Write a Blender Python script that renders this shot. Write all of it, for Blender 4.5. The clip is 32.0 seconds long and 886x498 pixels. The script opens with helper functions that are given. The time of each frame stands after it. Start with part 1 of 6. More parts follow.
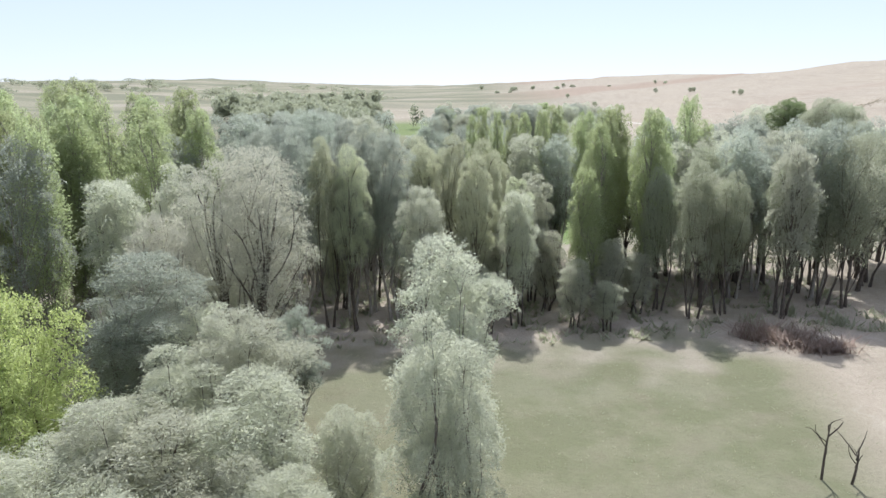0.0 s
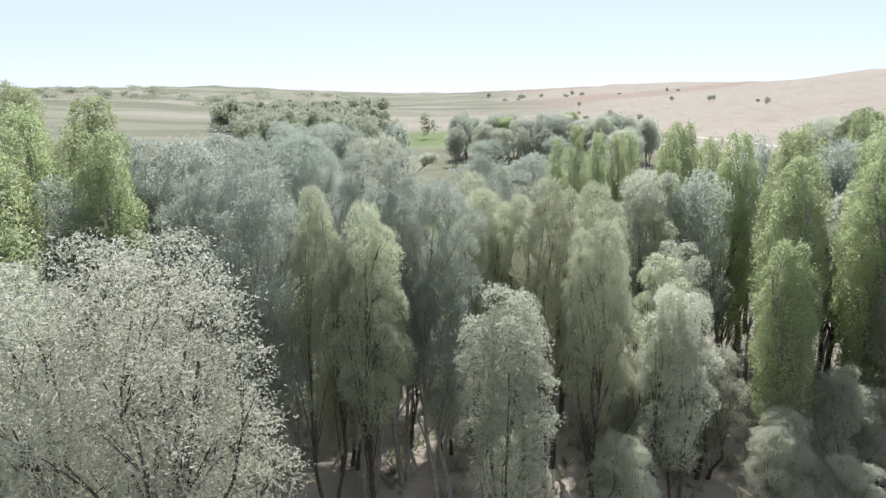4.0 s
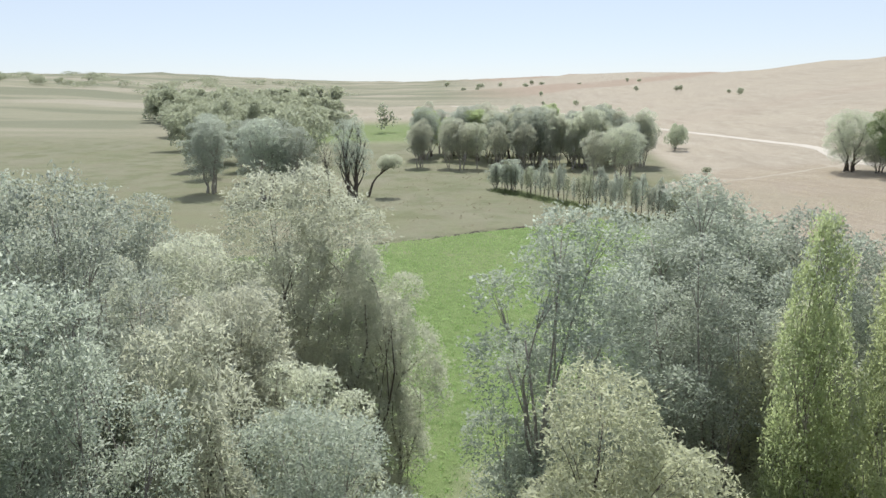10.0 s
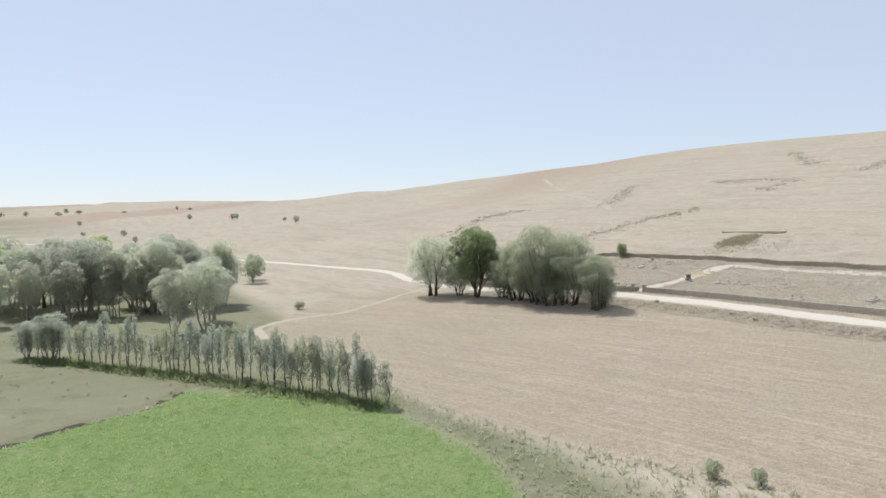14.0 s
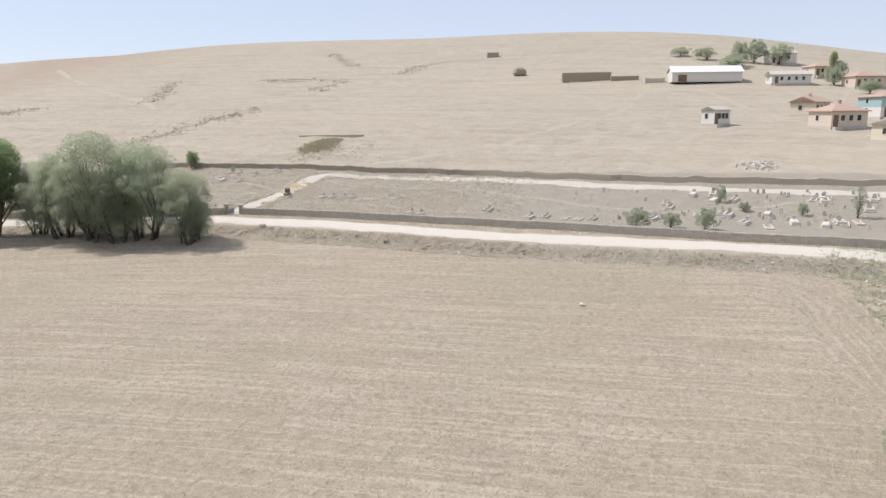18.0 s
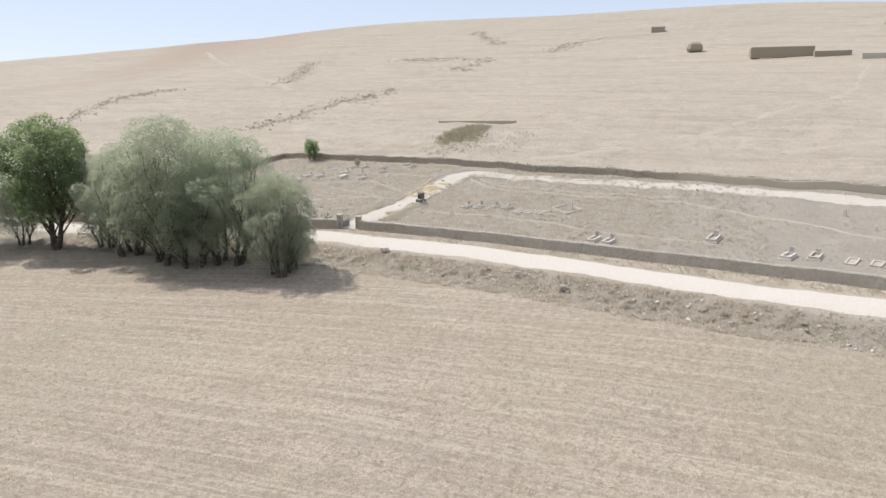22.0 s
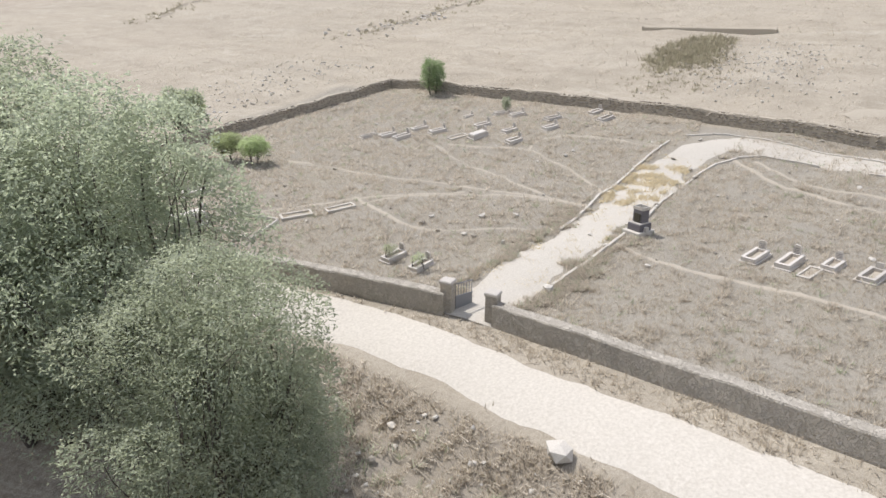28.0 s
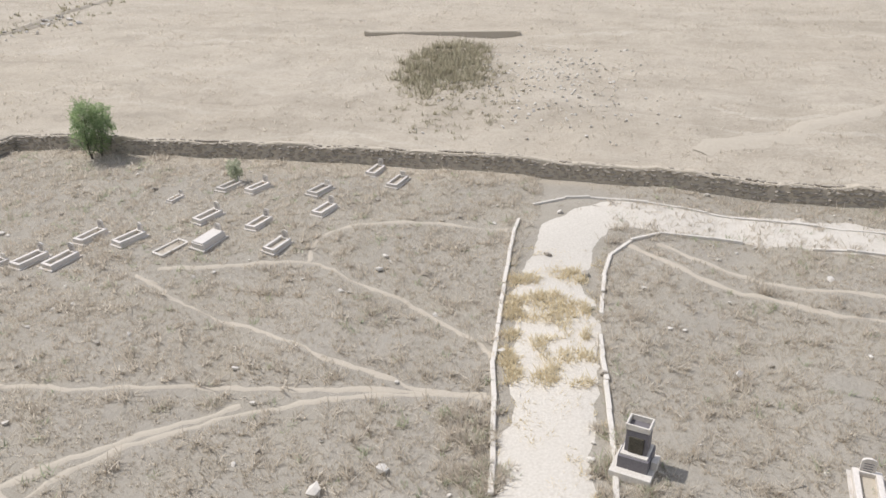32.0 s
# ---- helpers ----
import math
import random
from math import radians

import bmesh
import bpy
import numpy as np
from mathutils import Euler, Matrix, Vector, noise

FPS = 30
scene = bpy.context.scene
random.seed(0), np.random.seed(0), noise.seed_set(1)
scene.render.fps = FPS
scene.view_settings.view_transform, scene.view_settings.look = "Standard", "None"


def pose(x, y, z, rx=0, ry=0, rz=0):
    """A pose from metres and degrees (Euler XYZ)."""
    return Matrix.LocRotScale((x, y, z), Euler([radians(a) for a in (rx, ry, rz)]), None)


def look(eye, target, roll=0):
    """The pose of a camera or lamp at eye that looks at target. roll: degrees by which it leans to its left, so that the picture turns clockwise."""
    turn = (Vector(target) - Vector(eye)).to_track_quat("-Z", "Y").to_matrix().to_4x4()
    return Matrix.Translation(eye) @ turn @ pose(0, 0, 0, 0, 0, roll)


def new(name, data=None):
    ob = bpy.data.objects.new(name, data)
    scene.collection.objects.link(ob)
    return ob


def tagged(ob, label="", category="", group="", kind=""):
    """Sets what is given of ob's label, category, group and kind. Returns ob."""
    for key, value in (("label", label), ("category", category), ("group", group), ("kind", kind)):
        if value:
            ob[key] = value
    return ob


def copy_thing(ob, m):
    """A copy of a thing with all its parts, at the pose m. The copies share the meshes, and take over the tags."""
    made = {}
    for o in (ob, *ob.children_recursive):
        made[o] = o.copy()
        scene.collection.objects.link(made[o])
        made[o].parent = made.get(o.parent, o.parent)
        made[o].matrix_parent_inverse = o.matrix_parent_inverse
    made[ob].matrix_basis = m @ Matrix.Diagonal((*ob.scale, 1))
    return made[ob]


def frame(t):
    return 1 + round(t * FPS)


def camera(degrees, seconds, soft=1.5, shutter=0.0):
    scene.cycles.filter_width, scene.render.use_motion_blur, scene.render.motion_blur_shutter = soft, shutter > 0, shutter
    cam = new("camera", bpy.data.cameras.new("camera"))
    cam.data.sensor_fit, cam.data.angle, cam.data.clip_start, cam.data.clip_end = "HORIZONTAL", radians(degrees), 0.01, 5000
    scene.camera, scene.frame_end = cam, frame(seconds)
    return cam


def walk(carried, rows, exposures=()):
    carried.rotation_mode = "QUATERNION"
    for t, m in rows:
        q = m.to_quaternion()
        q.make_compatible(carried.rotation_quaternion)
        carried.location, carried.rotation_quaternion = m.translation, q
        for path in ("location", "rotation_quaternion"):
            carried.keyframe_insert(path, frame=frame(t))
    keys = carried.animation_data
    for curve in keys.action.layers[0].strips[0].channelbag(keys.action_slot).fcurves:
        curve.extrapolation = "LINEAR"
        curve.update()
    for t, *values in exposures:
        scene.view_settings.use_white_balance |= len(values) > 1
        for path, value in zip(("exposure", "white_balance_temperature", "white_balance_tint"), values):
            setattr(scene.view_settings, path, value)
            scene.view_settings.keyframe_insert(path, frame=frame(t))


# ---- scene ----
cam = camera(64.3, 32.0)
ROWS = [
    (0, (1.601, -36.12, 18.973), (1.695, -34.166, 18.556), -0.7),
    (0.5, (0.875, -33.729, 19.007), (0.967, -31.774, 18.595), -0.8),
    (1, (0.349, -31.26, 19.031), (0.44, -29.305, 18.623), -0.9),
    (1.5, (-0.015, -28.574, 19.037), (0.068, -26.617, 18.633), -0.9),
    (2, (-0.23, -25.742, 19.089), (-0.146, -23.784, 18.688), -1.0),
    (2.5, (-0.391, -22.799, 19.157), (-0.308, -20.84, 18.759), -1.0),
    (3, (-0.464, -19.938, 19.183), (-0.382, -17.979, 18.786), -1.0),
    (3.5, (-0.543, -16.92, 19.227), (-0.46, -14.962, 18.831), -0.9),
    (4, (-0.595, -13.938, 19.31), (-0.512, -11.98, 18.913), -0.6),
    (4.5, (-0.68, -10.948, 19.42), (-0.596, -8.99, 19.024), -0.5),
    (6.5, (-0.526, 0.016, 19.758), (-0.454, 1.894, 19.075), -0.8),
    (7, (-0.579, 1.616, 19.755), (-0.509, 3.468, 19.003), -0.6),
    (7.5, (-0.689, 3.114, 19.688), (-0.617, 4.963, 18.932), -0.5),
    (8, (-0.78, 4.646, 19.614), (-0.702, 6.513, 18.902), -0.5),
    (8.5, (-0.82, 6.005, 19.539), (-0.735, 7.894, 18.888), -0.3),
    (9, (-0.771, 7.707, 19.501), (-0.682, 9.618, 18.919), -0.5),
    (9.5, (-0.708, 9.916, 19.564), (-0.571, 11.848, 19.066), -0.4),
    (10, (-0.599, 12.117, 19.595), (-0.396, 14.06, 19.168), -0.3),
    (10.5, (-0.488, 14.45, 19.628), (-0.205, 16.398, 19.275), -0.5),
    (11, (-0.3, 16.94, 19.671), (0.087, 18.882, 19.392), -0.7),
    (11.5, (-0.051, 19.934, 19.659), (0.454, 21.858, 19.452), -0.6),
    (12, (0.362, 22.684, 19.619), (0.991, 24.579, 19.49), -0.7),
    (12.5, (0.901, 25.579, 19.618), (1.679, 27.42, 19.54), -0.6),
    (13, (1.599, 28.54, 19.621), (2.575, 30.283, 19.541), -0.8),
    (13.5, (2.44, 31.501, 19.661), (3.591, 33.134, 19.577), -0.8),
    (14, (3.385, 34.33, 19.701), (4.699, 35.835, 19.614), -0.9),
    (14.5, (4.671, 37.136, 19.787), (6.145, 38.485, 19.695), -0.9),
    (15, (5.871, 39.611, 20.011), (7.486, 40.787, 19.912), -0.7),
    (15.5, (7.392, 41.981, 19.977), (9.129, 42.967, 19.874), -0.8),
    (17.5, (16.283, 51.562, 20.022), (18.166, 52.163, 19.714), -0.6),
    (18, (18.668, 53.163, 20.039), (20.587, 53.58, 19.66), -0.4),
    (18.5, (21.11, 55.212, 20.141), (23.047, 55.425, 19.693), -0.4),
    (19, (24.095, 56.831, 20.142), (26.033, 57.046, 19.695), -0.3),
    (19.5, (27.106, 58.33, 20.126), (29.037, 58.604, 19.683), -0.3),
    (20, (30.081, 59.606, 20.137), (31.997, 59.979, 19.698), -0.3),
    (20.5, (33.151, 60.715, 20.161), (35.045, 61.19, 19.725), -0.2),
    (21, (36.358, 61.7, 20.105), (38.223, 62.278, 19.672), -0.2),
    (21.5, (40.008, 62.96, 19.876), (41.841, 63.635, 19.45), -0.2),
    (22, (43.413, 64.142, 19.678), (45.21, 64.912, 19.257), -0.2),
    (22.5, (46.733, 65.385, 19.624), (48.479, 66.266, 19.204), -0.1),
    (23, (50.19, 66.72, 19.621), (51.855, 67.746, 19.205), -0.1),
    (23.5, (53.769, 68.067, 19.552), (55.399, 69.15, 19.136), -0.1),
    (24, (57.065, 69.765, 19.518), (58.665, 70.836, 18.978), -0.1),
    (24.5, (60.264, 71.381, 19.557), (61.818, 72.436, 18.869), -0.1),
    (25, (63.15, 73.096, 19.535), (64.701, 74.155, 18.845), -0.2),
    (25.5, (66.156, 75.039, 19.5), (67.703, 76.102, 18.81), -0.1),
    (27.5, (77.0, 82.495, 19.291), (78.528, 83.588, 18.604), 0.1),
    (28, (79.876, 84.815, 19.299), (81.404, 85.907, 18.612), 0.1),
    (28.5, (82.367, 86.706, 19.195), (83.895, 87.801, 18.513), 0.1),
    (29, (84.702, 88.539, 19.17), (86.229, 89.637, 18.49), 0.1),
    (29.5, (87.219, 90.575, 19.237), (88.744, 91.675, 18.557), 0.1),
    (30, (89.473, 92.336, 19.252), (90.996, 93.439, 18.573), 0.0),
    (30.5, (91.618, 94.067, 19.285), (93.18, 95.115, 18.605), -0.0),
    (31, (93.655, 95.685, 19.294), (95.304, 96.588, 18.614), -0.1),
    (31.5, (95.289, 97.104, 19.349), (97.052, 97.752, 18.661), -0.1),
    (32, (96.176, 98.353, 19.754), (98.027, 98.617, 19.044), 0.1),
]
walk(cam, [(t, look(eye, target, roll)) for t, eye, target, roll in ROWS],
     [(0, 0.84, 5850, 13), (5, 0.84, 5850, 13), (9, 0.70, 6050, 9), (13, 0.58, 6100, 9), (18, 0.64, 6100, 13), (28, 0.68, 6050, 13), (32, 0.66, 6050, 13)])

# ---- world, sun, exposure ----
SUN_EL, SUN_AZ = radians(55), math.atan2(0.15, 0.99)      # azimuth from +y towards +x
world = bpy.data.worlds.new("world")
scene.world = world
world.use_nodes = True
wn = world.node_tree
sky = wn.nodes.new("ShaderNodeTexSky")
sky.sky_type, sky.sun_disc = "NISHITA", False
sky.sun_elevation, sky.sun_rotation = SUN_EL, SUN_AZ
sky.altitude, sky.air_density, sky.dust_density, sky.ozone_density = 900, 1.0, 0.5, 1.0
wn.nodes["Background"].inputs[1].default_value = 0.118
# summer haze as one flat pale colour mixed over the sky, lifting the shade too
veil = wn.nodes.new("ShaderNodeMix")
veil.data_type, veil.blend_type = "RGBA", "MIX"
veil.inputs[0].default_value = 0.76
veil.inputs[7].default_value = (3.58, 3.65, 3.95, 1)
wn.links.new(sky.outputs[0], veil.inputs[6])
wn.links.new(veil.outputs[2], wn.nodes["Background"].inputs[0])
sun = new("sun", bpy.data.lights.new("sun", "SUN"))
sun.data.energy, sun.data.angle, sun.data.color = 2.65, radians(0.6), (1.0, 0.95, 0.88)
sun.rotation_euler = Vector((math.sin(SUN_AZ) * math.cos(SUN_EL), math.cos(SUN_AZ) * math.cos(SUN_EL), math.sin(SUN_EL))).to_track_quat("Z", "Y").to_euler()


# ---- materials ----
class Mat:
    """A node material with short ways to add nodes."""
    def __init__(self, name, rough=0.9, spec=0.2):
        self.m = bpy.data.materials.new(name)
        self.m.use_nodes = True
        self.t = self.m.node_tree
        self.b = self.t.nodes["Principled BSDF"]
        self.b.inputs["Roughness"].default_value = rough
        self.b.inputs["Specular IOR Level"].default_value = spec

    def node(self, kind, **ins):
        n = self.t.nodes.new(kind)
        for k, v in ins.items():
            self.put(n.inputs[k.replace("_", " ")], v)
        return n

    def put(self, socket, v):
        if isinstance(v, bpy.types.NodeSocket):
            self.t.links.new(v, socket)
        elif isinstance(v, (tuple, list)) and len(v) == 3 and socket.type == "RGBA":
            socket.default_value = (*v, 1)
        else:
            socket.default_value = v

    def pos(self):
        return self.node("ShaderNodeNewGeometry").outputs["Position"]

    def local(self):
        return self.node("ShaderNodeTexCoord").outputs["Object"]

    def noise(self, vec, scale, detail=4.0, rough=0.6):
        n = self.node("ShaderNodeTexNoise", Vector=vec, Scale=scale, Detail=detail, Roughness=rough)
        return n.outputs["Fac"]

    def ramp(self, fac, *stops):
        n = self.node("ShaderNodeValToRGB", Fac=fac)
        e = n.color_ramp.elements
        while len(e) < len(stops):
            e.new(0.5)
        for el, (p, c) in zip(e, stops):
            el.position = p
            el.color = (*c, 1) if isinstance(c, (tuple, list)) else (c, c, c, 1)
        return n.outputs["Color"]

    def mix(self, fac, a, b, mode="MIX"):
        n = self.t.nodes.new("ShaderNodeMix")
        n.data_type, n.blend_type = "RGBA", mode
        self.put(n.inputs[0], fac), self.put(n.inputs[6], a), self.put(n.inputs[7], b)
        return n.outputs[2]

    def math(self, op, a, b=0.0):
        n = self.t.nodes.new("ShaderNodeMath")
        n.operation = op
        self.put(n.inputs[0], a), self.put(n.inputs[1], b)
        return n.outputs[0]

    def attr(self, name):
        n = self.t.nodes.new("ShaderNodeAttribute")
        n.attribute_name = name
        return n

    def bump(self, height, strength=0.5, distance=0.05):
        n = self.node("ShaderNodeBump", Height=height, Strength=strength, Distance=distance)
        self.put(self.b.inputs["Normal"], n.outputs["Normal"])

    def color(self, c):
        self.put(self.b.inputs["Base Color"], c)
        return self


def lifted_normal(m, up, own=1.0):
    """A shading normal bent away from the blade's own, upwards or, for light let through, downwards, so that blades
    look lit whichever way they face.
    """
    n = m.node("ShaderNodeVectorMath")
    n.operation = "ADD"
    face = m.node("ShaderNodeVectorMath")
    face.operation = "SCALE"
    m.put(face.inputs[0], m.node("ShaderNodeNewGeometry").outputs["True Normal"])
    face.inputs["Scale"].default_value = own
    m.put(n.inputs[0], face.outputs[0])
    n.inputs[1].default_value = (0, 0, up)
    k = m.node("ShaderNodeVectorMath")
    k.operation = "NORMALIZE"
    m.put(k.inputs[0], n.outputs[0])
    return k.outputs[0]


def bent_leaf_normal(m, own, way, up):
    """A shading normal bent from the leaf's own by the way out of the crown, and upwards or downwards, so that leaves
    look lit from any side.
    """
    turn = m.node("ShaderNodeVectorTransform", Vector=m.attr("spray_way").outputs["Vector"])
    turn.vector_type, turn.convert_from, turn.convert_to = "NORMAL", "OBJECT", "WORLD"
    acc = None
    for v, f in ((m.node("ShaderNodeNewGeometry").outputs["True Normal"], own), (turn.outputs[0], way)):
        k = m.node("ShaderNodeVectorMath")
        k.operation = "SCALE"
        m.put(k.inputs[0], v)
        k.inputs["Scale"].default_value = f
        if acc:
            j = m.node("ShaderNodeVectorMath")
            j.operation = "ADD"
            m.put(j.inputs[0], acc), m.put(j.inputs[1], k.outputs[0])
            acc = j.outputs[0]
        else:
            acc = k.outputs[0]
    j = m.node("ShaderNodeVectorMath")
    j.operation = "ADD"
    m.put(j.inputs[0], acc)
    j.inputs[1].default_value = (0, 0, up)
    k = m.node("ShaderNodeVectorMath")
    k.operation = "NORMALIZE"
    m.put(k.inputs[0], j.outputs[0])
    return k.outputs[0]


def leaf_material(name, dark, mid, pale, through_light=0.62, rough=0.6, own=0.5):
    m = Mat(name, rough, 0.35)
    isl = m.node("ShaderNodeNewGeometry").outputs["Random Per Island"]
    tint = m.node("ShaderNodeObjectInfo").outputs["Random"]
    c = m.ramp(isl, (0.0, dark), (0.6, mid), (1.0, pale))
    big = m.noise(m.local(), 0.9, 2.0)
    c = m.mix(m.math("MULTIPLY", big, 0.3), c, dark)
    hsv = m.node("ShaderNodeHueSaturation", Color=c, Value=m.math("ADD", m.math("MULTIPLY", tint, 0.3), 0.85), Saturation=1.0,
                 Hue=m.math("ADD", m.math("MULTIPLY", tint, 0.02), 0.49))
    m.color(hsv.outputs["Color"])
    # bent normals keep leaves bright on the side turned from the sun
    m.put(m.b.inputs["Normal"], bent_leaf_normal(m, own, 0.7, 0.8))
    tr = m.node("ShaderNodeBsdfTranslucent", Color=hsv.outputs["Color"], Normal=bent_leaf_normal(m, 0.7, 0.0, -1.0))
    mx = m.node("ShaderNodeMixShader", Fac=through_light)
    m.t.links.new(m.b.outputs[0], mx.inputs[1])
    m.t.links.new(tr.outputs[0], mx.inputs[2])
    m.t.links.new(mx.outputs[0], m.t.nodes["Material Output"].inputs["Surface"])
    return m.m


LEAF = {
    "silver": leaf_material("silver_leaves", (0.38, 0.425, 0.315), (0.495, 0.54, 0.42), (0.64, 0.68, 0.57), own=0.55),
    "willow": leaf_material("willow_leaves", (0.54, 0.56, 0.40), (0.64, 0.66, 0.49), (0.72, 0.74, 0.57)),
    "yellow": leaf_material("yellowish_willow_leaves", (0.50, 0.52, 0.32), (0.60, 0.63, 0.41), (0.70, 0.73, 0.51)),
    "poplar": leaf_material("poplar_leaves", (0.40, 0.465, 0.21), (0.51, 0.58, 0.29), (0.62, 0.68, 0.39)),
    "dry": leaf_material("dry_willow_leaves", (0.52, 0.52, 0.38), (0.62, 0.62, 0.47), (0.70, 0.69, 0.55), own=0.35),
    "green": leaf_material("deep_green_leaves", (0.20, 0.27, 0.11), (0.31, 0.39, 0.18), (0.43, 0.50, 0.26)),
    "bright": leaf_material("bright_green_leaves", (0.42, 0.50, 0.16), (0.56, 0.64, 0.24), (0.68, 0.74, 0.34)),
    "dark": leaf_material("dark_green_leaves", (0.365, 0.395, 0.255), (0.47, 0.50, 0.335), (0.59, 0.615, 0.44)),
}


def bark_material(name, a, b):
    m = Mat(name, 0.95, 0.1)
    n = m.noise(m.local(), 7.0, 6.0)
    m.color(m.ramp(n, (0.3, a), (0.75, b)))
    m.bump(n, 0.8, 0.04)
    return m.m


BARK = bark_material("grey_brown_bark", (0.05, 0.042, 0.034), (0.17, 0.145, 0.12))
BARK_PALE = bark_material("pale_poplar_bark", (0.22, 0.20, 0.165), (0.44, 0.41, 0.36))


def rough_material(name, a, b, scale=3.0, bump=0.4, dist=0.03, c=None, rough=0.92):
    """Weathered mineral surface: two tones, fine grain and large stains."""
    m = Mat(name, rough, 0.15)
    p = m.pos()
    fine, big = m.noise(p, scale * 8, 5.0), m.noise(p, scale * 0.35, 3.0)
    col = m.ramp(fine, (0.3, a), (0.7, b))
    col = m.mix(m.math("MULTIPLY", big, 0.55), col, c or a)
    tint = m.node("ShaderNodeObjectInfo").outputs["Random"]
    col = m.mix(m.math("MULTIPLY", tint, 0.28), col, a)
    m.color(col)
    m.bump(fine, bump, dist)
    return m.m


ROAD = rough_material("pale_dirt_road", (0.50, 0.45, 0.37), (0.68, 0.625, 0.53), 1.2, 0.6, 0.04, (0.56, 0.51, 0.425))
HILL_PATH = rough_material("faint_slope_track", (0.39, 0.34, 0.262), (0.46, 0.405, 0.315), 0.6, 0.5, 0.02)
EROSION = rough_material("eroded_dark_earth", (0.27, 0.235, 0.178), (0.42, 0.37, 0.29), 1.0, 0.9, 0.12)
PATH = rough_material("trodden_dirt_path", (0.40, 0.35, 0.27), (0.49, 0.43, 0.34), 2.0, 0.5, 0.02)
DRIVE = rough_material("pale_gravel_drive", (0.47, 0.425, 0.35), (0.63, 0.585, 0.50), 1.6, 0.6, 0.03)
STONE = rough_material("grey_field_stone", (0.29, 0.255, 0.20), (0.46, 0.41, 0.335), 2.5, 0.7, 0.03)
STONE_PALE = rough_material("pale_limestone", (0.52, 0.475, 0.40), (0.70, 0.65, 0.57), 2.5, 0.5, 0.02)


def rubble_wall_material(name, mortar, a, b):
    """Rubble laid in mortar: uneven stones of two tones, with worn joints and stains."""
    m = Mat(name, 0.95, 0.1)
    p = m.pos()
    warp = m.node("ShaderNodeVectorMath")
    warp.operation = "ADD"
    m.put(warp.inputs[0], p), m.put(warp.inputs[1], m.node("ShaderNodeTexNoise", Vector=p, Scale=5.0, Detail=2.0).outputs["Color"])
    cell = m.node("ShaderNodeTexVoronoi", Vector=warp.outputs[0], Scale=4.2)
    edge = m.node("ShaderNodeTexVoronoi", Vector=warp.outputs[0], Scale=4.2)
    edge.feature = "DISTANCE_TO_EDGE"
    grey = m.node("ShaderNodeSeparateColor", Color=cell.outputs["Color"]).outputs[0]
    fine = m.noise(p, 18.0, 5.0)
    col = m.mix(grey, a, b)
    joint = m.ramp(edge.outputs["Distance"], (0.02, 1.0), (0.10, 0.0))
    col = m.mix(m.math("MULTIPLY", joint, 0.8), col, mortar)
    col = m.mix(m.ramp(fine, (0.45, 0.0), (0.75, 0.5)), col, a)
    col = m.mix(m.ramp(m.noise(p, 0.8, 3.0), (0.4, 0.0), (0.7, 0.6)), col, mortar)
    m.color(col)
    m.bump(m.math("SUBTRACT", m.math("MULTIPLY", fine, 0.5), joint), 0.8, 0.04)
    return m.m


WALL_MORTAR = rubble_wall_material("weathered_mortared_stone", (0.49, 0.44, 0.36), (0.37, 0.33, 0.265), (0.58, 0.525, 0.435))
MARBLE = rough_material("white_grave_marble", (0.56, 0.51, 0.435), (0.74, 0.68, 0.60), 2.0, 0.3, 0.006, (0.50, 0.46, 0.40), 0.6)
MARBLE_DARK = rough_material("dark_grey_granite", (0.13, 0.12, 0.12), (0.24, 0.22, 0.22), 4.0, 0.2, 0.004, rough=0.5)
CONCRETE = rough_material("old_concrete", (0.47, 0.43, 0.37), (0.61, 0.56, 0.49), 2.0, 0.4, 0.01)
TILE = rough_material("faded_red_roof_tiles", (0.42, 0.29, 0.22), (0.56, 0.42, 0.33), 1.5, 0.3, 0.02)
PLASTER = rough_material("cream_plaster", (0.62, 0.54, 0.42), (0.72, 0.65, 0.53), 1.0, 0.2, 0.01)
PLASTER_W = rough_material("white_plaster", (0.64, 0.61, 0.55), (0.76, 0.73, 0.67), 1.0, 0.2, 0.01)
PLASTER_P = rough_material("pinkish_plaster", (0.60, 0.50, 0.40), (0.70, 0.60, 0.49), 1.0, 0.2, 0.01)
PLASTER_T = rough_material("turquoise_plaster", (0.33, 0.45, 0.44), (0.42, 0.53, 0.52), 1.0, 0.2, 0.01)
WALL_EARTH = rough_material("weathered_earth_wall", (0.40, 0.345, 0.26), (0.55, 0.48, 0.375), 1.5, 0.7, 0.03)
MUD = rough_material("mud_brick", (0.30, 0.25, 0.18), (0.42, 0.36, 0.27), 1.5, 0.6, 0.03)
SHEET = rough_material("white_roof_sheet", (0.70, 0.70, 0.69), (0.80, 0.80, 0.79), 0.6, 0.1, 0.01, rough=0.6)
# dark soil of the ditch; also stands for shade in the monument's niche
SOIL_NICHE_DARK = rough_material("dark_soil_and_niche_shade", (0.06, 0.055, 0.04), (0.14, 0.12, 0.09), 3.0, 0.8, 0.04)
GLASS = Mat("dark_window_glass", 0.08, 0.5).color((0.04, 0.045, 0.05)).m
WOOD = rough_material("brown_wood", (0.16, 0.11, 0.07), (0.26, 0.19, 0.13), 3.0, 0.3, 0.01)
METAL = Mat("grey_iron", 0.5, 0.5).color((0.22, 0.22, 0.22)).m


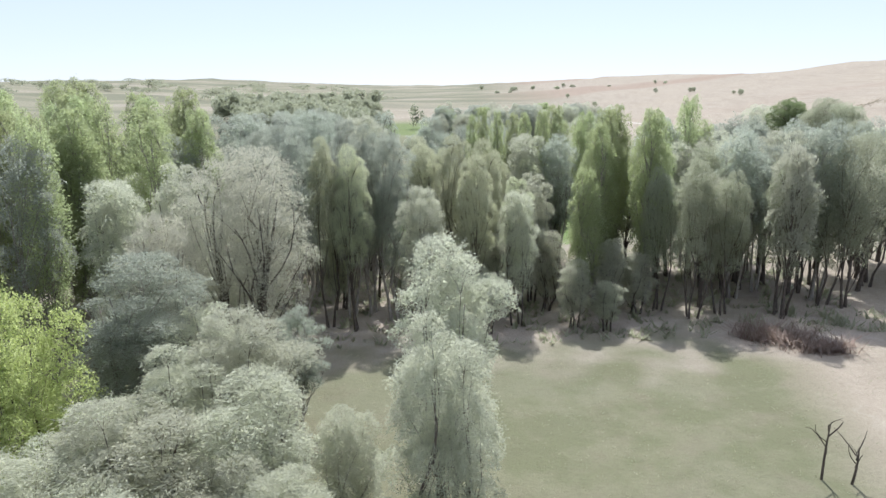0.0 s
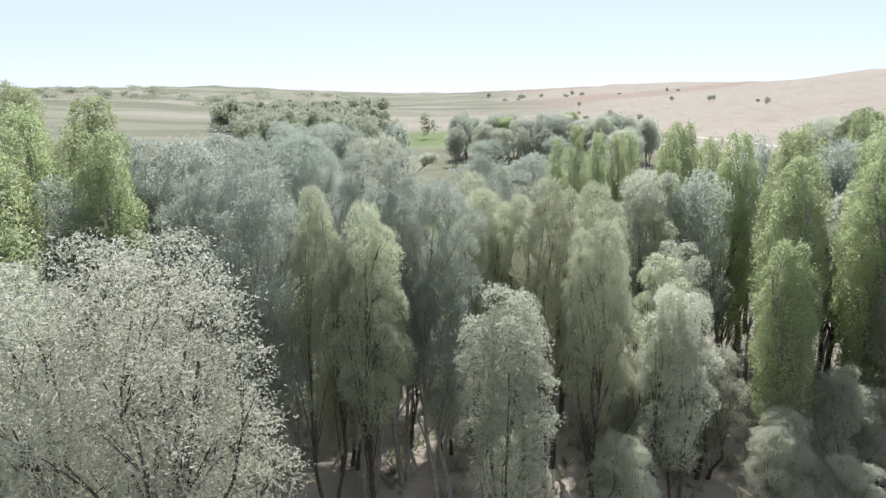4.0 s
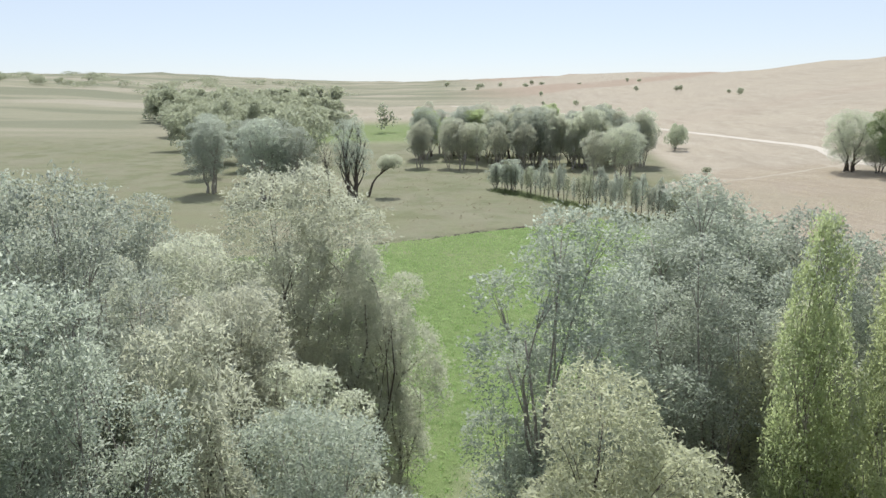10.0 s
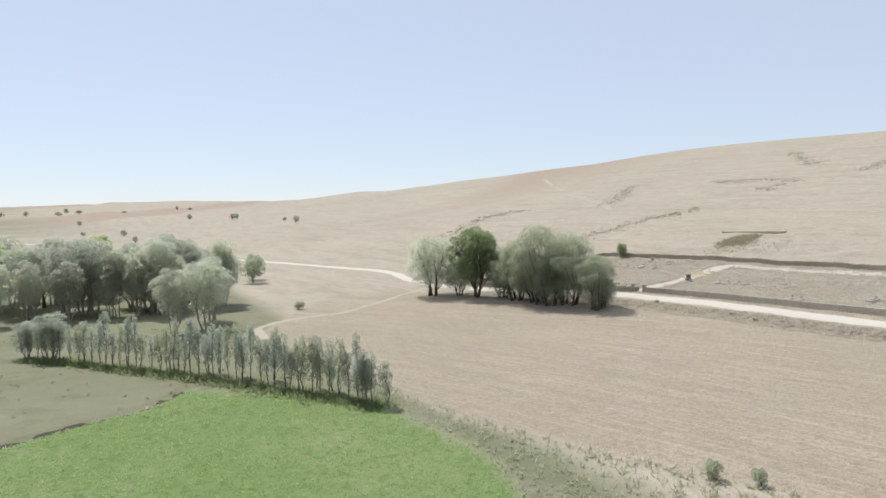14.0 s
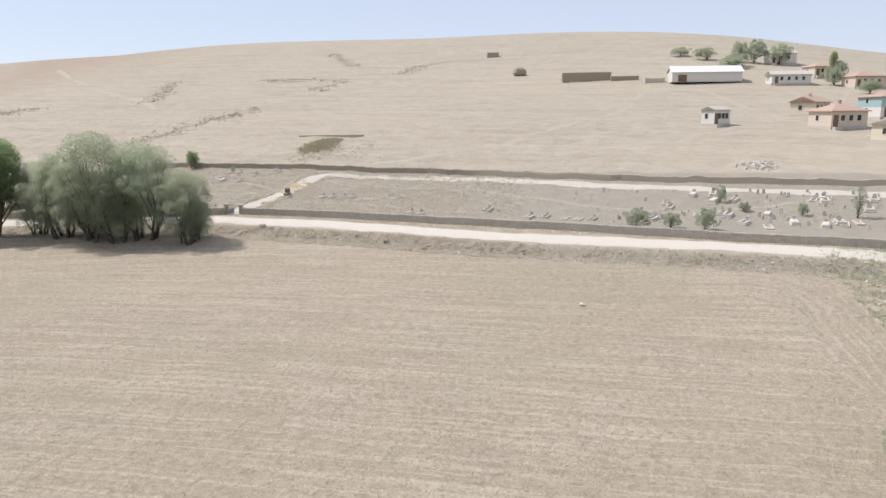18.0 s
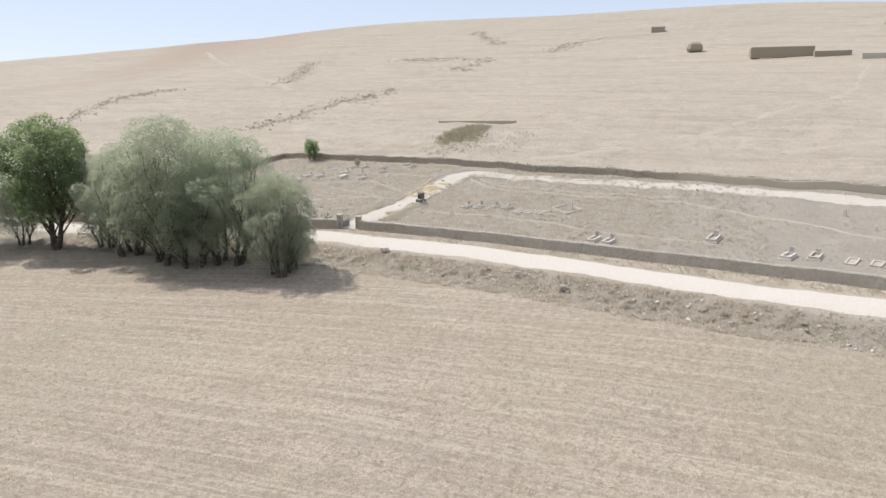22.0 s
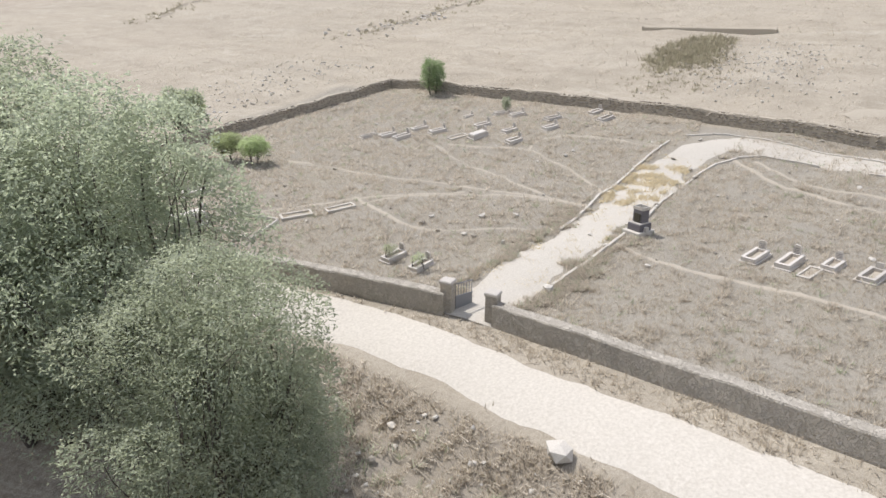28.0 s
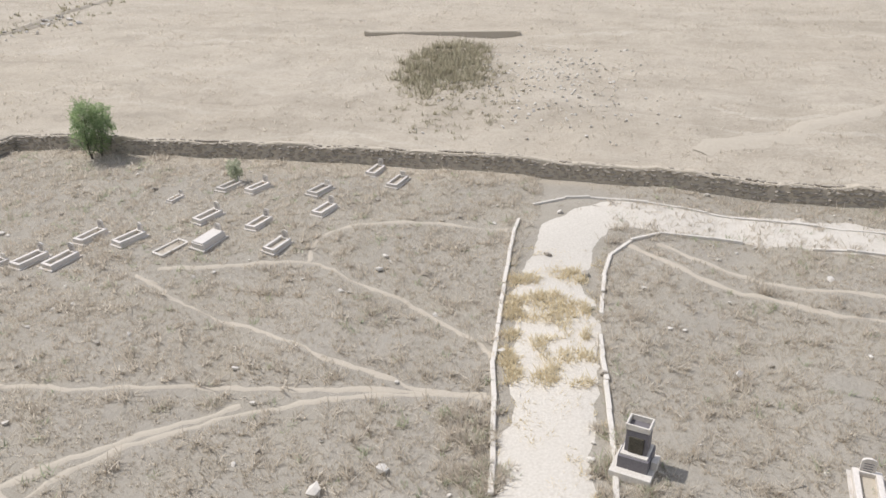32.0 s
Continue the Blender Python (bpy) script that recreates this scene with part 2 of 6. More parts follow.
def blade_material(name, a, b, c):
    m = Mat(name, 0.9, 0.1)
    isl = m.node("ShaderNodeNewGeometry").outputs["Random Per Island"]
    col = m.ramp(isl, (0.0, a), (0.5, b), (1.0, c))
    m.color(col)
    # bent normals brighten blades that face away from the sun
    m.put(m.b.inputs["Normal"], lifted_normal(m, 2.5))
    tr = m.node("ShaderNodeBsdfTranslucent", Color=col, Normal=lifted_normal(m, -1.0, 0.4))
    mx = m.node("ShaderNodeMixShader", Fac=0.6)
    m.t.links.new(m.b.outputs[0], mx.inputs[1])
    m.t.links.new(tr.outputs[0], mx.inputs[2])
    m.t.links.new(mx.outputs[0], m.t.nodes["Material Output"].inputs["Surface"])
    return m.m


GRASS = blade_material("meadow_grass", (0.30, 0.44, 0.15), (0.40, 0.56, 0.21), (0.51, 0.63, 0.30))
DRY = blade_material("dry_weeds", (0.49, 0.425, 0.325), (0.61, 0.535, 0.425), (0.74, 0.66, 0.535))
STRAW = blade_material("yellow_dry_grass", (0.62, 0.51, 0.31), (0.75, 0.64, 0.42), (0.86, 0.76, 0.55))
STUBBLE = blade_material("cut_straw", (0.46, 0.385, 0.285), (0.58, 0.49, 0.375), (0.70, 0.605, 0.475))
WEED = blade_material("grey_green_weeds", (0.36, 0.38, 0.24), (0.46, 0.47, 0.31), (0.57, 0.58, 0.42))


# ---- terrain ----
def smooth_table(xs, ys, lo, hi, n, sig):
    X = np.linspace(lo, hi, n)
    k = max(1, int(sig / (X[1] - X[0])))
    w = np.exp(-0.5 * (np.arange(-3 * k, 3 * k + 1) / k) ** 2)
    return X, np.convolve(np.pad(np.interp(X, xs, ys), 3 * k, mode="edge"), w / w.sum(), "valid")


HILL = smooth_table([-400, 20, 40, 75, 90, 96, 100, 110, 120, 126, 153, 172, 201, 264, 277, 338, 400, 450, 500, 600, 900, 2000],
                    [0, 0, 0.1, 0.8, 1.7, 2.2, 2.9, 4.4, 6.0, 6.8, 11.4, 14, 16.5, 25.5, 28.5, 40.5, 54, 62, 65, 62, 50, 40], -400, 2000, 4801, 2.5)
VALLEY = smooth_table([-400, 40, 75, 115, 180, 300, 600, 1000, 1500, 2200, 4600], [3.7, 3.7, 3.7, 4.2, 4.8, 7, 13, 25, 46, 58, 58], -400, 4600, 2501, 15)
SPREAD = smooth_table([-600, -300, -120, 0, 60, 300, 700, 1000, 2000, 4600], [0.3, 0.42, 0.62, 0.95, 1, 1, 0.62, 0.35, 0.2, 0.2], -600, 4600, 2601, 20)


RISE = smooth_table([-400, 70, 80, 88, 92, 96, 100, 104, 107, 110, 113, 2000], [0, 0, 0.25, 0.75, 1.0, 1.2, 1.1, 0.7, 0.5, 0.3, 0, 0], -400, 2000, 4801, 1.5)


def across(x, y):
    """Distance up the slope, square to the road."""
    return x - 0.17 * (np.clip(y, -100, 400) - 75)


def ground_z(x, y):
    z = np.interp(y, *VALLEY) + np.interp(across(x, y), *HILL) * np.interp(y, *SPREAD)
    z = z + np.interp(across(x, y), *RISE) * np.clip((156 - y) / 20, 0, 1)      # terrace of the road and the graves
    return z + np.clip((-60 - x) * 0.05, 0, 18) * np.clip((y - 150) / 500, 0, 1)


WAVES = {}


def wave_noise(x, y, seed=0, size=10.0):
    """Cheap smooth noise, about -1 to 1."""
    if seed not in WAVES:
        r = np.random.RandomState(seed)
        WAVES[seed] = [(r.uniform(0, 6.28), r.uniform(0, 6.28)) for _ in range(6)]
    out = 0
    for k, (a, ph) in enumerate(WAVES[seed]):
        f, c, n = (0.6 + 0.35 * k) / size * 6.28, math.cos(a), math.sin(a)
        out = out + np.sin((x * c + y * n) * f + ph + 1.3 * np.sin((y * c - x * n) * f * 0.7 + ph)) / 6
    return out * 2


def step(d, soft):
    return np.clip(0.5 + d / (2 * soft), 0, 1)


def side(x, y, line):
    """How far a point lies to the right of a line of points given from south to north (its x at the same y)."""
    ys, xs = [p[1] for p in line], [p[0] for p in line]
    return x - np.interp(y, ys, xs)


FIELD_EDGE = [(54, -20), (50, 20), (44, 43), (42.5, 55), (41, 64), (40.5, 76), (42, 86), (45, 105), (47, 123), (58, 134), (75, 150), (80, 400)]
GREEN_EDGE = [(18, 10), (20, 35), (26, 48), (32, 60), (36, 67), (37, 73), (38.3, 82.4), (34, 91), (28, 100)]
ROAD_LINE = [(72.0, -90.0), (79.0, -40.0), (83.59, 3.63), (88.17, 28.11), (90.26, 40.39), (92.83, 62.23), (96.3, 81.91), (97.52, 94.11), (98.02, 101.57), (96.45, 117.91), (94.84, 129.99), (96.34, 144.5), (102.0, 160.0), (107.0, 172.0), (109.0, 183.0), (108.2, 197.0), (107.5, 225.0), (105.0, 262.0), (100.0, 305.0), (85.0, 400.0), (60.0, 520.0)]
DITCH = [(-10, 83), (-1.8, 86.6), (7.8, 90.5), (15.4, 94.0), (22.5, 95.5), (28.0, 99.5)]
FRONT_WALL = [(86.08, 1.54), (90.39, 27.53), (92.48, 40.32), (96.46, 63.2), (98.37, 76.06), (99.87, 87.61), (100.58, 97.17)]
FRONT_WALL_N = [(100.38, 99.29), (99.92, 104.31), (99.15, 109.95), (98.19, 117.66), (97.42, 125.52), (97.18, 133.43)]
SIDE_WALL = [(97.18, 133.43), (103.56, 131.45), (111.83, 130.87), (121.49, 130.46), (132.3, 128.3)]
BACK_WALL = [(132.3, 128.3), (131.9, 120.3), (131.6, 109.0), (130.0, 97.2), (128.3, 88.0), (126.6, 76.0), (121.6, 49.6), (118.4, 17.0), (116.0, -5.0)]


def ground_full(x, y):
    """The ground's height with its small relief; also the distances from the road's middle, from the ditch and up the slope."""
    z = ground_z(x, y)
    near = np.exp(-np.maximum(0, np.hypot(x - 60, y - 60) - 120) / 60)
    u = across(x, y)
    rough_hill = step(u - 104, 6)
    z = z + near * (0.05 * wave_noise(x, y, 1, 5) + 0.10 * wave_noise(x, y, 2, 14)) * (0.35 + 0.65 * rough_hill)
    z = z + (1 - near) * wave_noise(x, y, 3, 220) * np.clip((y - 250) / 500, 0, 1) * 2.0
    # gullies and terraces on the hillside
    z = z - np.exp(-((side(x, y, [(150, 60), (158, 100), (185, 140), (245, 172), (330, 230)])) / 3.0) ** 2) * 0.6 * rough_hill
    # bank between field and road
    d_road = side(x, y, ROAD_LINE)
    z = z - 0.55 * np.exp(-((d_road + 4.2) / 1.6) ** 2) * (y < 128) * (y > -60)
    bank = np.exp(-((d_road + 4.4) / 1.7) ** 4) * (y < 130) * (y > -60)
    z = z + bank * (0.14 * wave_noise(x, y, 51, 1.9) + 0.10 * wave_noise(x, y, 52, 3.4))
    # ditch
    dd = y - np.interp(x, [p[0] for p in DITCH], [p[1] for p in DITCH])
    z = z - 0.35 * np.exp(-(dd / 0.4) ** 2) * (x > -12) * (x < 28.5)
    return z, d_road, dd, u


def grid_axis(lo, hi, fine, steps):
    out = list(np.arange(lo, hi + 1e-6, fine))
    for sgn, end in ((1, steps[1]), (-1, steps[0])):
        p, d = (hi, fine) if sgn > 0 else (lo, fine)
        extra = []
        while abs(p) < end:
            d = min(d * 1.09, 80)
            p += sgn * d
            extra.append(p)
        out = out + extra if sgn > 0 else extra[::-1] + out
    return np.array(out)


def mesh_object(name, verts, faces, material, smooth=False):
    me = bpy.data.meshes.new(name)
    me.from_pydata(verts, [], faces)
    for mm in material if isinstance(material, (list, tuple)) else [material]:
        me.materials.append(mm)
    if smooth:
        me.polygons.foreach_set("use_smooth", [True] * len(me.polygons))
    me.update()
    return new(name, me)


def build_ground():
    xs, ys = grid_axis(-32, 136, 0.6, (2600, 2600)), grid_axis(-40, 138, 0.6, (700, 4300))
    X, Y = np.meshgrid(xs, ys)
    x, y = X.ravel(), Y.ravel()
    z, d_road, dd, u = ground_full(x, y)
    w1, w2 = wave_noise(x, y, 4, 3.0), wave_noise(x, y, 5, 9.0)
    n = len(xs)
    i, j = np.meshgrid(np.arange(n - 1), np.arange(len(ys) - 1))
    a = (j * n + i).ravel()
    faces = np.stack([a, a + 1, a + n + 1, a + n], 1)
    # zones
    gedge = -side(x, y, GREEN_EDGE) + 0.7 * w1
    green = step(gedge, 0.6) * step(-dd, 0.3) * step(y - 33 - 2 * w2, 4) * step(x + 16 + 2 * w2, 3)
    green2 = step(y - 226, 8) * step(-(y - 330), 20) * step(30 + 0.08 * (y - 200) - x, 8) * step(x + 40, 25) * 0.9
    green = np.maximum(green, green2)
    fedge = side(x, y, FIELD_EDGE) + 0.5 * w1
    top = -(d_road + 6.6) + 0.5 * w1
    south = (y - (30 + 0.0 * x)) + 1.0 * w1
    stubble = step(fedge, 0.7) * step(top, 0.6) * step(south - np.clip((62 - x) * 0.5, 0, 12), 1.2) * step(148 - y, 4)
    olive = (1 - green) * (1 - stubble) * step(46 - x + 0.25 * (y - 90), 2) * step(270 - y, 40)
    grove = step(36 - y + 2 * w2, 4) * step(y - 5 + 3 * w2, 4) * step(34 - x + 2 * w2, 6)
    litter = grove
    cem = step(side(x, y, FRONT_WALL + FRONT_WALL_N[1:]) - 0.3, 0.6) * step(131 - 0.06 * (128 - y) - x, 0.5) * step(134 - y, 0.6) * step(y + 8, 2)
    bank = step(d_road + 6.6, 0.6) * step(-(d_road + 2.0), 0.4) * step(130 - y, 3)
    farg = np.clip((y - 300) / 400, 0, 1) * step(60 + 0.1 * y - x, 60)
    far_l = np.clip((-40 - x) / 60, 0, 1) * step(y - 60, 40)
    plough = step(np.sin((y * 0.9 - x * 0.35) / 95.0 + 0.5 * np.sin(x / 170)) - 0.35, 0.15) * step(y - 330, 60) * step(x - 60, 60)
    # distance in from the field's edge: the rows run round it
    d1, d2 = 86 - x - 0.00275 * np.maximum(y - 66, 0) ** 2 + 0.1 * w2, y - 31 + 0.1 * w2
    rows = np.where((d1 < 10) & (d2 < 10), 10 - np.hypot(10 - d1, 10 - d2), np.where(d2 < 7, d2, d1)) * (x > 20)
    me = bpy.data.meshes.new("ground")
    me.from_pydata(np.stack([x, y, z], 1).tolist(), [], faces.tolist())
    me.polygons.foreach_set("use_smooth", [True] * len(me.polygons))
    one = np.ones_like(x)
    for nm, chans in (("zone_a", (green, stubble, olive)), ("zone_b", (litter, cem, bank)), ("zone_c", (np.maximum(farg, far_l), plough, rows / 100 + 1))):
        at = me.attributes.new(nm, "FLOAT_COLOR", "POINT")
        at.data.foreach_set("color", np.stack([*chans, one], 1).astype(np.float32).ravel())
    m = Mat("ground", 0.95, 0.08)
    p = m.pos()

    def rgb(name):
        s = m.node("ShaderNodeSeparateColor", Color=m.attr(name).outputs["Color"])
        return s.outputs[0], s.outputs[1], s.outputs[2]
    (gr, st, ol), (li, ce, ba), (fg, pl, rw) = rgb("zone_a"), rgb("zone_b"), rgb("zone_c")
    n_f, n_m, n_b, n_h = m.noise(p, 6.0, 6.0, 0.7), m.noise(p, 0.8, 5.0), m.noise(p, 0.07, 4.0), m.noise(p, 0.012, 3.0)
    hill = m.mix(n_m, (0.420, 0.366, 0.280), (0.550, 0.488, 0.385))
    patch = m.noise(p, 0.3, 6.0, 0.75)
    hill = m.mix(m.ramp(patch, (0.44, 0.0), (0.64, 0.6)), hill, (0.270, 0.232, 0.172))
    speck = m.noise(p, 10.0, 4.0, 0.75)
    hill = m.mix(m.ramp(speck, (0.54, 0.0), (0.66, 0.65)), hill, (0.60, 0.54, 0.44))
    hill = m.mix(m.ramp(speck, (0.34, 0.5), (0.45, 0.0)), hill, (0.27, 0.235, 0.18))
    hill = m.mix(m.ramp(n_b, (0.35, 0.0), (0.7, 0.8)), hill, (0.44, 0.38, 0.292))
    hill = m.mix(m.ramp(n_h, (0.4, 0.0), (0.65, 0.5)), hill, (0.49, 0.425, 0.32))
    hill = m.mix(m.ramp(n_f, (0.53, 0.0), (0.70, 0.65)), hill, (0.243, 0.207, 0.153))
    sep = m.node("ShaderNodeSeparateXYZ", Vector=p)
    along = m.node("ShaderNodeCombineXYZ", X=m.math("MULTIPLY", m.math("SUBTRACT", sep.outputs[0], m.math("MULTIPLY", sep.outputs[1], 0.17)), 0.16), Y=m.math("MULTIPLY", sep.outputs[1], 0.022))
    band = m.noise(along.outputs[0], 1.0, 7.0, 0.72)
    hill = m.mix(m.ramp(band, (0.50, 0.0), (0.66, 0.42)), hill, (0.285, 0.245, 0.182))
    hill = m.mix(m.ramp(band, (0.30, 0.3), (0.44, 0.0)), hill, (0.53, 0.475, 0.38))
    lines = m.node("ShaderNodeCombineXYZ", X=m.math("MULTIPLY", m.math("ADD", m.math("SUBTRACT", sep.outputs[0], m.math("MULTIPLY", sep.outputs[1], 0.17)), m.math("MULTIPLY", n_b, 14.0)), 0.75), Y=m.math("MULTIPLY", sep.outputs[1], 0.045))
    furrow = m.noise(lines.outputs[0], 1.0, 4.0, 0.65)
    hill = m.mix(m.ramp(furrow, (0.56, 0.0), (0.66, 0.55)), hill, (0.330, 0.288, 0.222))
    hill = m.mix(m.ramp(furrow, (0.34, 0.4), (0.44, 0.0)), hill, (0.560, 0.505, 0.410))
    tracks = m.node("ShaderNodeTexWave", Vector=p, Scale=0.02, Distortion=14.0, Detail=4.0, Detail_Scale=0.4)
    hill = m.mix(m.ramp(tracks.outputs["Fac"], (0.8, 0.0), (1.0, 0.12)), hill, (0.51, 0.455, 0.365))
    col = m.mix(m.math("MULTIPLY", pl, 0.6), hill, (0.36, 0.265, 0.195))
    far_c = m.mix(n_h, (0.225, 0.240, 0.145), (0.370, 0.345, 0.250))
    lay = m.node("ShaderNodeCombineXYZ", X=m.math("MULTIPLY", sep.outputs[0], 0.0022), Y=m.math("MULTIPLY", sep.outputs[1], 0.011))
    strips = m.noise(lay.outputs[0], 1.0, 3.0, 0.6)
    far_c = m.mix(m.ramp(strips, (0.50, 0.0), (0.55, 0.6)), far_c, (0.150, 0.175, 0.105))
    far_c = m.mix(m.ramp(strips, (0.40, 0.8), (0.43, 0.0)), far_c, (0.400, 0.365, 0.280))
    col = m.mix(m.math("MULTIPLY", fg, 0.9), col, far_c)
    oli = m.mix(n_m, (0.200, 0.212, 0.122), (0.262, 0.268, 0.168))
    oli = m.mix(m.ramp(n_b, (0.4, 0.0), (0.7, 0.7)), oli, (0.300, 0.287, 0.205))
    oli = m.mix(m.ramp(m.noise(p, 0.06, 3.0), (0.48, 0.0), (0.62, 0.55)), oli, (0.242, 0.246, 0.140))
    oli = m.mix(m.ramp(m.noise(p, 0.35, 5.0, 0.7), (0.45, 0.0), (0.62, 0.5)), oli, (0.235, 0.215, 0.145))
    oli = m.mix(m.ramp(m.noise(p, 0.16, 4.0, 0.65), (0.50, 0.0), (0.60, 0.5)), oli, (0.155, 0.178, 0.085))
    oli = m.mix(m.ramp(n_f, (0.52, 0.0), (0.7, 0.4)), oli, (0.150, 0.148, 0.092))
    col = m.mix(ol, col, oli)
    grn = m.mix(n_m, (0.13, 0.203, 0.0567), (0.219, 0.3, 0.105))
    grn = m.mix(m.ramp(n_f, (0.5, 0.0), (0.8, 0.5)), grn, (0.306, 0.36, 0.171))
    grn = m.mix(m.ramp(n_b, (0.45, 0.0), (0.75, 0.55)), grn, (0.297, 0.324, 0.162))
    grn = m.mix(m.ramp(m.noise(p, 1.7, 4.0, 0.7), (0.38, 0.6), (0.5, 0.0)), grn, (0.085, 0.150, 0.035))
    grn = m.mix(m.ramp(m.noise(p, 0.25, 5.0, 0.75), (0.58, 0.0), (0.68, 0.6)), grn, (0.300, 0.310, 0.175))
    col = m.mix(gr, col, grn)
    lit = m.mix(n_m, (0.32, 0.265, 0.205), (0.64, 0.57, 0.485))
    col = m.mix(m.math("MULTIPLY", li, m.ramp(n_b, (0.3, 0.55), (0.6, 1.0))), col, lit)
    cemc = m.mix(n_m, (0.290, 0.262, 0.210), (0.415, 0.375, 0.306))
    cemc = m.mix(m.ramp(n_f, (0.5, 0.0), (0.75, 0.6)), cemc, (0.262, 0.235, 0.188))
    cemc = m.mix(m.ramp(m.noise(p, 0.22, 3.0), (0.45, 0.0), (0.7, 0.5)), cemc, (0.365, 0.325, 0.248))
    col = m.mix(ce, col, cemc)
    bnk = m.mix(n_m, (0.25, 0.217, 0.168), (0.40, 0.352, 0.280))
    col = m.mix(ba, col, bnk)
    # cut straw lies in streaks along the way of the harvester
    xyz = m.node("ShaderNodeSeparateXYZ", Vector=p)
    rowv = m.math("ADD", m.math("MULTIPLY", rw, 100.0), m.math("MULTIPLY", n_m, 0.2))

    def streak(across_rows, along_rows, detail, rough=0.65):
        v = m.node("ShaderNodeCombineXYZ", X=m.math("MULTIPLY", rowv, across_rows), Y=m.math("MULTIPLY", m.math("ADD", xyz.outputs[1], xyz.outputs[0]), along_rows))
        return m.noise(v.outputs[0], 1.0, detail, rough)
    stu = m.mix(n_m, (0.347, 0.298, 0.225), (0.432, 0.374, 0.281))
    stu = m.mix(m.ramp(n_b, (0.35, 0.0), (0.65, 0.75)), stu, (0.387, 0.326, 0.271))
    stu = m.mix(m.ramp(m.noise(p, 0.045, 3.0), (0.48, 0.0), (0.62, 0.6)), stu, (0.472, 0.400, 0.284))
    stu = m.mix(m.ramp(streak(0.55, 0.035, 3.0), (0.49, 0.0), (0.58, 0.75)), stu, (0.562, 0.484, 0.367))
    stu = m.mix(m.ramp(streak(1.6, 0.10, 4.0), (0.50, 0.0), (0.64, 0.75)), stu, (0.583, 0.503, 0.394))
    stu = m.mix(m.ramp(streak(2.6, 0.22, 4.0), (0.34, 0.6), (0.48, 0.0)), stu, (0.277, 0.229, 0.176))
    stu = m.mix(m.ramp(n_f, (0.46, 0.0), (0.60, 0.85)), stu, (0.301, 0.255, 0.197))
    stu = m.mix(m.ramp(speck, (0.52, 0.0), (0.64, 0.75)), stu, (0.633, 0.553, 0.430))
    stu = m.mix(m.ramp(m.noise(p, 0.16, 2.0), (0.68, 0.0), (0.78, 0.35)), stu, (0.271, 0.293, 0.161))
    stu = m.mix(m.ramp(m.noise(p, 0.05, 4.0, 0.7), (0.40, 0.75), (0.52, 0.0)), stu, (0.394, 0.334, 0.245))
    stu = m.mix(m.ramp(streak(3.3, 0.05, 2.0), (0.52, 0.0), (0.60, 0.5)), stu, (0.591, 0.526, 0.395))
    stu = m.mix(m.ramp(m.noise(p, 0.028, 3.0, 0.6), (0.52, 0.0), (0.64, 0.5)), stu, (0.394, 0.369, 0.265))
    stu = m.mix(m.ramp(m.noise(p, 0.09, 5.0, 0.7), (0.60, 0.0), (0.70, 0.4)), stu, (0.320, 0.324, 0.205))
    clod = m.noise(p, 2.6, 5.0, 0.8)
    stu = m.mix(m.ramp(clod, (0.38, 0.8), (0.48, 0.0)), stu, (0.270, 0.232, 0.168))
    stu = m.mix(m.ramp(clod, (0.54, 0.0), (0.64, 0.5)), stu, (0.590, 0.515, 0.385))
    grit = m.noise(p, 28.0, 3.0, 0.8)
    stu = m.mix(m.ramp(grit, (0.42, 0.55), (0.6, 0.0)), stu, (0.216, 0.171, 0.122))
    col = m.mix(m.ramp(grit, (0.40, 0.35), (0.56, 0.0)), col, (0.153, 0.126, 0.09))
    col = m.mix(st, col, stu)
    m.color(col)
    m.bump(m.math("ADD", n_f, m.math("MULTIPLY", n_m, 2.0)), 0.6, 0.10)
    me.materials.append(m.m)
    return tagged(new("ground", me), "dry rolling farmland with meadow, stubble field and bare hillside", "ground", kind="structure")


ground = build_ground()


def gz(x, y):
    return float(ground_full(np.array([x], float), np.array([y], float))[0][0])


def resample(line, d):
    pts = [Vector((*p, 0)) for p in line]
    # smooth by Catmull-Rom
    out = []
    for k in range(len(pts) - 1):
        p0, p1, p2, p3 = pts[max(k - 1, 0)], pts[k], pts[k + 1], pts[min(k + 2, len(pts) - 1)]
        n = max(1, int((p2 - p1).length / d))
        for s in range(n):
            t = s / n
            out.append(0.5 * (2 * p1 + (p2 - p0) * t + (2 * p0 - 5 * p1 + 4 * p2 - p3) * t * t + (3 * p1 - p0 - 3 * p2 + p3) * t ** 3))
    return out + [pts[-1]]


def strip(name, line, width, material, lift=0.05, d=0.8, cols=5, ragged=0.25, seed=1):
    """A band of earth draped over the ground along a line."""
    pts = resample(line, d)
    rnd = random.Random(seed)
    V, Fc = [], []
    wl = wr = 0.0
    for k, p in enumerate(pts):
        q = pts[min(k + 1, len(pts) - 1)] - pts[max(k - 1, 0)]
        s = Vector((q.y, -q.x, 0)).normalized()
        wl, wr = wl * 0.6 + rnd.uniform(-ragged, ragged), wr * 0.6 + rnd.uniform(-ragged, ragged)
        for c in range(cols):
            f = c / (cols - 1)
            off = -width / 2 - wl + f * (width + wl + wr)
            x, y = p.x + s.x * off, p.y + s.y * off
            edge = 1 - abs(2 * f - 1) ** 3
            V.append((x, y, -0.03 + (lift + 0.03) * edge))
    V = np.array(V)
    V[:, 2] += ground_full(V[:, 0], V[:, 1])[0]
    n = len(pts)
    for k in range(n - 1):
        for c in range(cols - 1):
            a = k * cols + c
            Fc.append((a, a + 1, a + cols + 1, a + cols))
    return mesh_object(name, V, Fc, material, True)


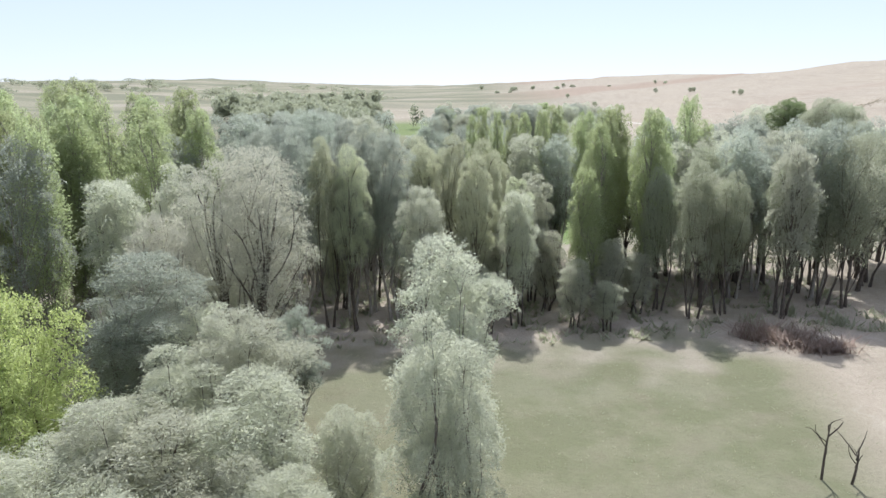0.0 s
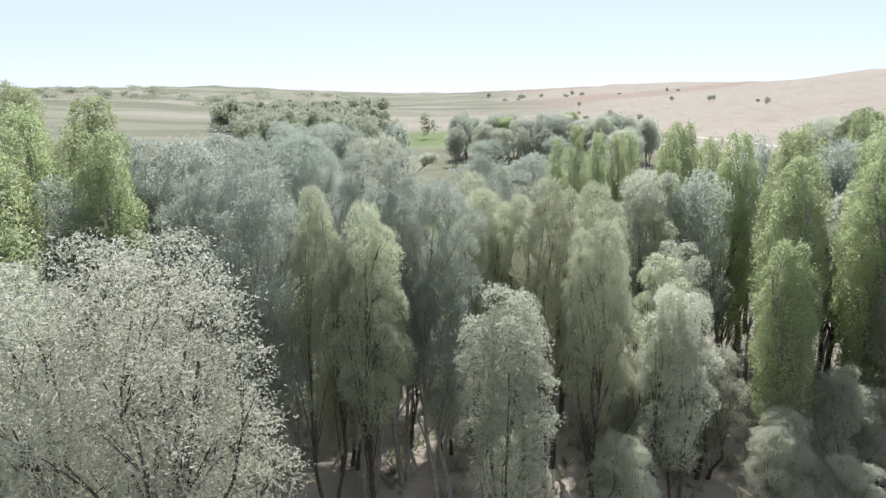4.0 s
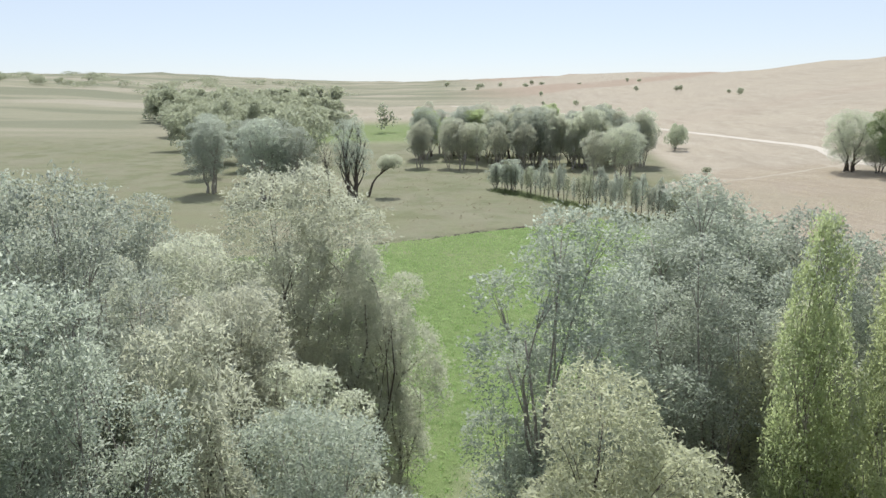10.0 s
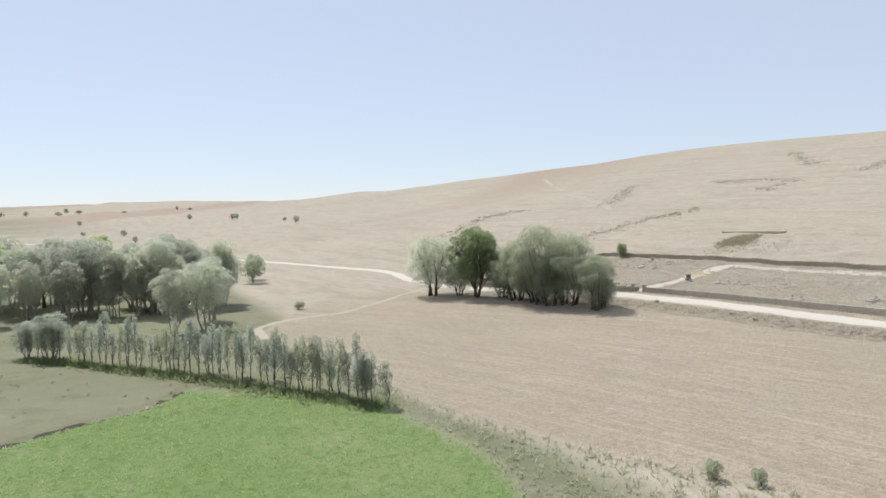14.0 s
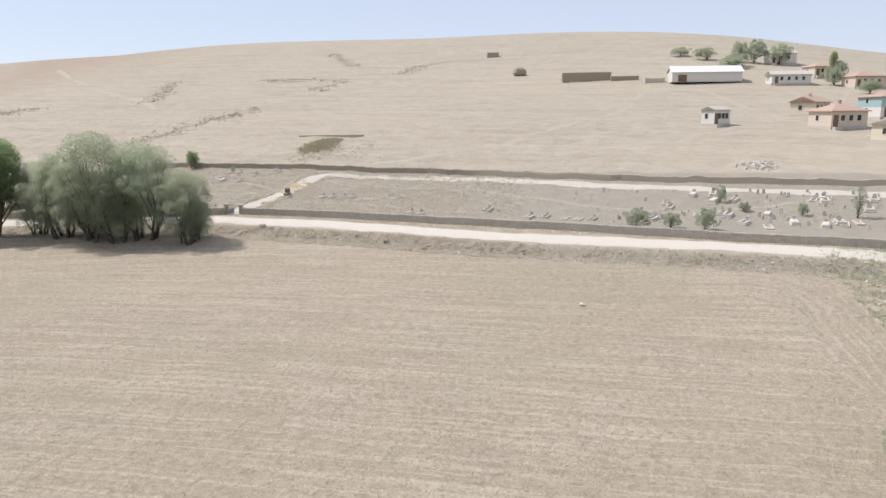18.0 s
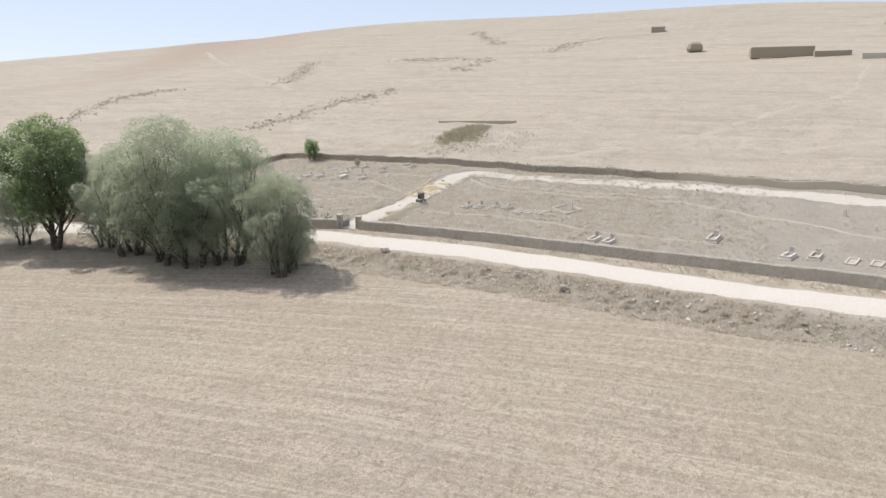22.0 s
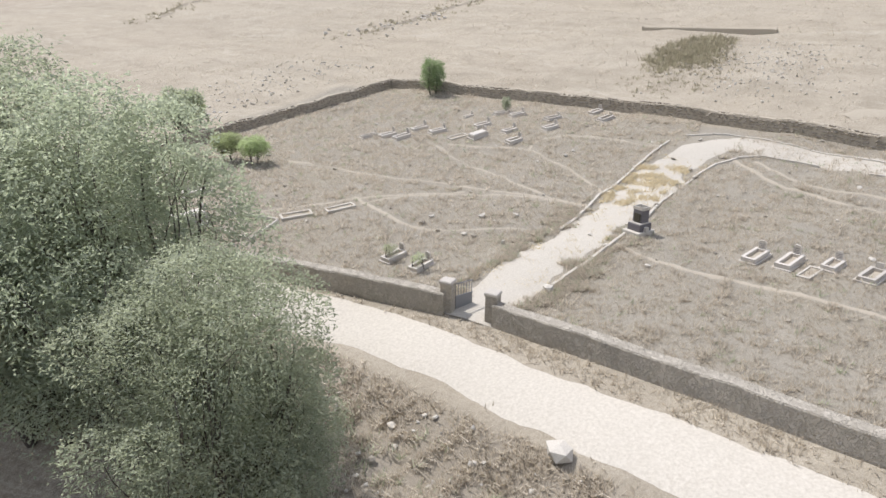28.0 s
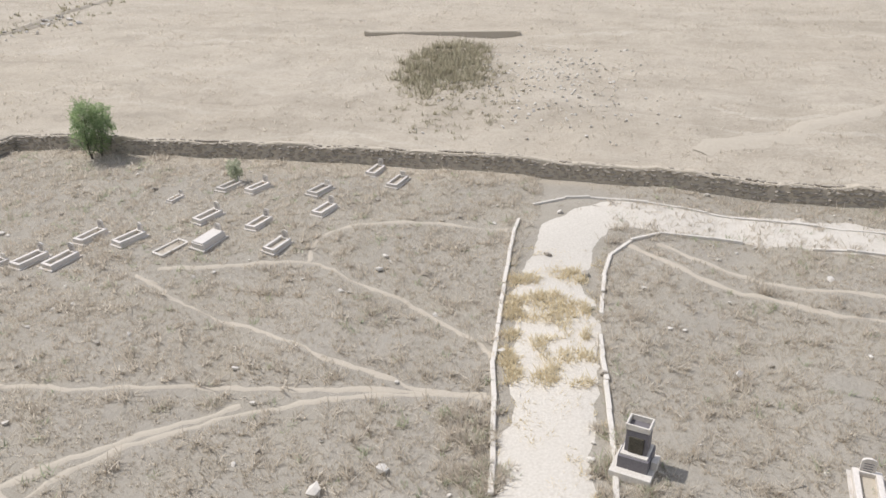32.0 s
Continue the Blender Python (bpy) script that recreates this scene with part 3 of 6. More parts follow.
tagged(strip("road", ROAD_LINE, 2.9, ROAD, 0.10, 0.8, 7, 0.13), "pale compacted dirt road with dusty ragged edges", "road", kind="structure")


# ---- trees ----
def part(name, ob, parent, label=""):
    ob.name = name
    ob.parent = parent
    if label:
        ob["label"] = label
    return ob


def tube(V, Fc, pts, radii, sides=6):
    base = len(V)
    for k, p in enumerate(pts):
        q = (pts[min(k + 1, len(pts) - 1)] - pts[max(k - 1, 0)]).normalized()
        a = q.orthogonal().normalized()
        b = q.cross(a)
        for i in range(sides):
            t = 6.2832 * i / sides
            V.append(tuple(p + (a * math.cos(t) + b * math.sin(t)) * radii[k]))
    for k in range(len(pts) - 1):
        for i in range(sides):
            j = (i + 1) % sides
            Fc.append((base + k * sides + i, base + k * sides + j, base + (k + 1) * sides + j, base + (k + 1) * sides + i))
    Fc.append(tuple(base + (len(pts) - 1) * sides + i for i in range(sides)))


def facet_object(name, V, corners, material, out=None):
    """Many separate small faces of three or four corners; out is the way from the heart of the foliage."""
    n = len(V) // corners
    me = bpy.data.meshes.new(name)
    me.vertices.add(len(V))
    me.vertices.foreach_set("co", V.astype(np.float32).ravel())
    me.loops.add(len(V))
    me.loops.foreach_set("vertex_index", np.arange(len(V), dtype=np.int32))
    me.polygons.add(n)
    me.polygons.foreach_set("loop_start", np.arange(n, dtype=np.int32) * corners)
    me.update(calc_edges=True)
    if out is not None:
        at = me.attributes.new("spray_way", "FLOAT_VECTOR", "POINT")
        at.data.foreach_set("vector", np.repeat(out, corners, 0).astype(np.float32).ravel())
    me.materials.append(material)
    return new(name, me)


def crown_mesh(name, lobes, count, length, width, material, rs, droop=0.0, oval=False, airy=0.0, fuzz=0.16):
    """A crown of separate leaves in the outer shell of overlapping lobes (centre, radius, half height), with twigs that stick out."""
    C, R = np.array([l[0] for l in lobes], float), np.array([(l[1], l[1], l[2]) for l in lobes], float)
    k = rs.choice(len(C), int(count * 1.5), p=(R[:, 0] * R[:, 2]) / (R[:, 0] * R[:, 2]).sum())
    n = len(k)
    d = rs.normal(size=(n, 3))
    d[:, 2] = np.where((d[:, 2] < -0.25) & (rs.random_sample(n) < 0.5), -d[:, 2], d[:, 2])
    d /= np.linalg.norm(d, axis=1)[:, None]
    lump = 0
    for f in (3.0, 4.5, 7.0, 11.0):
        q = rs.normal(size=(3, 3)) * f
        lump = lump + np.sin(d @ q[0] + k * 1.7) * np.sin(d @ q[1] + k) * (1.6 / f ** 0.6)
    t = (1 - (0.4 + airy) * rs.random_sample(n) ** 1.5) * (1 + 0.13 * lump)
    # twigs: leaves gathered along chosen ways, past the shell
    ways = rs.normal(size=(len(C), 26, 3)) + (0, 0, 0.35)
    ways /= np.linalg.norm(ways, axis=2)[:, :, None]
    twig = rs.random_sample(n) < fuzz
    j = rs.randint(0, 26, n)
    d[twig] = ways[k[twig], j[twig]] + rs.normal(size=(twig.sum(), 3)) * 0.07
    t[twig] = rs.uniform(0.55, 1.28, twig.sum())
    P = C[k] + d * R[k] * t[:, None]
    P[:, 2] -= droop * np.maximum(0, t - 0.8) * R[k, 2]
    deep = np.full(n, 9.0)
    for c, r in zip(C, R) if len(C) < 80 else ():
        e = (((P - c) / r) ** 2).sum(1)
        deep = np.minimum(deep, e)
    keep = np.nonzero((deep > 0.42) | (rs.random_sample(n) < 0.3))[0][:count]
    P, d, k = P[keep], d[keep], k[keep]
    n = len(P)
    mid = C.mean(0)
    out = d + 0.7 * (P - mid) / (np.linalg.norm(P - mid, axis=1)[:, None] + 0.01)
    a = d * 0.6 + rs.normal(size=(n, 3)) * 0.7
    a[:, 2] -= droop
    a /= np.linalg.norm(a, axis=1)[:, None]
    b = np.cross(a, rs.normal(size=(n, 3)))
    b /= np.linalg.norm(b, axis=1)[:, None]
    c = np.cross(a, b)
    L, W = (length * rs.uniform(0.6, 1.35, n))[:, None], (width * rs.uniform(0.7, 1.3, n))[:, None]
    if oval:
        V = np.stack([P - a * L / 2, P + b * W / 2 + c * W * 0.2 - a * L * 0.05, P + a * L / 2, P - b * W / 2 + c * W * 0.2 - a * L * 0.05], 1)
    else:
        V = np.stack([P - a * L / 2 - b * W / 2, P - a * L / 2 + b * W / 2, P + a * L / 2 + c * W * 0.3], 1)
    return facet_object(name, V.reshape(-1, 3), 4 if oval else 3, material, out)


def limb_points(p, q, rs, bend=0.06, n=5):
    out = []
    off = Vector(rs.normal(size=3) * (q - p).length * bend)
    for k in range(n):
        t = k / (n - 1)
        out.append(p.lerp(q, t) + off * math.sin(t * 3.14) + Vector((0, 0, 0.05 * (q - p).length * math.sin(t * 3.14))))
    return out


def crown_lobes(rs, height, width, low, n, shape, lean=(0, 0)):
    """Overlapping lobes that fill the crown's outline: (centre, radius, half height)."""
    out = []
    hw = width / 2
    if shape == "poplar":
        for i in range(n):
            f = (i + 0.5) / n
            env = hw * min(1, 0.55 + 1.3 * f) * math.sqrt(max(0.06, 1 - max(0, (f - 0.5) / 0.52) ** 2))
            r = env * rs.uniform(0.36, 0.62)
            a = i * 2.4 + rs.uniform(-0.4, 0.4)
            rz = min(r * rs.uniform(1.5, 2.1), height * (1 - low) * 0.3)
            z = height * (low + (1 - low) * f)
            out.append((Vector((math.cos(a) * (env - r), math.sin(a) * (env - r), min(z, height - rz))), r, rz))
        return out
    hz = height * (1 - low) / 2
    mid = height * low + hz
    for i in range(n):
        z = 1 - 2 * (i + 0.5) / n
        r = hw * rs.uniform(0.24, 0.48) * (1.15 if n < 12 else 1.0 if n < 26 else 0.85)
        rz = min(r * rs.uniform(0.9, 1.25), hz * 0.6)
        e = math.sqrt(max(0.02, 1 - abs(z) ** (2.6 if z > 0 else 3.4)))
        a = i * 2.4 + rs.uniform(-0.5, 0.5)
        reach = rs.uniform(0.6, 1.16)
        out.append((Vector((math.cos(a) * e * (hw - r * 0.9) * reach, math.sin(a) * e * (hw - r * 0.9) * reach, mid + z * (hz - rz) * rs.uniform(0.86, 1.03))), r, rz))
    for i in range(max(2, n // 6)):
        out.append((Vector((rs.normal() * hw * 0.12, rs.normal() * hw * 0.12, mid + hz * rs.uniform(-0.4, 0.45))), hw * 0.5, hz * 0.4))
    return [(c + Vector((*lean, 0)) * (c.z / height), r, rz) for c, r, rz in out]


def make_tree(kind, seed, height, width, crown_from=0.35, clumps=16, leaves=9000, leaf=(0.2, 0.065), shape="round", stems=1, bark=None, droop=0.0,
              trunk_r=0.14, lean=(0, 0), bare_top=0.0, label="", category="tree", name="tree", sides=6, oval=False, airy=0.0, fuzz=0.16):
    """A tree: tapered stems with limbs, and a crown of many small leaves in uneven lobes. Its foot is at the origin."""
    rs = np.random.RandomState(seed)
    root = new(name)
    V, Fc = [], []
    low = 0.03 if shape == "bush" else crown_from
    lobes = crown_lobes(rs, height, width, low, int(clumps * 1.35), shape, lean)
    n = 8
    spines = []
    tr = trunk_r / math.sqrt(stems) * 1.25
    for s in range(stems):
        a = 6.28 * s / stems + rs.uniform(0, 1)
        spread = width * (0.05 if stems == 1 else rs.uniform(0.16, 0.32))
        foot = Vector((math.cos(a) * 0.13 * stems, math.sin(a) * 0.13 * stems, -0.15))
        top = Vector((lean[0] + math.cos(a) * spread, lean[1] + math.sin(a) * spread, height * (0.9 if shape == "poplar" else 0.78) * (1 - rs.uniform(0, 0.16) * (s > 0))))
        sway = Vector((rs.normal(), rs.normal(), 0)) * 0.035 * height
        spine = []
        for k in range(n):
            t = k / (n - 1)
            p = foot.lerp(top, t) + sway * math.sin(t * 5.0) * (1 - 0.5 * t) * min(1, t * 3)
            p += Vector((rs.normal(), rs.normal(), 0)) * 0.012 * width * (k > 0)
            if lean != (0, 0):
                p.z += 0.15 * height * math.sin(t * 3.14)
            spine.append(p)
        tube(V, Fc, spine, [max(0.015, tr * (1.25 if k == 0 else 1) * (1 - 0.9 * (k / (n - 1)) ** 0.8)) for k in range(n)], sides)
        spines.append(spine)
    for cen, r, rz in lobes:
        spine = min(spines, key=lambda sp: min((p - cen).length for p in sp[3:]))
        k = min(n - 1.01, max(0.8, (cen.z - 0.7 * r) / height * (n - 1) - (1.0 if shape != "bush" else 1.8)))
        st = spine[int(k)].lerp(spine[int(k) + 1], k % 1)
        r0 = tr * (0.42 if stems < 3 else 0.3) * (1 - 0.5 * cen.z / height)
        lp = limb_points(st, cen, rs)
        tube(V, Fc, lp, [r0 * (1 - 0.75 * i / 4) for i in range(5)], 5 if sides > 4 else 3)
        for _ in range((4 if clumps < 24 else 2) if sides > 4 else 0):
            way = Vector(rs.normal(size=3)).normalized() + Vector((0, 0, 0.3))
            tip = cen + Vector((way.x * r, way.y * r, way.z * rz)) * 0.85
            tube(V, Fc, [lp[3], lp[3].lerp(tip, 0.5) + Vector((0, 0, 0.05)), tip], [r0 * 0.35, r0 * 0.2, r0 * 0.08], 3)
    if bare_top:
        spine = spines[0]
        for _ in range(14):
            p = spine[-2].lerp(spine[-1], rs.uniform(0, 1))
            tip = p + Vector((rs.normal() * 0.8, rs.normal() * 0.8, rs.uniform(0.3, bare_top)))
            tube(V, Fc, limb_points(p, tip, rs, 0.1, 4), [0.05, 0.04, 0.025, 0.01], 4)
    part("trunk", mesh_object("trunk", V, Fc, bark or BARK, True), root)
    part("crown", crown_mesh("crown", lobes, leaves, leaf[0], leaf[1], LEAF[kind], rs, droop, oval, airy, fuzz), root)
    root.location = (0, 0, -500)
    return tagged(root, label, category)


class Stock:
    """Trees of one kind, built once and then copied with their own size and turn."""
    def __init__(self, group, size, makers):
        self.size, self.group, self.k, self.used = size, group, 0, set()
        self.trees = makers
        for t in makers:
            t["group"] = group
        self.rnd = random.Random(len(group))

    def put(self, x, y, top=None, width=None, height=None, label=""):
        src = self.trees[self.k % len(self.trees)]
        self.k += 1
        z = gz(x, y)
        h = height or (top - z)
        s = (width or self.size[1]) / self.size[1]
        m = Matrix.LocRotScale((x, y, z - 0.05), Euler((0, 0, self.rnd.uniform(0, 6.28))), (s, s, h / self.size[0]))
        if src.name in self.used:
            ob = copy_thing(src, m @ Matrix.Diagonal([1 / k for k in src.scale] + [1]))
        else:
            self.used.add(src.name)
            src.matrix_basis = m
            ob = src
        if label:
            ob["label"] = label
        return ob


NAMES = {"silver": "silver_poplar", "willow": "willow", "yellow": "willow", "poplar": "poplar", "dry": "old_willow", "dark": "dark_willow", "green": "poplar", "bright": "poplar"}


def stock(group, kind, n, height, width, seed, label, **kw):
    kw.setdefault("name", NAMES[kind])
    return Stock(group, (height, width), [make_tree(kind, seed + i, height, width, label=label, **kw) for i in range(n)])


silver = stock("grove trees", "silver", 3, 13.5, 3.6, 10, "tall silver-leaved poplar with pale shimmering crown in the grove", clumps=17, leaves=24000, leaf=(0.13, 0.05), bark=BARK_PALE, crown_from=0.26, stems=2)
silver_near = stock("grove trees", "silver", 3, 13.5, 3.6, 15, "tall silver-leaved poplar with pale shimmering crown in the grove", clumps=20, leaves=66000, leaf=(0.072, 0.031), bark=BARK_PALE, crown_from=0.24, stems=2, oval=True, airy=0.12, fuzz=0.34)
willow = stock("grove trees", "willow", 3, 12, 3.6, 20, "slender grey-green willow with a rounded pale crown in the grove", clumps=18, leaves=30000, leaf=(0.13, 0.04), droop=0.25, crown_from=0.2, stems=3, trunk_r=0.12)
willow_near = stock("grove trees", "willow", 3, 10, 3.6, 25, "round pale grey-green willow with dense fine leaves", clumps=16, leaves=52000, leaf=(0.10, 0.028), droop=0.2, crown_from=0.14, stems=3, fuzz=0.24)
yellow = stock("grove trees", "yellow", 2, 12, 3.6, 30, "yellow-green willow with a soft rounded crown in the grove", clumps=15, leaves=24000, leaf=(0.13, 0.045), droop=0.25, crown_from=0.24, stems=2)
yellow_near = stock("grove trees", "yellow", 2, 12, 3.6, 35, "yellow-green willow with a soft rounded crown in the grove", clumps=17, leaves=56000, leaf=(0.085, 0.03), droop=0.3, crown_from=0.3, stems=2)
poplar = stock("grove trees", "poplar", 3, 14, 2.8, 40, "tall narrow green poplar standing close in the grove", clumps=24, leaves=34000, leaf=(0.092, 0.055), shape="poplar", bark=BARK_PALE, crown_from=0.2)
dry = stock("grove trees", "dry", 2, 12.5, 6.0, 50, "broad half-dry willow with dark forking limbs and thin grey leaves", clumps=30, leaves=84000, leaf=(0.09, 0.031), stems=3, trunk_r=0.4, crown_from=0.2, droop=0.2, airy=0.28, fuzz=0.3)
dark = stock("grove trees", "dark", 2, 11, 4.2, 60, "dark green willow with dense shaded crown at the grove edge", clumps=16, leaves=24000, leaf=(0.14, 0.042), stems=3, crown_from=0.22)

WIDE = 1.22
SILVER_SOUTH = [
    (-9, -8.6, 13.6, 4.9), (-5.8, 10.8, 17.8, 3.4), (-7.2, 13.6, 18.3, 3.4), (0.5, 11.6, 17.4, 3.2), (-2.6, 12.6, 18.2, 2.9), (-1.2, 13.4, 17.6, 2.7),
    (-6.1, 20, 18.9, 3.4), (3.6, 25.8, 18.0, 4.0), (6.6, 26.2, 16.9, 3.8), (-5.8, 24.6, 19.1, 3.4), (-4.9, 21.4, 17.7, 3.0), (-7.6, 25.8, 18.5, 3.6),
    (-10.5, 19, 18.6, 3.6), (-10, 24.5, 18.6, 3.8)]
SILVER_NORTH = [
    (-12.5, 29, 18.8, 3.8), (-8.5, 31, 17.6, 3.4), (-3.8, -5, 10, 2.6), (-13.5, 22.5, 18.4, 3.4), (-16.5, 25, 18.8, 3.6), (8.8, 31.2, 17.6, 5.4),
    (10.6, 33.2, 16.8, 4.8), (11.4, 29.6, 17.0, 3.6), (-9.2, 15.8, 17.6, 3.4), (-3.2, 17.2, 16.6, 3.2), (-8.4, 21.8, 18.0, 3.4), (-1.4, 22.6, 15.4, 3.0),
    (9.4, 26.2, 17.0, 3.2)]
for x, y, top, w in SILVER_SOUTH + SILVER_NORTH:
    (silver_near if abs(x) < 9.5 and 8 < y < 32 or y < 0 else silver).put(x, y, top, w * WIDE)
WILLOW_SOUTH = [
    (-4.4, -11.8, 12.1, 3.6), (-6.6, -17, 11, 4.0), (-3.4, -15.8, 11.2, 3.4), (2.9, -12.6, 14.9, 3.0), (2.5, -16.9, 13.3, 2.5), (-14, 1.6, 15.9, 3.4),
    (-11.4, 4.1, 16.4, 3.2), (2.4, 7.6, 14.2, 2.9), (8.8, 9.8, 13.7, 2.3), (10.7, 15.5, 14.2, 2.6), (15.6, 10.8, 9.8, 1.9), (11, 20.4, 17.1, 3.0),
    (-2.3, 26.9, 14.6, 2.8), (-4, 24, 16.6, 2.6), (-3.8, 28, 16.3, 3.0)]
WILLOW_NORTH = [
    (-8.5, -23.5, 10.2, 3.6), (-4.2, -21.5, 9.6, 3.0), (-6, -13.4, 11.3, 3.0), (-9, -18.5, 10.3, 3.4), (-2.0, -19, 9.8, 2.4), (-11, -21, 9.8, 3.4),
    (-0.6, -14.5, 9.4, 1.8), (-13.5, -24, 9.4, 3.4), (-6, -26, 9.0, 3.0), (-1.6, -22.4, 8.4, 2.4), (-8, -15.6, 10.4, 2.8), (-3.6, -18.6, 9.8, 2.6),
    (-6.4, -20.4, 10.0, 3.0), (1.0, -18.6, 8.4, 2.2), (-6.4, -8.8, 11.6, 3.0)]
for x, y, top, w in WILLOW_SOUTH + WILLOW_NORTH:
    (willow_near if y < -10 else willow).put(x, y, top, w * (1.5 if y < -10 else 1.3))
for x, y, top, w in [(-3.9, 10.4, 17, 2.2), (-2.1, 9.8, 16.5, 2.5), (2.3, 17.4, 16.0, 2.9), (2.7, 20.6, 16.4, 3.4), (5.1, 14, 16.8, 3.0), (7.2, 15.5, 16.4, 2.8),
                     (4.2, 17.8, 15.6, 2.6), (8.4, 18.4, 15.2, 2.6), (11.2, 19, 14.6, 2.6), (-0.8, 17.4, 14.8, 2.6), (7.8, 24.6, 16.0, 2.8), (6.0, 10.4, 15.6, 2.5), (9.2, 12.8, 14.2, 2.4)]:
    (yellow_near if x < 8.5 and y < 26 else yellow).put(x, y, top, w * WIDE)
POPLAR_SOUTH = [
    (13.9, 11.9, 14.2, 2.0), (19.1, 14.2, 18.2, 2.3), (16.7, 17.4, 18.2, 2.3), (14.3, 24.7, 18.4, 2.2), (7.7, 21.6, 18.4, 1.7), (9.0, 22.4, 18.0, 1.8),
    (7.0, 22.9, 17.7, 1.6), (-15.2, 19.8, 20, 2.6), (-19.8, 12.2, 19.6, 2.8), (15.4, 14.6, 17.2, 2.2), (17.9, 19.6, 18, 2.3), (20.6, 17.4, 17.8, 2.3),
    (12.7, 22.2, 18, 2.0), (10.6, 24.6, 17.8, 2.0)]
POPLAR_NORTH = [
    (11.9, 26.4, 17.8, 2.0), (16.3, 22, 17.9, 2.1), (-17.4, 17.4, 19.4, 2.4), (-16.6, 14.2, 18.8, 2.4), (-22.4, 17.5, 19.8, 2.8), (-19.5, 21.5, 19.8, 2.6),
    (-23.5, 9.5, 19.4, 2.8), (-21.5, 5.5, 18.6, 2.8), (-26, 14, 20, 3.0), (-24.5, 21, 20.2, 2.8), (-28.5, 18.5, 19.8, 3.0), (-18.6, 8.2, 18.8, 2.6),
    (-13.2, 15.4, 18.6, 2.4)]
for x, y, top, w in POPLAR_SOUTH + POPLAR_NORTH:
    poplar.put(x, y, top, w * (0.95 if y > 20 and 0 < x < 14 else 1.4))
for x, y, top, w in [(-7, 0.6, 17.3, 7.4), (-10.2, -2.8, 14.4, 4.4)]:
    dry.put(x, y, top, w)
for x, y, top, w in [(-0.5, 33.2, 15.4, 4.2), (-2.7, 34.2, 18.2, 6.0), (-7, 36.5, 15.6, 5.2), (-9.5, 39, 14, 4.6), (-6.4, 41.5, 13.2, 4.2), (-12.5, 36.5, 15, 4.8), (-5.4, 45.5, 11.5, 3.8), (-4.6, 31.5, 15.0, 4.2), (-10.5, 33.5, 15.4, 4.6)]:
    willow_near.put(x, y, top, w)
for x, y, top, w in [(19.4, 12.2, 14.6, 2.6), (21.2, 10.2, 15, 3.0), (23.6, 11, 14.4, 3.0), (27.6, 10.4, 15, 3.4), (31.5, 12, 14.6, 3.6), (26, 15, 14.8, 3.4)]:
    dark.put(x, y, top, w * WIDE)

# filling trees of the wood on both sides, seen from farther off
far_kw = dict(leaves=13000, leaf=(0.17, 0.06), sides=5)
wood = {
    "silver": stock("grove trees", "silver", 2, 13.5, 4.4, 151, "silver-leaved poplar deeper in the grove", stems=2, clumps=14, bark=BARK_PALE, crown_from=0.3, **far_kw),
    "willow": stock("grove trees", "willow", 2, 12, 4.2, 154, "grey-green willow deeper in the grove", clumps=14, crown_from=0.28, droop=0.2, **far_kw),
    "yellow": stock("grove trees", "yellow", 1, 12, 4.2, 157, "yellow-green willow deeper in the grove", clumps=14, crown_from=0.3, droop=0.2, **far_kw),
    "dark": stock("grove trees", "dark", 2, 11, 4.6, 159, "dark green willow at the far side of the grove", clumps=14, crown_from=0.22, stems=2, **far_kw),
    "poplar": stock("grove trees", "poplar", 2, 14, 3.6, 162, "narrow green poplar deeper in the grove", clumps=18, shape="poplar", bark=BARK_PALE, crown_from=0.24, **far_kw),
    "dry": stock("grove trees", "dry", 1, 11, 5.0, 165, "half-dry willow with thin grey crown", clumps=14, crown_from=0.3, stems=2, **far_kw),
}
rw = random.Random(21)
for x0, x1, y0, y1, n, kinds in ((-38, -14, 6, 32, 46, ("poplar", "poplar", "silver", "willow")), (-30, -9, 28, 46, 24, ("silver", "silver", "willow")), (-28, -15, -16, 4, 14, ("willow", "silver", "poplar")),
                                 (22, 48, 9, 26, 44, ("dark", "willow", "willow", "silver")), (12, 32, 17, 32, 32, ("poplar", "silver", "willow", "willow")), (-9, -4, 33, 44, 7, ("dry", "willow"))):
    for _ in range(n):
        x, y, k = rw.uniform(x0, x1), rw.uniform(y0, y1), rw.choice(kinds)
        low = y > 34
        h = {"poplar": 15.2, "silver": 13.8, "willow": 12.4, "dark": 12.2, "yellow": 11.8, "dry": 10}[k] * rw.uniform(0.84, 1.05) * (0.86 if low else 1.0)
        wood[k].put(x, y, height=h, width={"poplar": 3.4, "silver": 4.4, "willow": 4.2, "dark": 4.8, "yellow": 4.2, "dry": 5.0}[k] * rw.uniform(0.8, 1.15))
for x, y, top in ((-45.4, 63.3, 22.2), (-43.4, 64.6, 22.6), (-41.6, 65, 21.8), (-47.5, 66, 21.4)):
    wood["poplar"].put(x, y, top, 4.6, label="tall dark green poplar beyond the grove")
for x, y, h, w in [(6.6, 8.4, 4.6, 2.8), (12.6, 9.2, 5.0, 3.0), (14.6, 8.2, 3.6, 2.6), (7.6, 12.4, 6.2, 3.4), (11.4, 13.2, 6.4, 3.4), (17.6, 11.4, 4.8, 3.0), (-9.4, 7.2, 6.0, 4.0), (-12.6, -1.4, 6.0, 4.2),
                   (0.6, 15.6, 6.0, 3.4), (5.4, 19.2, 6.4, 3.4), (-3.6, 14.6, 6.6, 3.4)]:
    willow_near.put(x, y, height=h, width=w, label="low bushy grey-green willow on the grove floor")
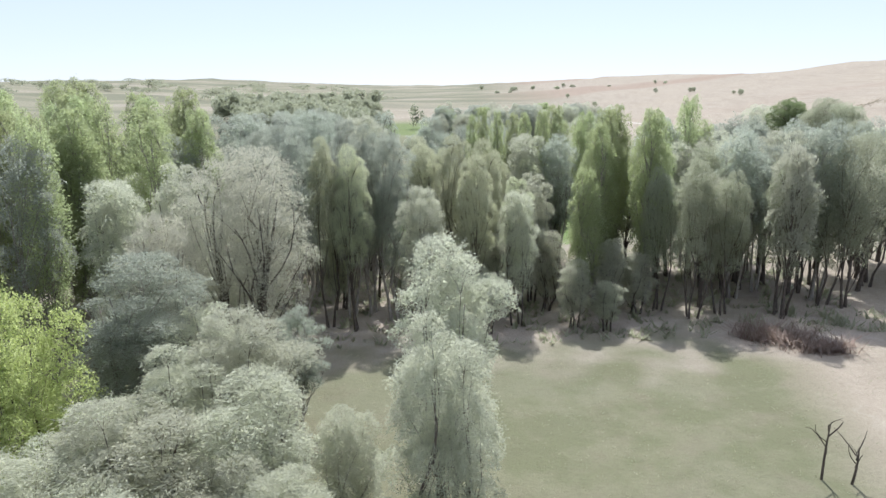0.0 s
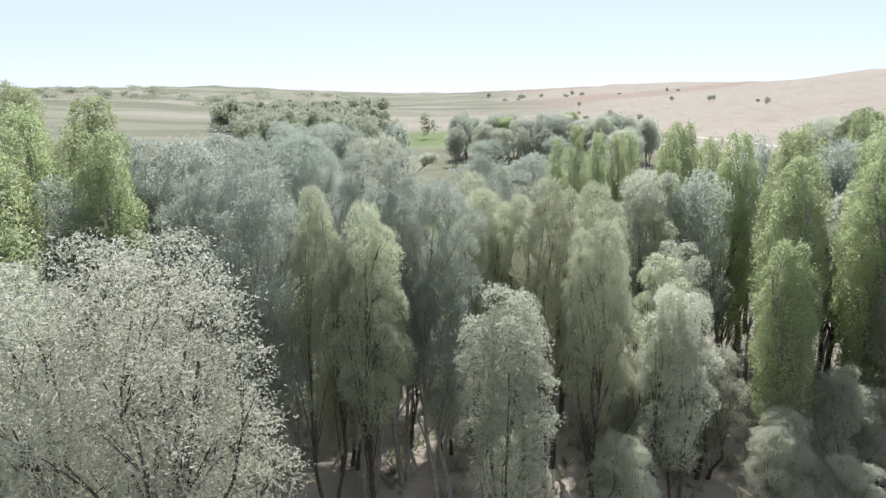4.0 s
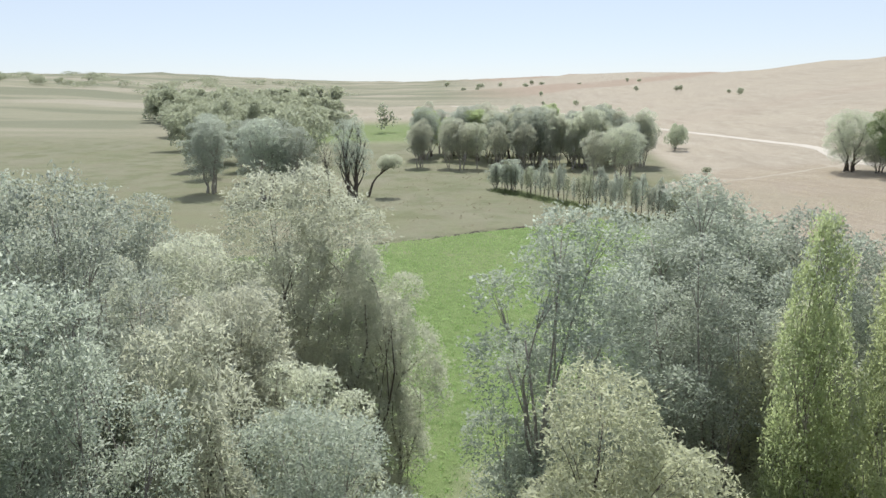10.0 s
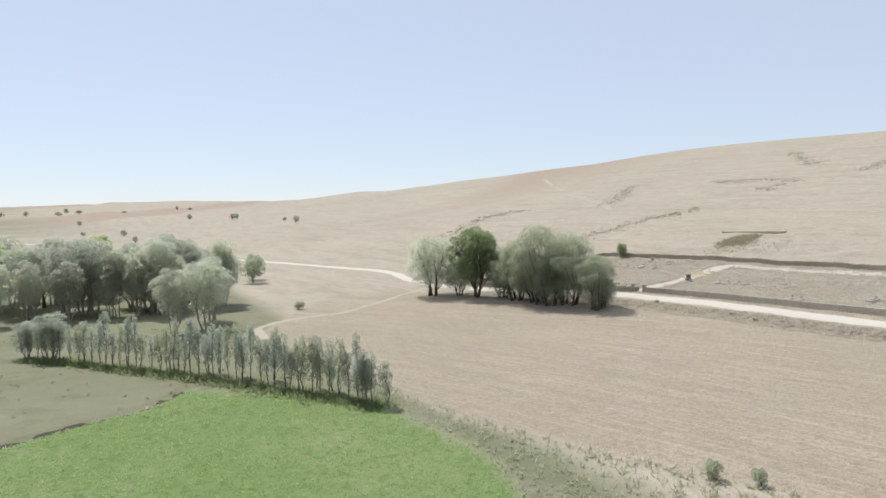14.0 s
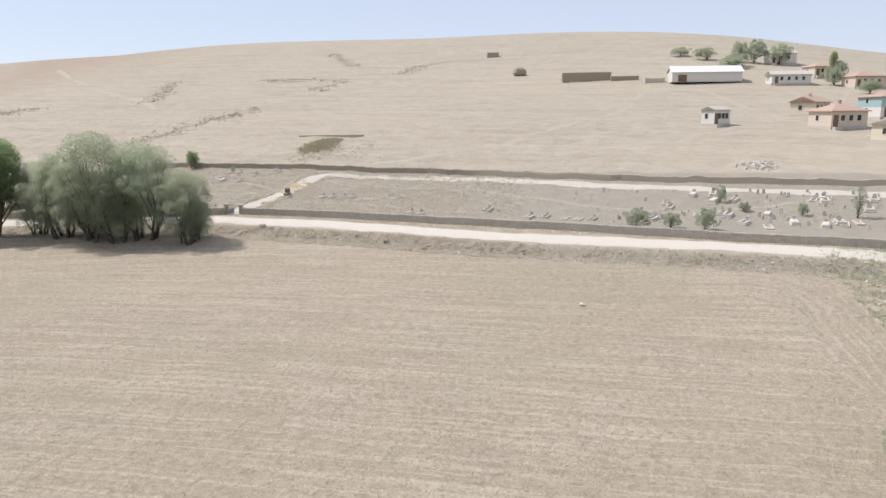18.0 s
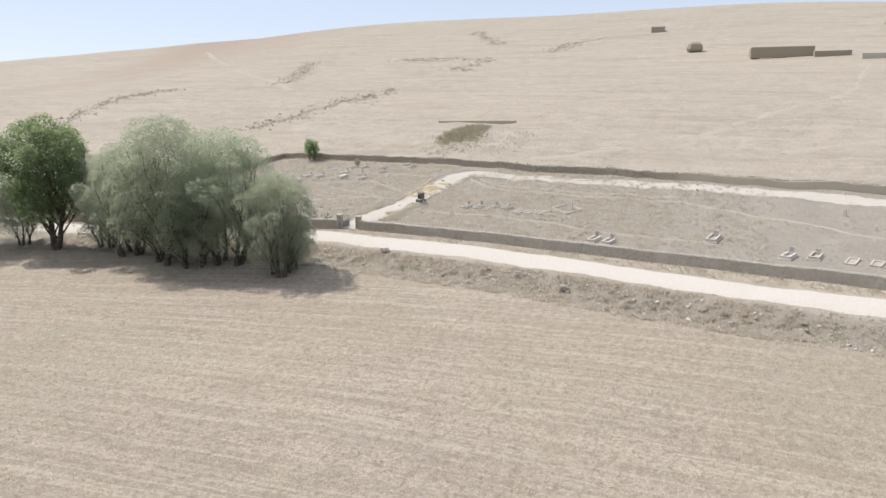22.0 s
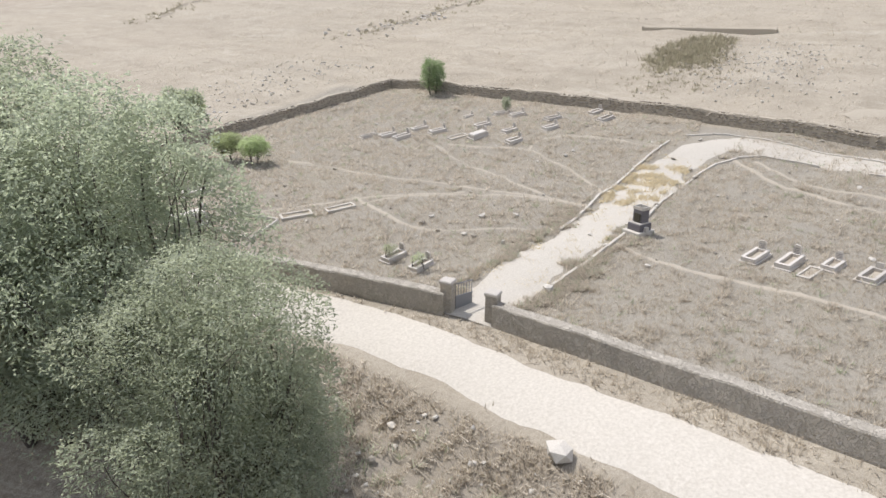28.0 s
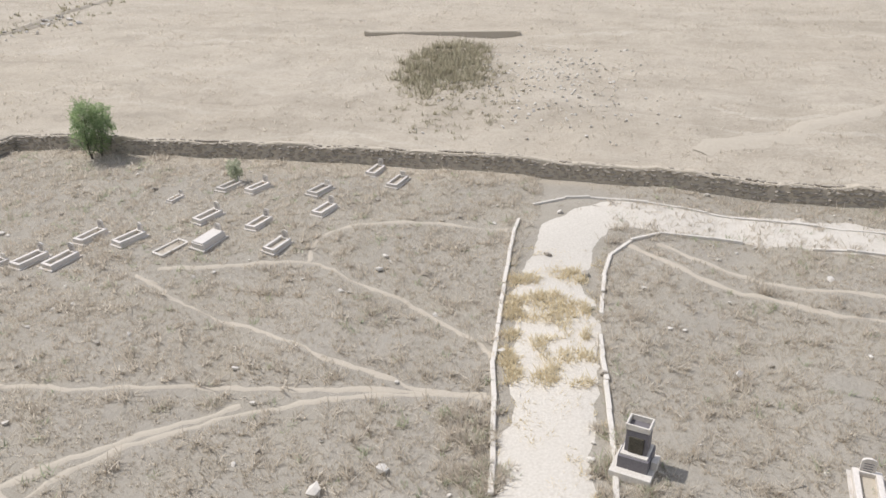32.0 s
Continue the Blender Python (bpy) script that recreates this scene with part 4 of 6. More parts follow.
bright = stock("grove trees", "bright", 1, 9.5, 5.5, 70, "bright green young poplar clump at the edge of the grove", clumps=20, leaves=44000, leaf=(0.10, 0.055), stems=3, crown_from=0.06, fuzz=0.3)
bright.put(-12.0, -13.0, 13.7, 5.2), bright.put(-14.6, -14.4, 12.6, 5.5)


# ---- walls, drive, paths and graves ----
def soft_box(name, sx, sy, sz, material, bevel=0.02, jitter=0.0, seed=0, top=1.0):
    """A block with worn edges; its foot is at z = 0, top narrows it."""
    bm = bmesh.new()
    bmesh.ops.create_cube(bm, size=1)
    rnd = random.Random(seed)
    for v in bm.verts:
        f = top if v.co.z > 0 else 1.0
        v.co = Vector((v.co.x * sx * f, v.co.y * sy * f, (v.co.z + 0.5) * sz)) + Vector((rnd.uniform(-1, 1), rnd.uniform(-1, 1), rnd.uniform(-1, 1))) * jitter
    if bevel:
        bmesh.ops.bevel(bm, geom=bm.edges[:], offset=bevel, segments=1, affect="EDGES")
    me = bpy.data.meshes.new(name)
    bm.to_mesh(me)
    bm.free()
    me.materials.append(material)
    return new(name, me)


def stone_mesh(name, material, seed, squash=0.65, detail=1):
    bm = bmesh.new()
    bmesh.ops.create_icosphere(bm, subdivisions=detail, radius=0.5)
    rnd = random.Random(seed)
    off = Vector((rnd.uniform(0, 50), rnd.uniform(0, 50), 0))
    for v in bm.verts:
        v.co *= 1 + 0.45 * noise.noise(v.co * 2.2 + off)
        v.co.x = max(-0.43, min(0.43, v.co.x))
        v.co.z = max(-0.38, min(0.4, v.co.z)) * squash
    me = bpy.data.meshes.new(name)
    bm.to_mesh(me)
    bm.free()
    me.materials.append(material)
    return me


STONES = [stone_mesh("stone", STONE, k) for k in range(5)]
STONES_PALE = [stone_mesh("pale_stone", STONE_PALE, 20 + k) for k in range(3)]


def wall_run(name, line, height, thick, material, label, d=1.2, batter=0.05, uneven=0.025, seed=3):
    """A long wall that follows the ground, with a slightly uneven top."""
    pts = resample(line, d)
    rnd = random.Random(seed)
    V, Fc = [], []
    prof = [(-0.5 - batter, -0.25), (-0.5 - batter, 0.05), (-0.46, 0.93), (-0.40, 1.0), (0.40, 1.0), (0.46, 0.93), (0.5 + batter, 0.05), (0.5 + batter, -0.25)]
    for k, p in enumerate(pts):
        q = pts[min(k + 1, len(pts) - 1)] - pts[max(k - 1, 0)]
        s = Vector((q.y, -q.x, 0)).normalized()
        z, h = gz(p.x, p.y), height + rnd.uniform(-uneven, uneven)
        for a, b in prof:
            o = a * thick + rnd.uniform(-0.012, 0.012)
            V.append((p.x + s.x * o, p.y + s.y * o, z + b * h))
    n = len(prof)
    for k in range(len(pts) - 1):
        for i in range(n - 1):
            a = k * n + i
            Fc.append((a, a + n, a + n + 1, a + 1))
    Fc += [tuple(range(n)), tuple(range((len(pts) - 1) * n + n - 1, (len(pts) - 1) * n - 1, -1))]
    ob = mesh_object(name, V, Fc, material)
    return tagged(ob, label, "wall", kind="structure")


wall_run("wall_front", FRONT_WALL, 0.82, 0.58, WALL_MORTAR, "low mortared stone cemetery wall beside the dirt road", 0.7)
wall_run("wall_front_north", FRONT_WALL_N, 0.86, 0.58, WALL_MORTAR, "low mortared stone cemetery wall beside the gate", 0.7, seed=4)
wall_side = wall_run("wall_side", SIDE_WALL, 0.8, 0.5, WALL_EARTH, "low dry-stone cemetery wall, dark and uneven", 0.8, seed=5, uneven=0.09)
wall_back = wall_run("wall_back", BACK_WALL, 0.8, 0.5, WALL_EARTH, "long low dry-stone wall at the back of the cemetery", 0.8, seed=6, uneven=0.09)


def face_wall(wall, line, height, thick, near, seed, step_s=0.28):
    """Rough stones proud of a wall's faces and along its top."""
    rnd = random.Random(seed)
    pts = resample(line, step_s)
    made, V, Fc = 0, [], []
    for k in range(0, len(pts) - 1):
        p = pts[k]
        q = pts[k + 1] - p
        s = Vector((q.y, -q.x, 0)).normalized()
        ang = math.atan2(q.y, q.x)
        z = gz(p.x, p.y)
        for row in range(5):
            sd = 1 if row < 4 else 0
            for sgn in ((-1, 1) if sd else (0,)):
                zz = z + (0.12 + 0.24 * row + rnd.uniform(-0.07, 0.07)) * height if sd else z + height - 0.02
                loc = Vector((p.x, p.y, zz)) + s * sgn * thick * 0.5 + q.normalized() * rnd.uniform(-0.14, 0.14)
                sc = (rnd.uniform(0.22, 0.44), rnd.uniform(0.14, 0.22), rnd.uniform(0.2, 0.36))
                mat = Matrix.LocRotScale(loc, Euler((rnd.uniform(-0.2, 0.2), rnd.uniform(-0.2, 0.2), ang + rnd.uniform(-0.2, 0.2))), sc)
                me = STONES[rnd.randrange(5)]
                if near(p) and sgn <= 0 and made < 300:
                    made += 1
                    o = new("stone", me)
                    o.parent, o.matrix_basis = wall, mat
                else:
                    b = len(V)
                    V += [tuple(mat @ v.co) for v in me.vertices]
                    Fc += [tuple(b + i for i in f.vertices) for f in me.polygons]
    rest = mesh_object("stones", V, Fc, STONE)
    rest.parent = wall
    rest["kind"] = "stuff"


face_wall(wall_back, [p for p in BACK_WALL if p[1] > 40], 0.8, 0.5, lambda p: p.y > 102, 8)
face_wall(wall_side, SIDE_WALL, 0.8, 0.5, lambda p: True, 9)


# gate pillars
def gate_pillar(x, y, h, label):
    root = new("gate_pillar")
    body = part("shaft", soft_box("shaft", 0.45, 0.5, h, WALL_MORTAR, 0.03, 0.015, int(x * 7)), root)
    cap = part("cap", soft_box("cap", 0.5, 0.54, 0.14, CONCRETE, 0.03, 0.02, 3), root)
    cap.location.z = h - 0.01
    root.matrix_basis = pose(x, y, gz(x, y) - 0.06, 0, 0, 8)
    return tagged(root, label, "gate pillar", "cemetery gate")


gate_pillar(100.48, 99.3, 1.25, "square mortared stone gate pillar with a chipped cap")
gate_pillar(100.68, 97.36, 1.15, "square mortared stone gate pillar beside the wall end")
gate = new("iron_gate")
for k in range(7):
    b = part("bar", soft_box("bar", 0.022, 0.022, 1.08, METAL, 0.003), gate)
    b.location = (0.04 + k * 0.13, 0, 0.04)
for zz in (0.06, 0.56, 1.08):
    r = part("rail", soft_box("rail", 0.86, 0.035, 0.04, METAL, 0.004), gate)
    r.location = (0.43, 0, zz)
part("sheet_panel", soft_box("sheet_panel", 0.80, 0.012, 0.5, METAL, 0.002), gate, "dull grey sheet-metal lower panel").location = (0.43, -0.02, 0.08)
gate.matrix_basis = pose(100.62, 99.07, gz(100.57, 99.02), 0, 0, -20)
tagged(gate, "small iron gate with bars above a sheet panel, half open", "gate")

DRIVE_LINE = [(100.2, 98.27), (101.15, 98.29), (104.16, 98.23), (109.57, 97.82), (113.5, 97.71), (118.78, 97.79), (122.3, 97.5), (124.6, 96.8), (125.8, 95.2), (125.8, 92.5), (125.2, 89.0), (124.6, 85.0), (123.6, 76.0), (121.5, 64.0), (118.5, 50.0), (115.5, 32.0), (113.0, 10.0)]
tagged(strip("drive", DRIVE_LINE, 3.0, DRIVE, 0.05, 0.8, 7, 0.2, seed=5), "pale gravel drive through the cemetery", "drive", kind="structure")
PATHS = [
        ([(107.65, 110.32), (109.54, 109.31), (110.98, 107.72), (112.06, 106.03), (112.81, 104.1), (113.34, 101.94), (113.55, 99.45)], 0.42),
        ([(103.26, 115.9), (106.48, 112.73), (109.76, 109.62), (112.27, 106.43)], 0.5),
        ([(119.43, 113.67), (117.38, 110.51), (116.27, 107.46), (114.91, 104.89), (113.81, 101.98), (113.43, 99.64)], 0.42),
        ([(119.9, 113.03), (120.57, 109.98), (121.1, 107.3), (119.57, 104.78), (118.21, 102.36), (116.55, 100.29), (115.5, 99.52)], 0.5),
        ([(121.1, 107.3), (123.6, 107.0), (124.6, 103.5), (124.2, 99.6)], 0.4)]
PATHS += [
        ([(112.13, 121.07), (112.28, 113.53), (112.8, 107.92), (113.29, 103.57), (113.67, 99.56)], 0.45),
        ([(108.42, 111.36), (106.66, 106.32), (107.08, 103.88), (108.68, 101.07), (109.31, 98.95)], 0.5),
        ([(123.6, 94.8), (120.9, 92.2), (119.5, 89.6), (118.8, 86.9), (117.8, 80.0), (117.0, 70.0)], 0.55),
        ([(123.6, 93.6), (121.0, 90.2), (120.2, 86.4), (119.2, 80.0), (118.4, 70.0)], 0.5),
        ([(109.4, 96.1), (108.37, 92.6), (108.28, 87.81), (107.23, 81.95), (105.03, 76.02), (103.27, 66.1)], 0.6),
        ([(117.0, 70.0), (111.97, 60.0), (107.51, 52.09), (105.32, 44.22), (107.98, 34.01), (112.0, 26.0)], 0.8)]
for k, (line, w) in enumerate(PATHS):
    tagged(strip("footpath", line, w * 0.75, PATH, 0.02, 0.3, 4, 0.10, seed=30 + k), "narrow trodden dirt footpath through dry weeds", "footpath", kind="structure")

# kerb stones of the drive
kerb_box = soft_box("kerb_stone", 0.97, 0.16, 0.24, STONE_PALE, 0.02, 0.012, 2)
kerb_me = kerb_box.data
bpy.data.objects.remove(kerb_box)
kerb_root = tagged(new("kerb"), "broken line of pale concrete kerb stones along the drive", "kerb", kind="structure")
rk = random.Random(4)
for line in ([(109.76, 99.12), (113.32, 99.34), (115.25, 99.5), (118.77, 99.49), (122.3, 99.4), (125.1, 99.2), (126.7, 98.6), (127.6, 97.2), (127.4, 94.7), (126.4, 91.2), (125.7, 88.0), (125.1, 84.6), (124.4, 78.0)],
             [(104.19, 96.66), (109.85, 96.22), (113.32, 96.14), (117.11, 96.17), (121.0, 95.8), (122.7, 95.5), (123.8, 94.6), (124.3, 93.4), (124.2, 91.5), (123.7, 88.8), (123.3, 85.1), (122.6, 79.0)]):
    pts = resample(line, 0.98)
    for k in range(len(pts) - 1):
        if rk.random() < 0.05:
            continue
        q = pts[k + 1] - pts[k]
        mid = (pts[k] + pts[k + 1]) / 2
        o = new("kerb_stone", kerb_me)
        o.parent = kerb_root
        o.matrix_basis = pose(mid.x, mid.y, gz(mid.x, mid.y) - 0.14 + rk.uniform(-0.01, 0.01), rk.uniform(-3, 3), -math.degrees(math.atan2(gz(pts[k + 1].x, pts[k + 1].y) - gz(pts[k].x, pts[k].y), q.length)), math.degrees(math.atan2(q.y, q.x)) + rk.uniform(-2, 2)) @ Matrix.Diagonal((q.length / 0.95, 1, 1, 1))


# graves
def headstone(root, w, h, material, x, bars=True, arch=True):
    bm = bmesh.new()
    n = 9
    prof = [(-w / 2, 0), (-w / 2, h * 0.8)] + [(-w / 2 * math.cos(3.1416 * k / n), h * 0.8 + (h * 0.2 if arch else 0.02) * math.sin(3.1416 * k / n)) for k in range(1, n)] + [(w / 2, h * 0.8), (w / 2, 0)]
    f = bm.faces.new([bm.verts.new((0, a, b)) for a, b in prof])
    ex = bmesh.ops.extrude_face_region(bm, geom=[f])
    bmesh.ops.translate(bm, vec=(0.09, 0, 0), verts=[v for v in ex["geom"] if isinstance(v, bmesh.types.BMVert)])
    bmesh.ops.recalc_face_normals(bm, faces=bm.faces)
    me = bpy.data.meshes.new("headstone")
    bm.to_mesh(me)
    bm.free()
    me.materials.append(material)
    hs = part("headstone", new("headstone", me), root)
    hs.location = (x, 0, 0.12)
    if bars:
        V, Fc = [], []
        for k in range(5):
            ww, zz, b = w * (0.33 - 0.05 * (k % 2)), h * (0.72 - 0.13 * k), len(V)
            V += [(-0.004, -ww, zz), (-0.004, ww, zz), (-0.004, ww, zz + h * 0.045), (-0.004, -ww, zz + h * 0.045)]
            Fc.append((b, b + 3, b + 2, b + 1))
        o = mesh_object("inscription", V, Fc, MARBLE_DARK)
        part("inscription", o, hs, "engraved lines too worn to read")


def make_grave(kind):
    """Long side along +x, head at +x, foot of it at z = 0."""
    root = new("grave")
    mat = {"marble": MARBLE, "concrete": CONCRETE, "slab": MARBLE, "kerb": STONE_PALE, "dark": MARBLE_DARK}[kind]
    L, W = 2.0, 0.95
    hgt = {"marble": 0.30, "concrete": 0.24, "slab": 0.34, "kerb": 0.06, "dark": 0.2}[kind]
    edge = {"marble": 0.2, "concrete": 0.18, "slab": 0.14, "kerb": 0.13, "dark": 0.14}[kind]
    if kind != "kerb":
        pl = part("plinth", soft_box("plinth", L + 0.26, W + 0.26, 0.24, CONCRETE, 0.02, 0.012, 1), root)
        pl.location.z = -0.12
    for sx, sy, lx, ly in ((0, 1, L, edge), (0, -1, L, edge), (1, 0, edge, W - edge), (-1, 0, edge, W - edge)):
        k = part("kerb_slab", soft_box("kerb_slab", lx, ly, hgt + 0.15, mat, 0.015, 0.008 if kind != "kerb" else 0.02, int(lx * 10)), root)
        k.location = (sx * (L - edge) / 2, sy * (W - edge) / 2, -0.05)
    if kind == "slab":
        t = part("cover_slab", soft_box("cover_slab", L - 0.1, W - 0.12, 0.14, MARBLE, 0.03), root)
        t.location.z = hgt + 0.06
    else:
        s = part("soil", soft_box("soil", L - 2 * edge, W - 2 * edge, max(0.08, hgt - 0.08), PATH, 0.0, 0.01, 6), root)
        s.location.z = -0.02
    if kind in ("marble", "slab"):
        headstone(root, 0.5, 0.86, MARBLE, L / 2 - 0.13)
    elif kind == "concrete":
        headstone(root, 0.42, 0.68, STONE_PALE, L / 2 - 0.13, False, False)
    elif kind == "dark":
        headstone(root, 0.55, 0.8, MARBLE_DARK, L / 2 - 0.13, False)
    lab = {"marble": "white marble framed grave with an arched headstone", "concrete": "low concrete framed grave with a short plain headstone", "slab": "closed white marble grave with a thick cover slab",
           "kerb": "low stone-edged grave plot filled with dry soil", "dark": "dark granite framed grave with a headstone"}[kind]
    return tagged(root, lab, "grave", "cemetery graves")


GRAVE = {}


def put_grave(kind, x, y, turn, scale=1.0, tilt=0.0):
    c, s = math.cos(math.radians(turn)), math.sin(math.radians(turn))
    up = math.degrees(math.atan2(gz(x + c, y + s) - gz(x - c, y - s), 2))
    over = math.degrees(math.atan2(gz(x - s, y + c) - gz(x + s, y - c), 2))
    m = pose(x, y, gz(x, y) - 0.02, tilt + over * 0.8, tilt * 0.7 - up * 0.85, turn)
    if kind not in GRAVE:
        GRAVE[kind] = make_grave(kind)
        ob = GRAVE[kind]
        ob.matrix_basis = m @ Matrix.Diagonal((scale, scale, scale, 1))
    else:
        k = scale / GRAVE[kind].scale.x
        ob = copy_thing(GRAVE[kind], m @ Matrix.Diagonal((k, k, k, 1)))
    return ob


TURN = -8
for kind, x, y, sc in [("concrete", 119.3, 119.8, 0.80), ("marble", 120.0, 118.6, 0.84), ("marble", 120.1, 117.3, 0.84), ("marble", 122.2, 117.3, 0.84), ("marble", 122.0, 115.4, 0.82), ("kerb", 121.5, 113.3, 0.90),
                       ("slab", 122.1, 111.9, 0.86), ("marble", 124.2, 112.9, 0.80), ("marble", 126.1, 115.4, 0.50), ("concrete", 127.7, 113.4, 0.80), ("marble", 127.6, 111.9, 0.78), ("marble", 123.9, 110.4, 0.76),
                       ("marble", 122.0, 108.9, 0.74), ("concrete", 127.3, 108.7, 0.80), ("marble", 125.4, 107.9, 0.76), ("marble", 130.4, 106.7, 0.74), ("concrete", 129.1, 105.3, 0.80)]:
    put_grave(kind, x, y, TURN - 14 + rk.uniform(-5, 5), sc * 0.78, rk.uniform(-2, 2))
for kind, x, y, t, sc in [("slab", 101.69, 117.5, -24, 0.95), ("marble", 104.66, 120.84, -20, 0.8), ("kerb", 101.62, 120.31, -22, 0.9), ("kerb", 104.85, 112.39, -34, 0.85), ("kerb", 106.63, 110.82, -30, 0.8), ("marble", 103.25, 104.28, -5, 0.6),
                          ("marble", 103.07, 102.6, -5, 0.58)]:
    put_grave(kind, x, y, t, sc, rk.uniform(-2.5, 2.5))
for kind, x, y, t, sc in [("concrete", 103.55, 128.82, -20, 0.9), ("marble", 110.81, 90.39, -14, 0.66), ("marble", 110.97, 89.04, -14, 0.7), ("kerb", 110.31, 88.15, -15, 0.6), ("marble", 111.37, 87.49, -12, 0.6),
                          ("concrete", 111.07, 86.02, -14, 0.72), ("kerb", 110.29, 84.55, -15, 0.72), ("kerb", 110.54, 83.56, -15, 0.7), ("kerb", 110.67, 82.57, -12, 0.74), ("marble", 101.74, 75.34, -15, 0.72), ("marble", 101.37, 74.06, -15, 0.72),
                          ("concrete", 104.48, 66.09, -12, 0.9), ("marble", 100.83, 60.65, -20, 0.8), ("concrete", 101.41, 58.78, -15, 0.8), ("kerb", 100.77, 56.47, -18, 0.8), ("kerb", 100.6, 54.92, -16, 0.8), ("concrete", 100.43, 53.37, -18, 0.75)]:
    put_grave(kind, x, y, t, sc, rk.uniform(-2.5, 2.5))

# kerbed plot and the long framed plot
def kerbed_plot(corners, label):
    root = new("grave_plot")
    cx, cy = sum(c[0] for c in corners) / 4, sum(c[1] for c in corners) / 4
    for k in range(4):
        a, b = Vector((*corners[k], 0)), Vector((*corners[(k + 1) % 4], 0))
        mid, q = (a + b) / 2, b - a
        o = part("kerb_strip", soft_box("kerb_strip", q.length - 0.06, 0.13, 0.3, STONE_PALE, 0.02, 0.01, k), root)
        dz = (gz(b.x, b.y) - gz(a.x, a.y))
        o.matrix_basis = pose(mid.x - cx, mid.y - cy, (gz(a.x, a.y) + gz(b.x, b.y)) / 2 - gz(cx, cy) - 0.12, 0, -math.degrees(math.atan2(dz, q.length)), math.degrees(math.atan2(q.y, q.x)))
    root.location = (cx, cy, gz(cx, cy))
    return tagged(root, label, "grave plot", "cemetery graves")


kerbed_plot([(101.51, 116.29), (103.45, 115.63), (103.85, 112.7), (101.49, 112.09)], "pale kerb stones framing an empty dry plot")
family_plot = kerbed_plot([(112.39, 81.69), (114.52, 80.7), (112.6, 78.8), (110.61, 79.79)], "high pale kerb framing a grave plot with three slim headstones")
for k in range(3):
    o = part("slim_headstone", soft_box("slim_headstone", 0.08, 0.3, 0.85, CONCRETE, 0.02, 0.01, 70 + k, 0.9), family_plot)
    o.matrix_basis = pose(0.35 + 0.42 * (1 - k) * 0.9, 0.3 * (1 - k) * 0.9 - 0.2, -0.05, 0, 4, -52)

# upright dark monument on a stepped base
# a dark panel proud of the shaft stands for the shade in its niche
mon = new("monument")
for nm, sx, sy, h, x, y, z, mt in (("base_slab", 1.15, 1.0, 0.24, 0, 0, -0.08, STONE_PALE), ("step_block", 0.8, 0.74, 0.36, 0.05, 0, 0.14, MARBLE_DARK), ("wing_block", 0.2, 0.16, 0.24, 0.0, -0.46, 0.15, STONE_PALE),
                                   ("ledge", 0.7, 0.66, 0.05, 0.06, 0, 0.49, STONE_PALE), ("shaft", 0.5, 0.54, 0.62, 0.1, 0, 0.53, MARBLE_DARK), ("arch_panel", 0.05, 0.36, 0.44, -0.16, 0, 0.54, SOIL_NICHE_DARK),
                                   ("rim", 0.52, 0.05, 0.16, 0.1, 0.27, 1.14, STONE_PALE), ("rim", 0.52, 0.05, 0.16, 0.1, -0.27, 1.14, STONE_PALE), ("rim", 0.05, 0.49, 0.16, -0.135, 0, 1.14, STONE_PALE), ("rim", 0.05, 0.49, 0.16, 0.335, 0, 1.14, STONE_PALE)):
    p = part(nm, soft_box(nm, sx, sy, h, mt, 0.012, 0.004, int(z * 50) + 60), mon)
    p.location = (x, y, z)
mon.matrix_basis = pose(111.0, 95.7, gz(111.0, 95.7), 0, 0, -20)
tagged(mon, "dark stone monument with a pale hollow rim on a stepped base", "monument")

# scattered headstones of the older part
old_me = []
for k in range(3):
    o = soft_box("gravestone", 0.12, 0.42 + 0.08 * k, 0.75 + 0.12 * k, STONE_PALE, 0.05, 0.04, 40 + k, 0.85)
    old_me.append(o.data)
    bpy.data.objects.remove(o)
rg = random.Random(11)
count = 0
while count < 150:
    y = rg.uniform(4, 56)
    x = rg.uniform(97.5, 117.5) - 0.0
    u = float(across(x, y))
    if not (103.5 < u < 123) or y > 52 - (u - 104) * 0.9 and rg.random() < 0.75:
        continue
    o = new("gravestone", old_me[rg.randrange(3)])
    o.matrix_basis = pose(x, y, gz(x, y) - 0.1, rg.uniform(-9, 9), rg.uniform(-9, 9), rg.uniform(-40, 20)) @ Matrix.Scale(rg.uniform(0.45, 0.85), 4)
    tagged(o, "small leaning pale gravestone in dry weeds", "gravestone", "old gravestones")
    count += 1
for _ in range(44):
    x, y = rg.uniform(97, 115), rg.uniform(6, 48)
    if 104 < float(across(x, y)) < 122:
        put_grave(rg.choice(["marble", "concrete", "kerb", "slab"]), x, y, rg.uniform(-30, 0), rg.uniform(0.75, 1.0), rg.uniform(-3, 3))


# stones lying about
def lying(mesh_list, x, y, size, name="boulder", label="weathered grey boulder lying on the dry ground", group="", cat="boulder"):
    o = new(name, rg.choice(mesh_list))
    o.matrix_basis = Matrix.LocRotScale((x, y, gz(x, y) + size * 0.18), Euler((rg.uniform(-0.3, 0.3), rg.uniform(-0.3, 0.3), rg.uniform(0, 6.28))), (size, size * rg.uniform(0.7, 1.0), size * rg.uniform(0.8, 1.1)))
    return tagged(o, label, cat, group)


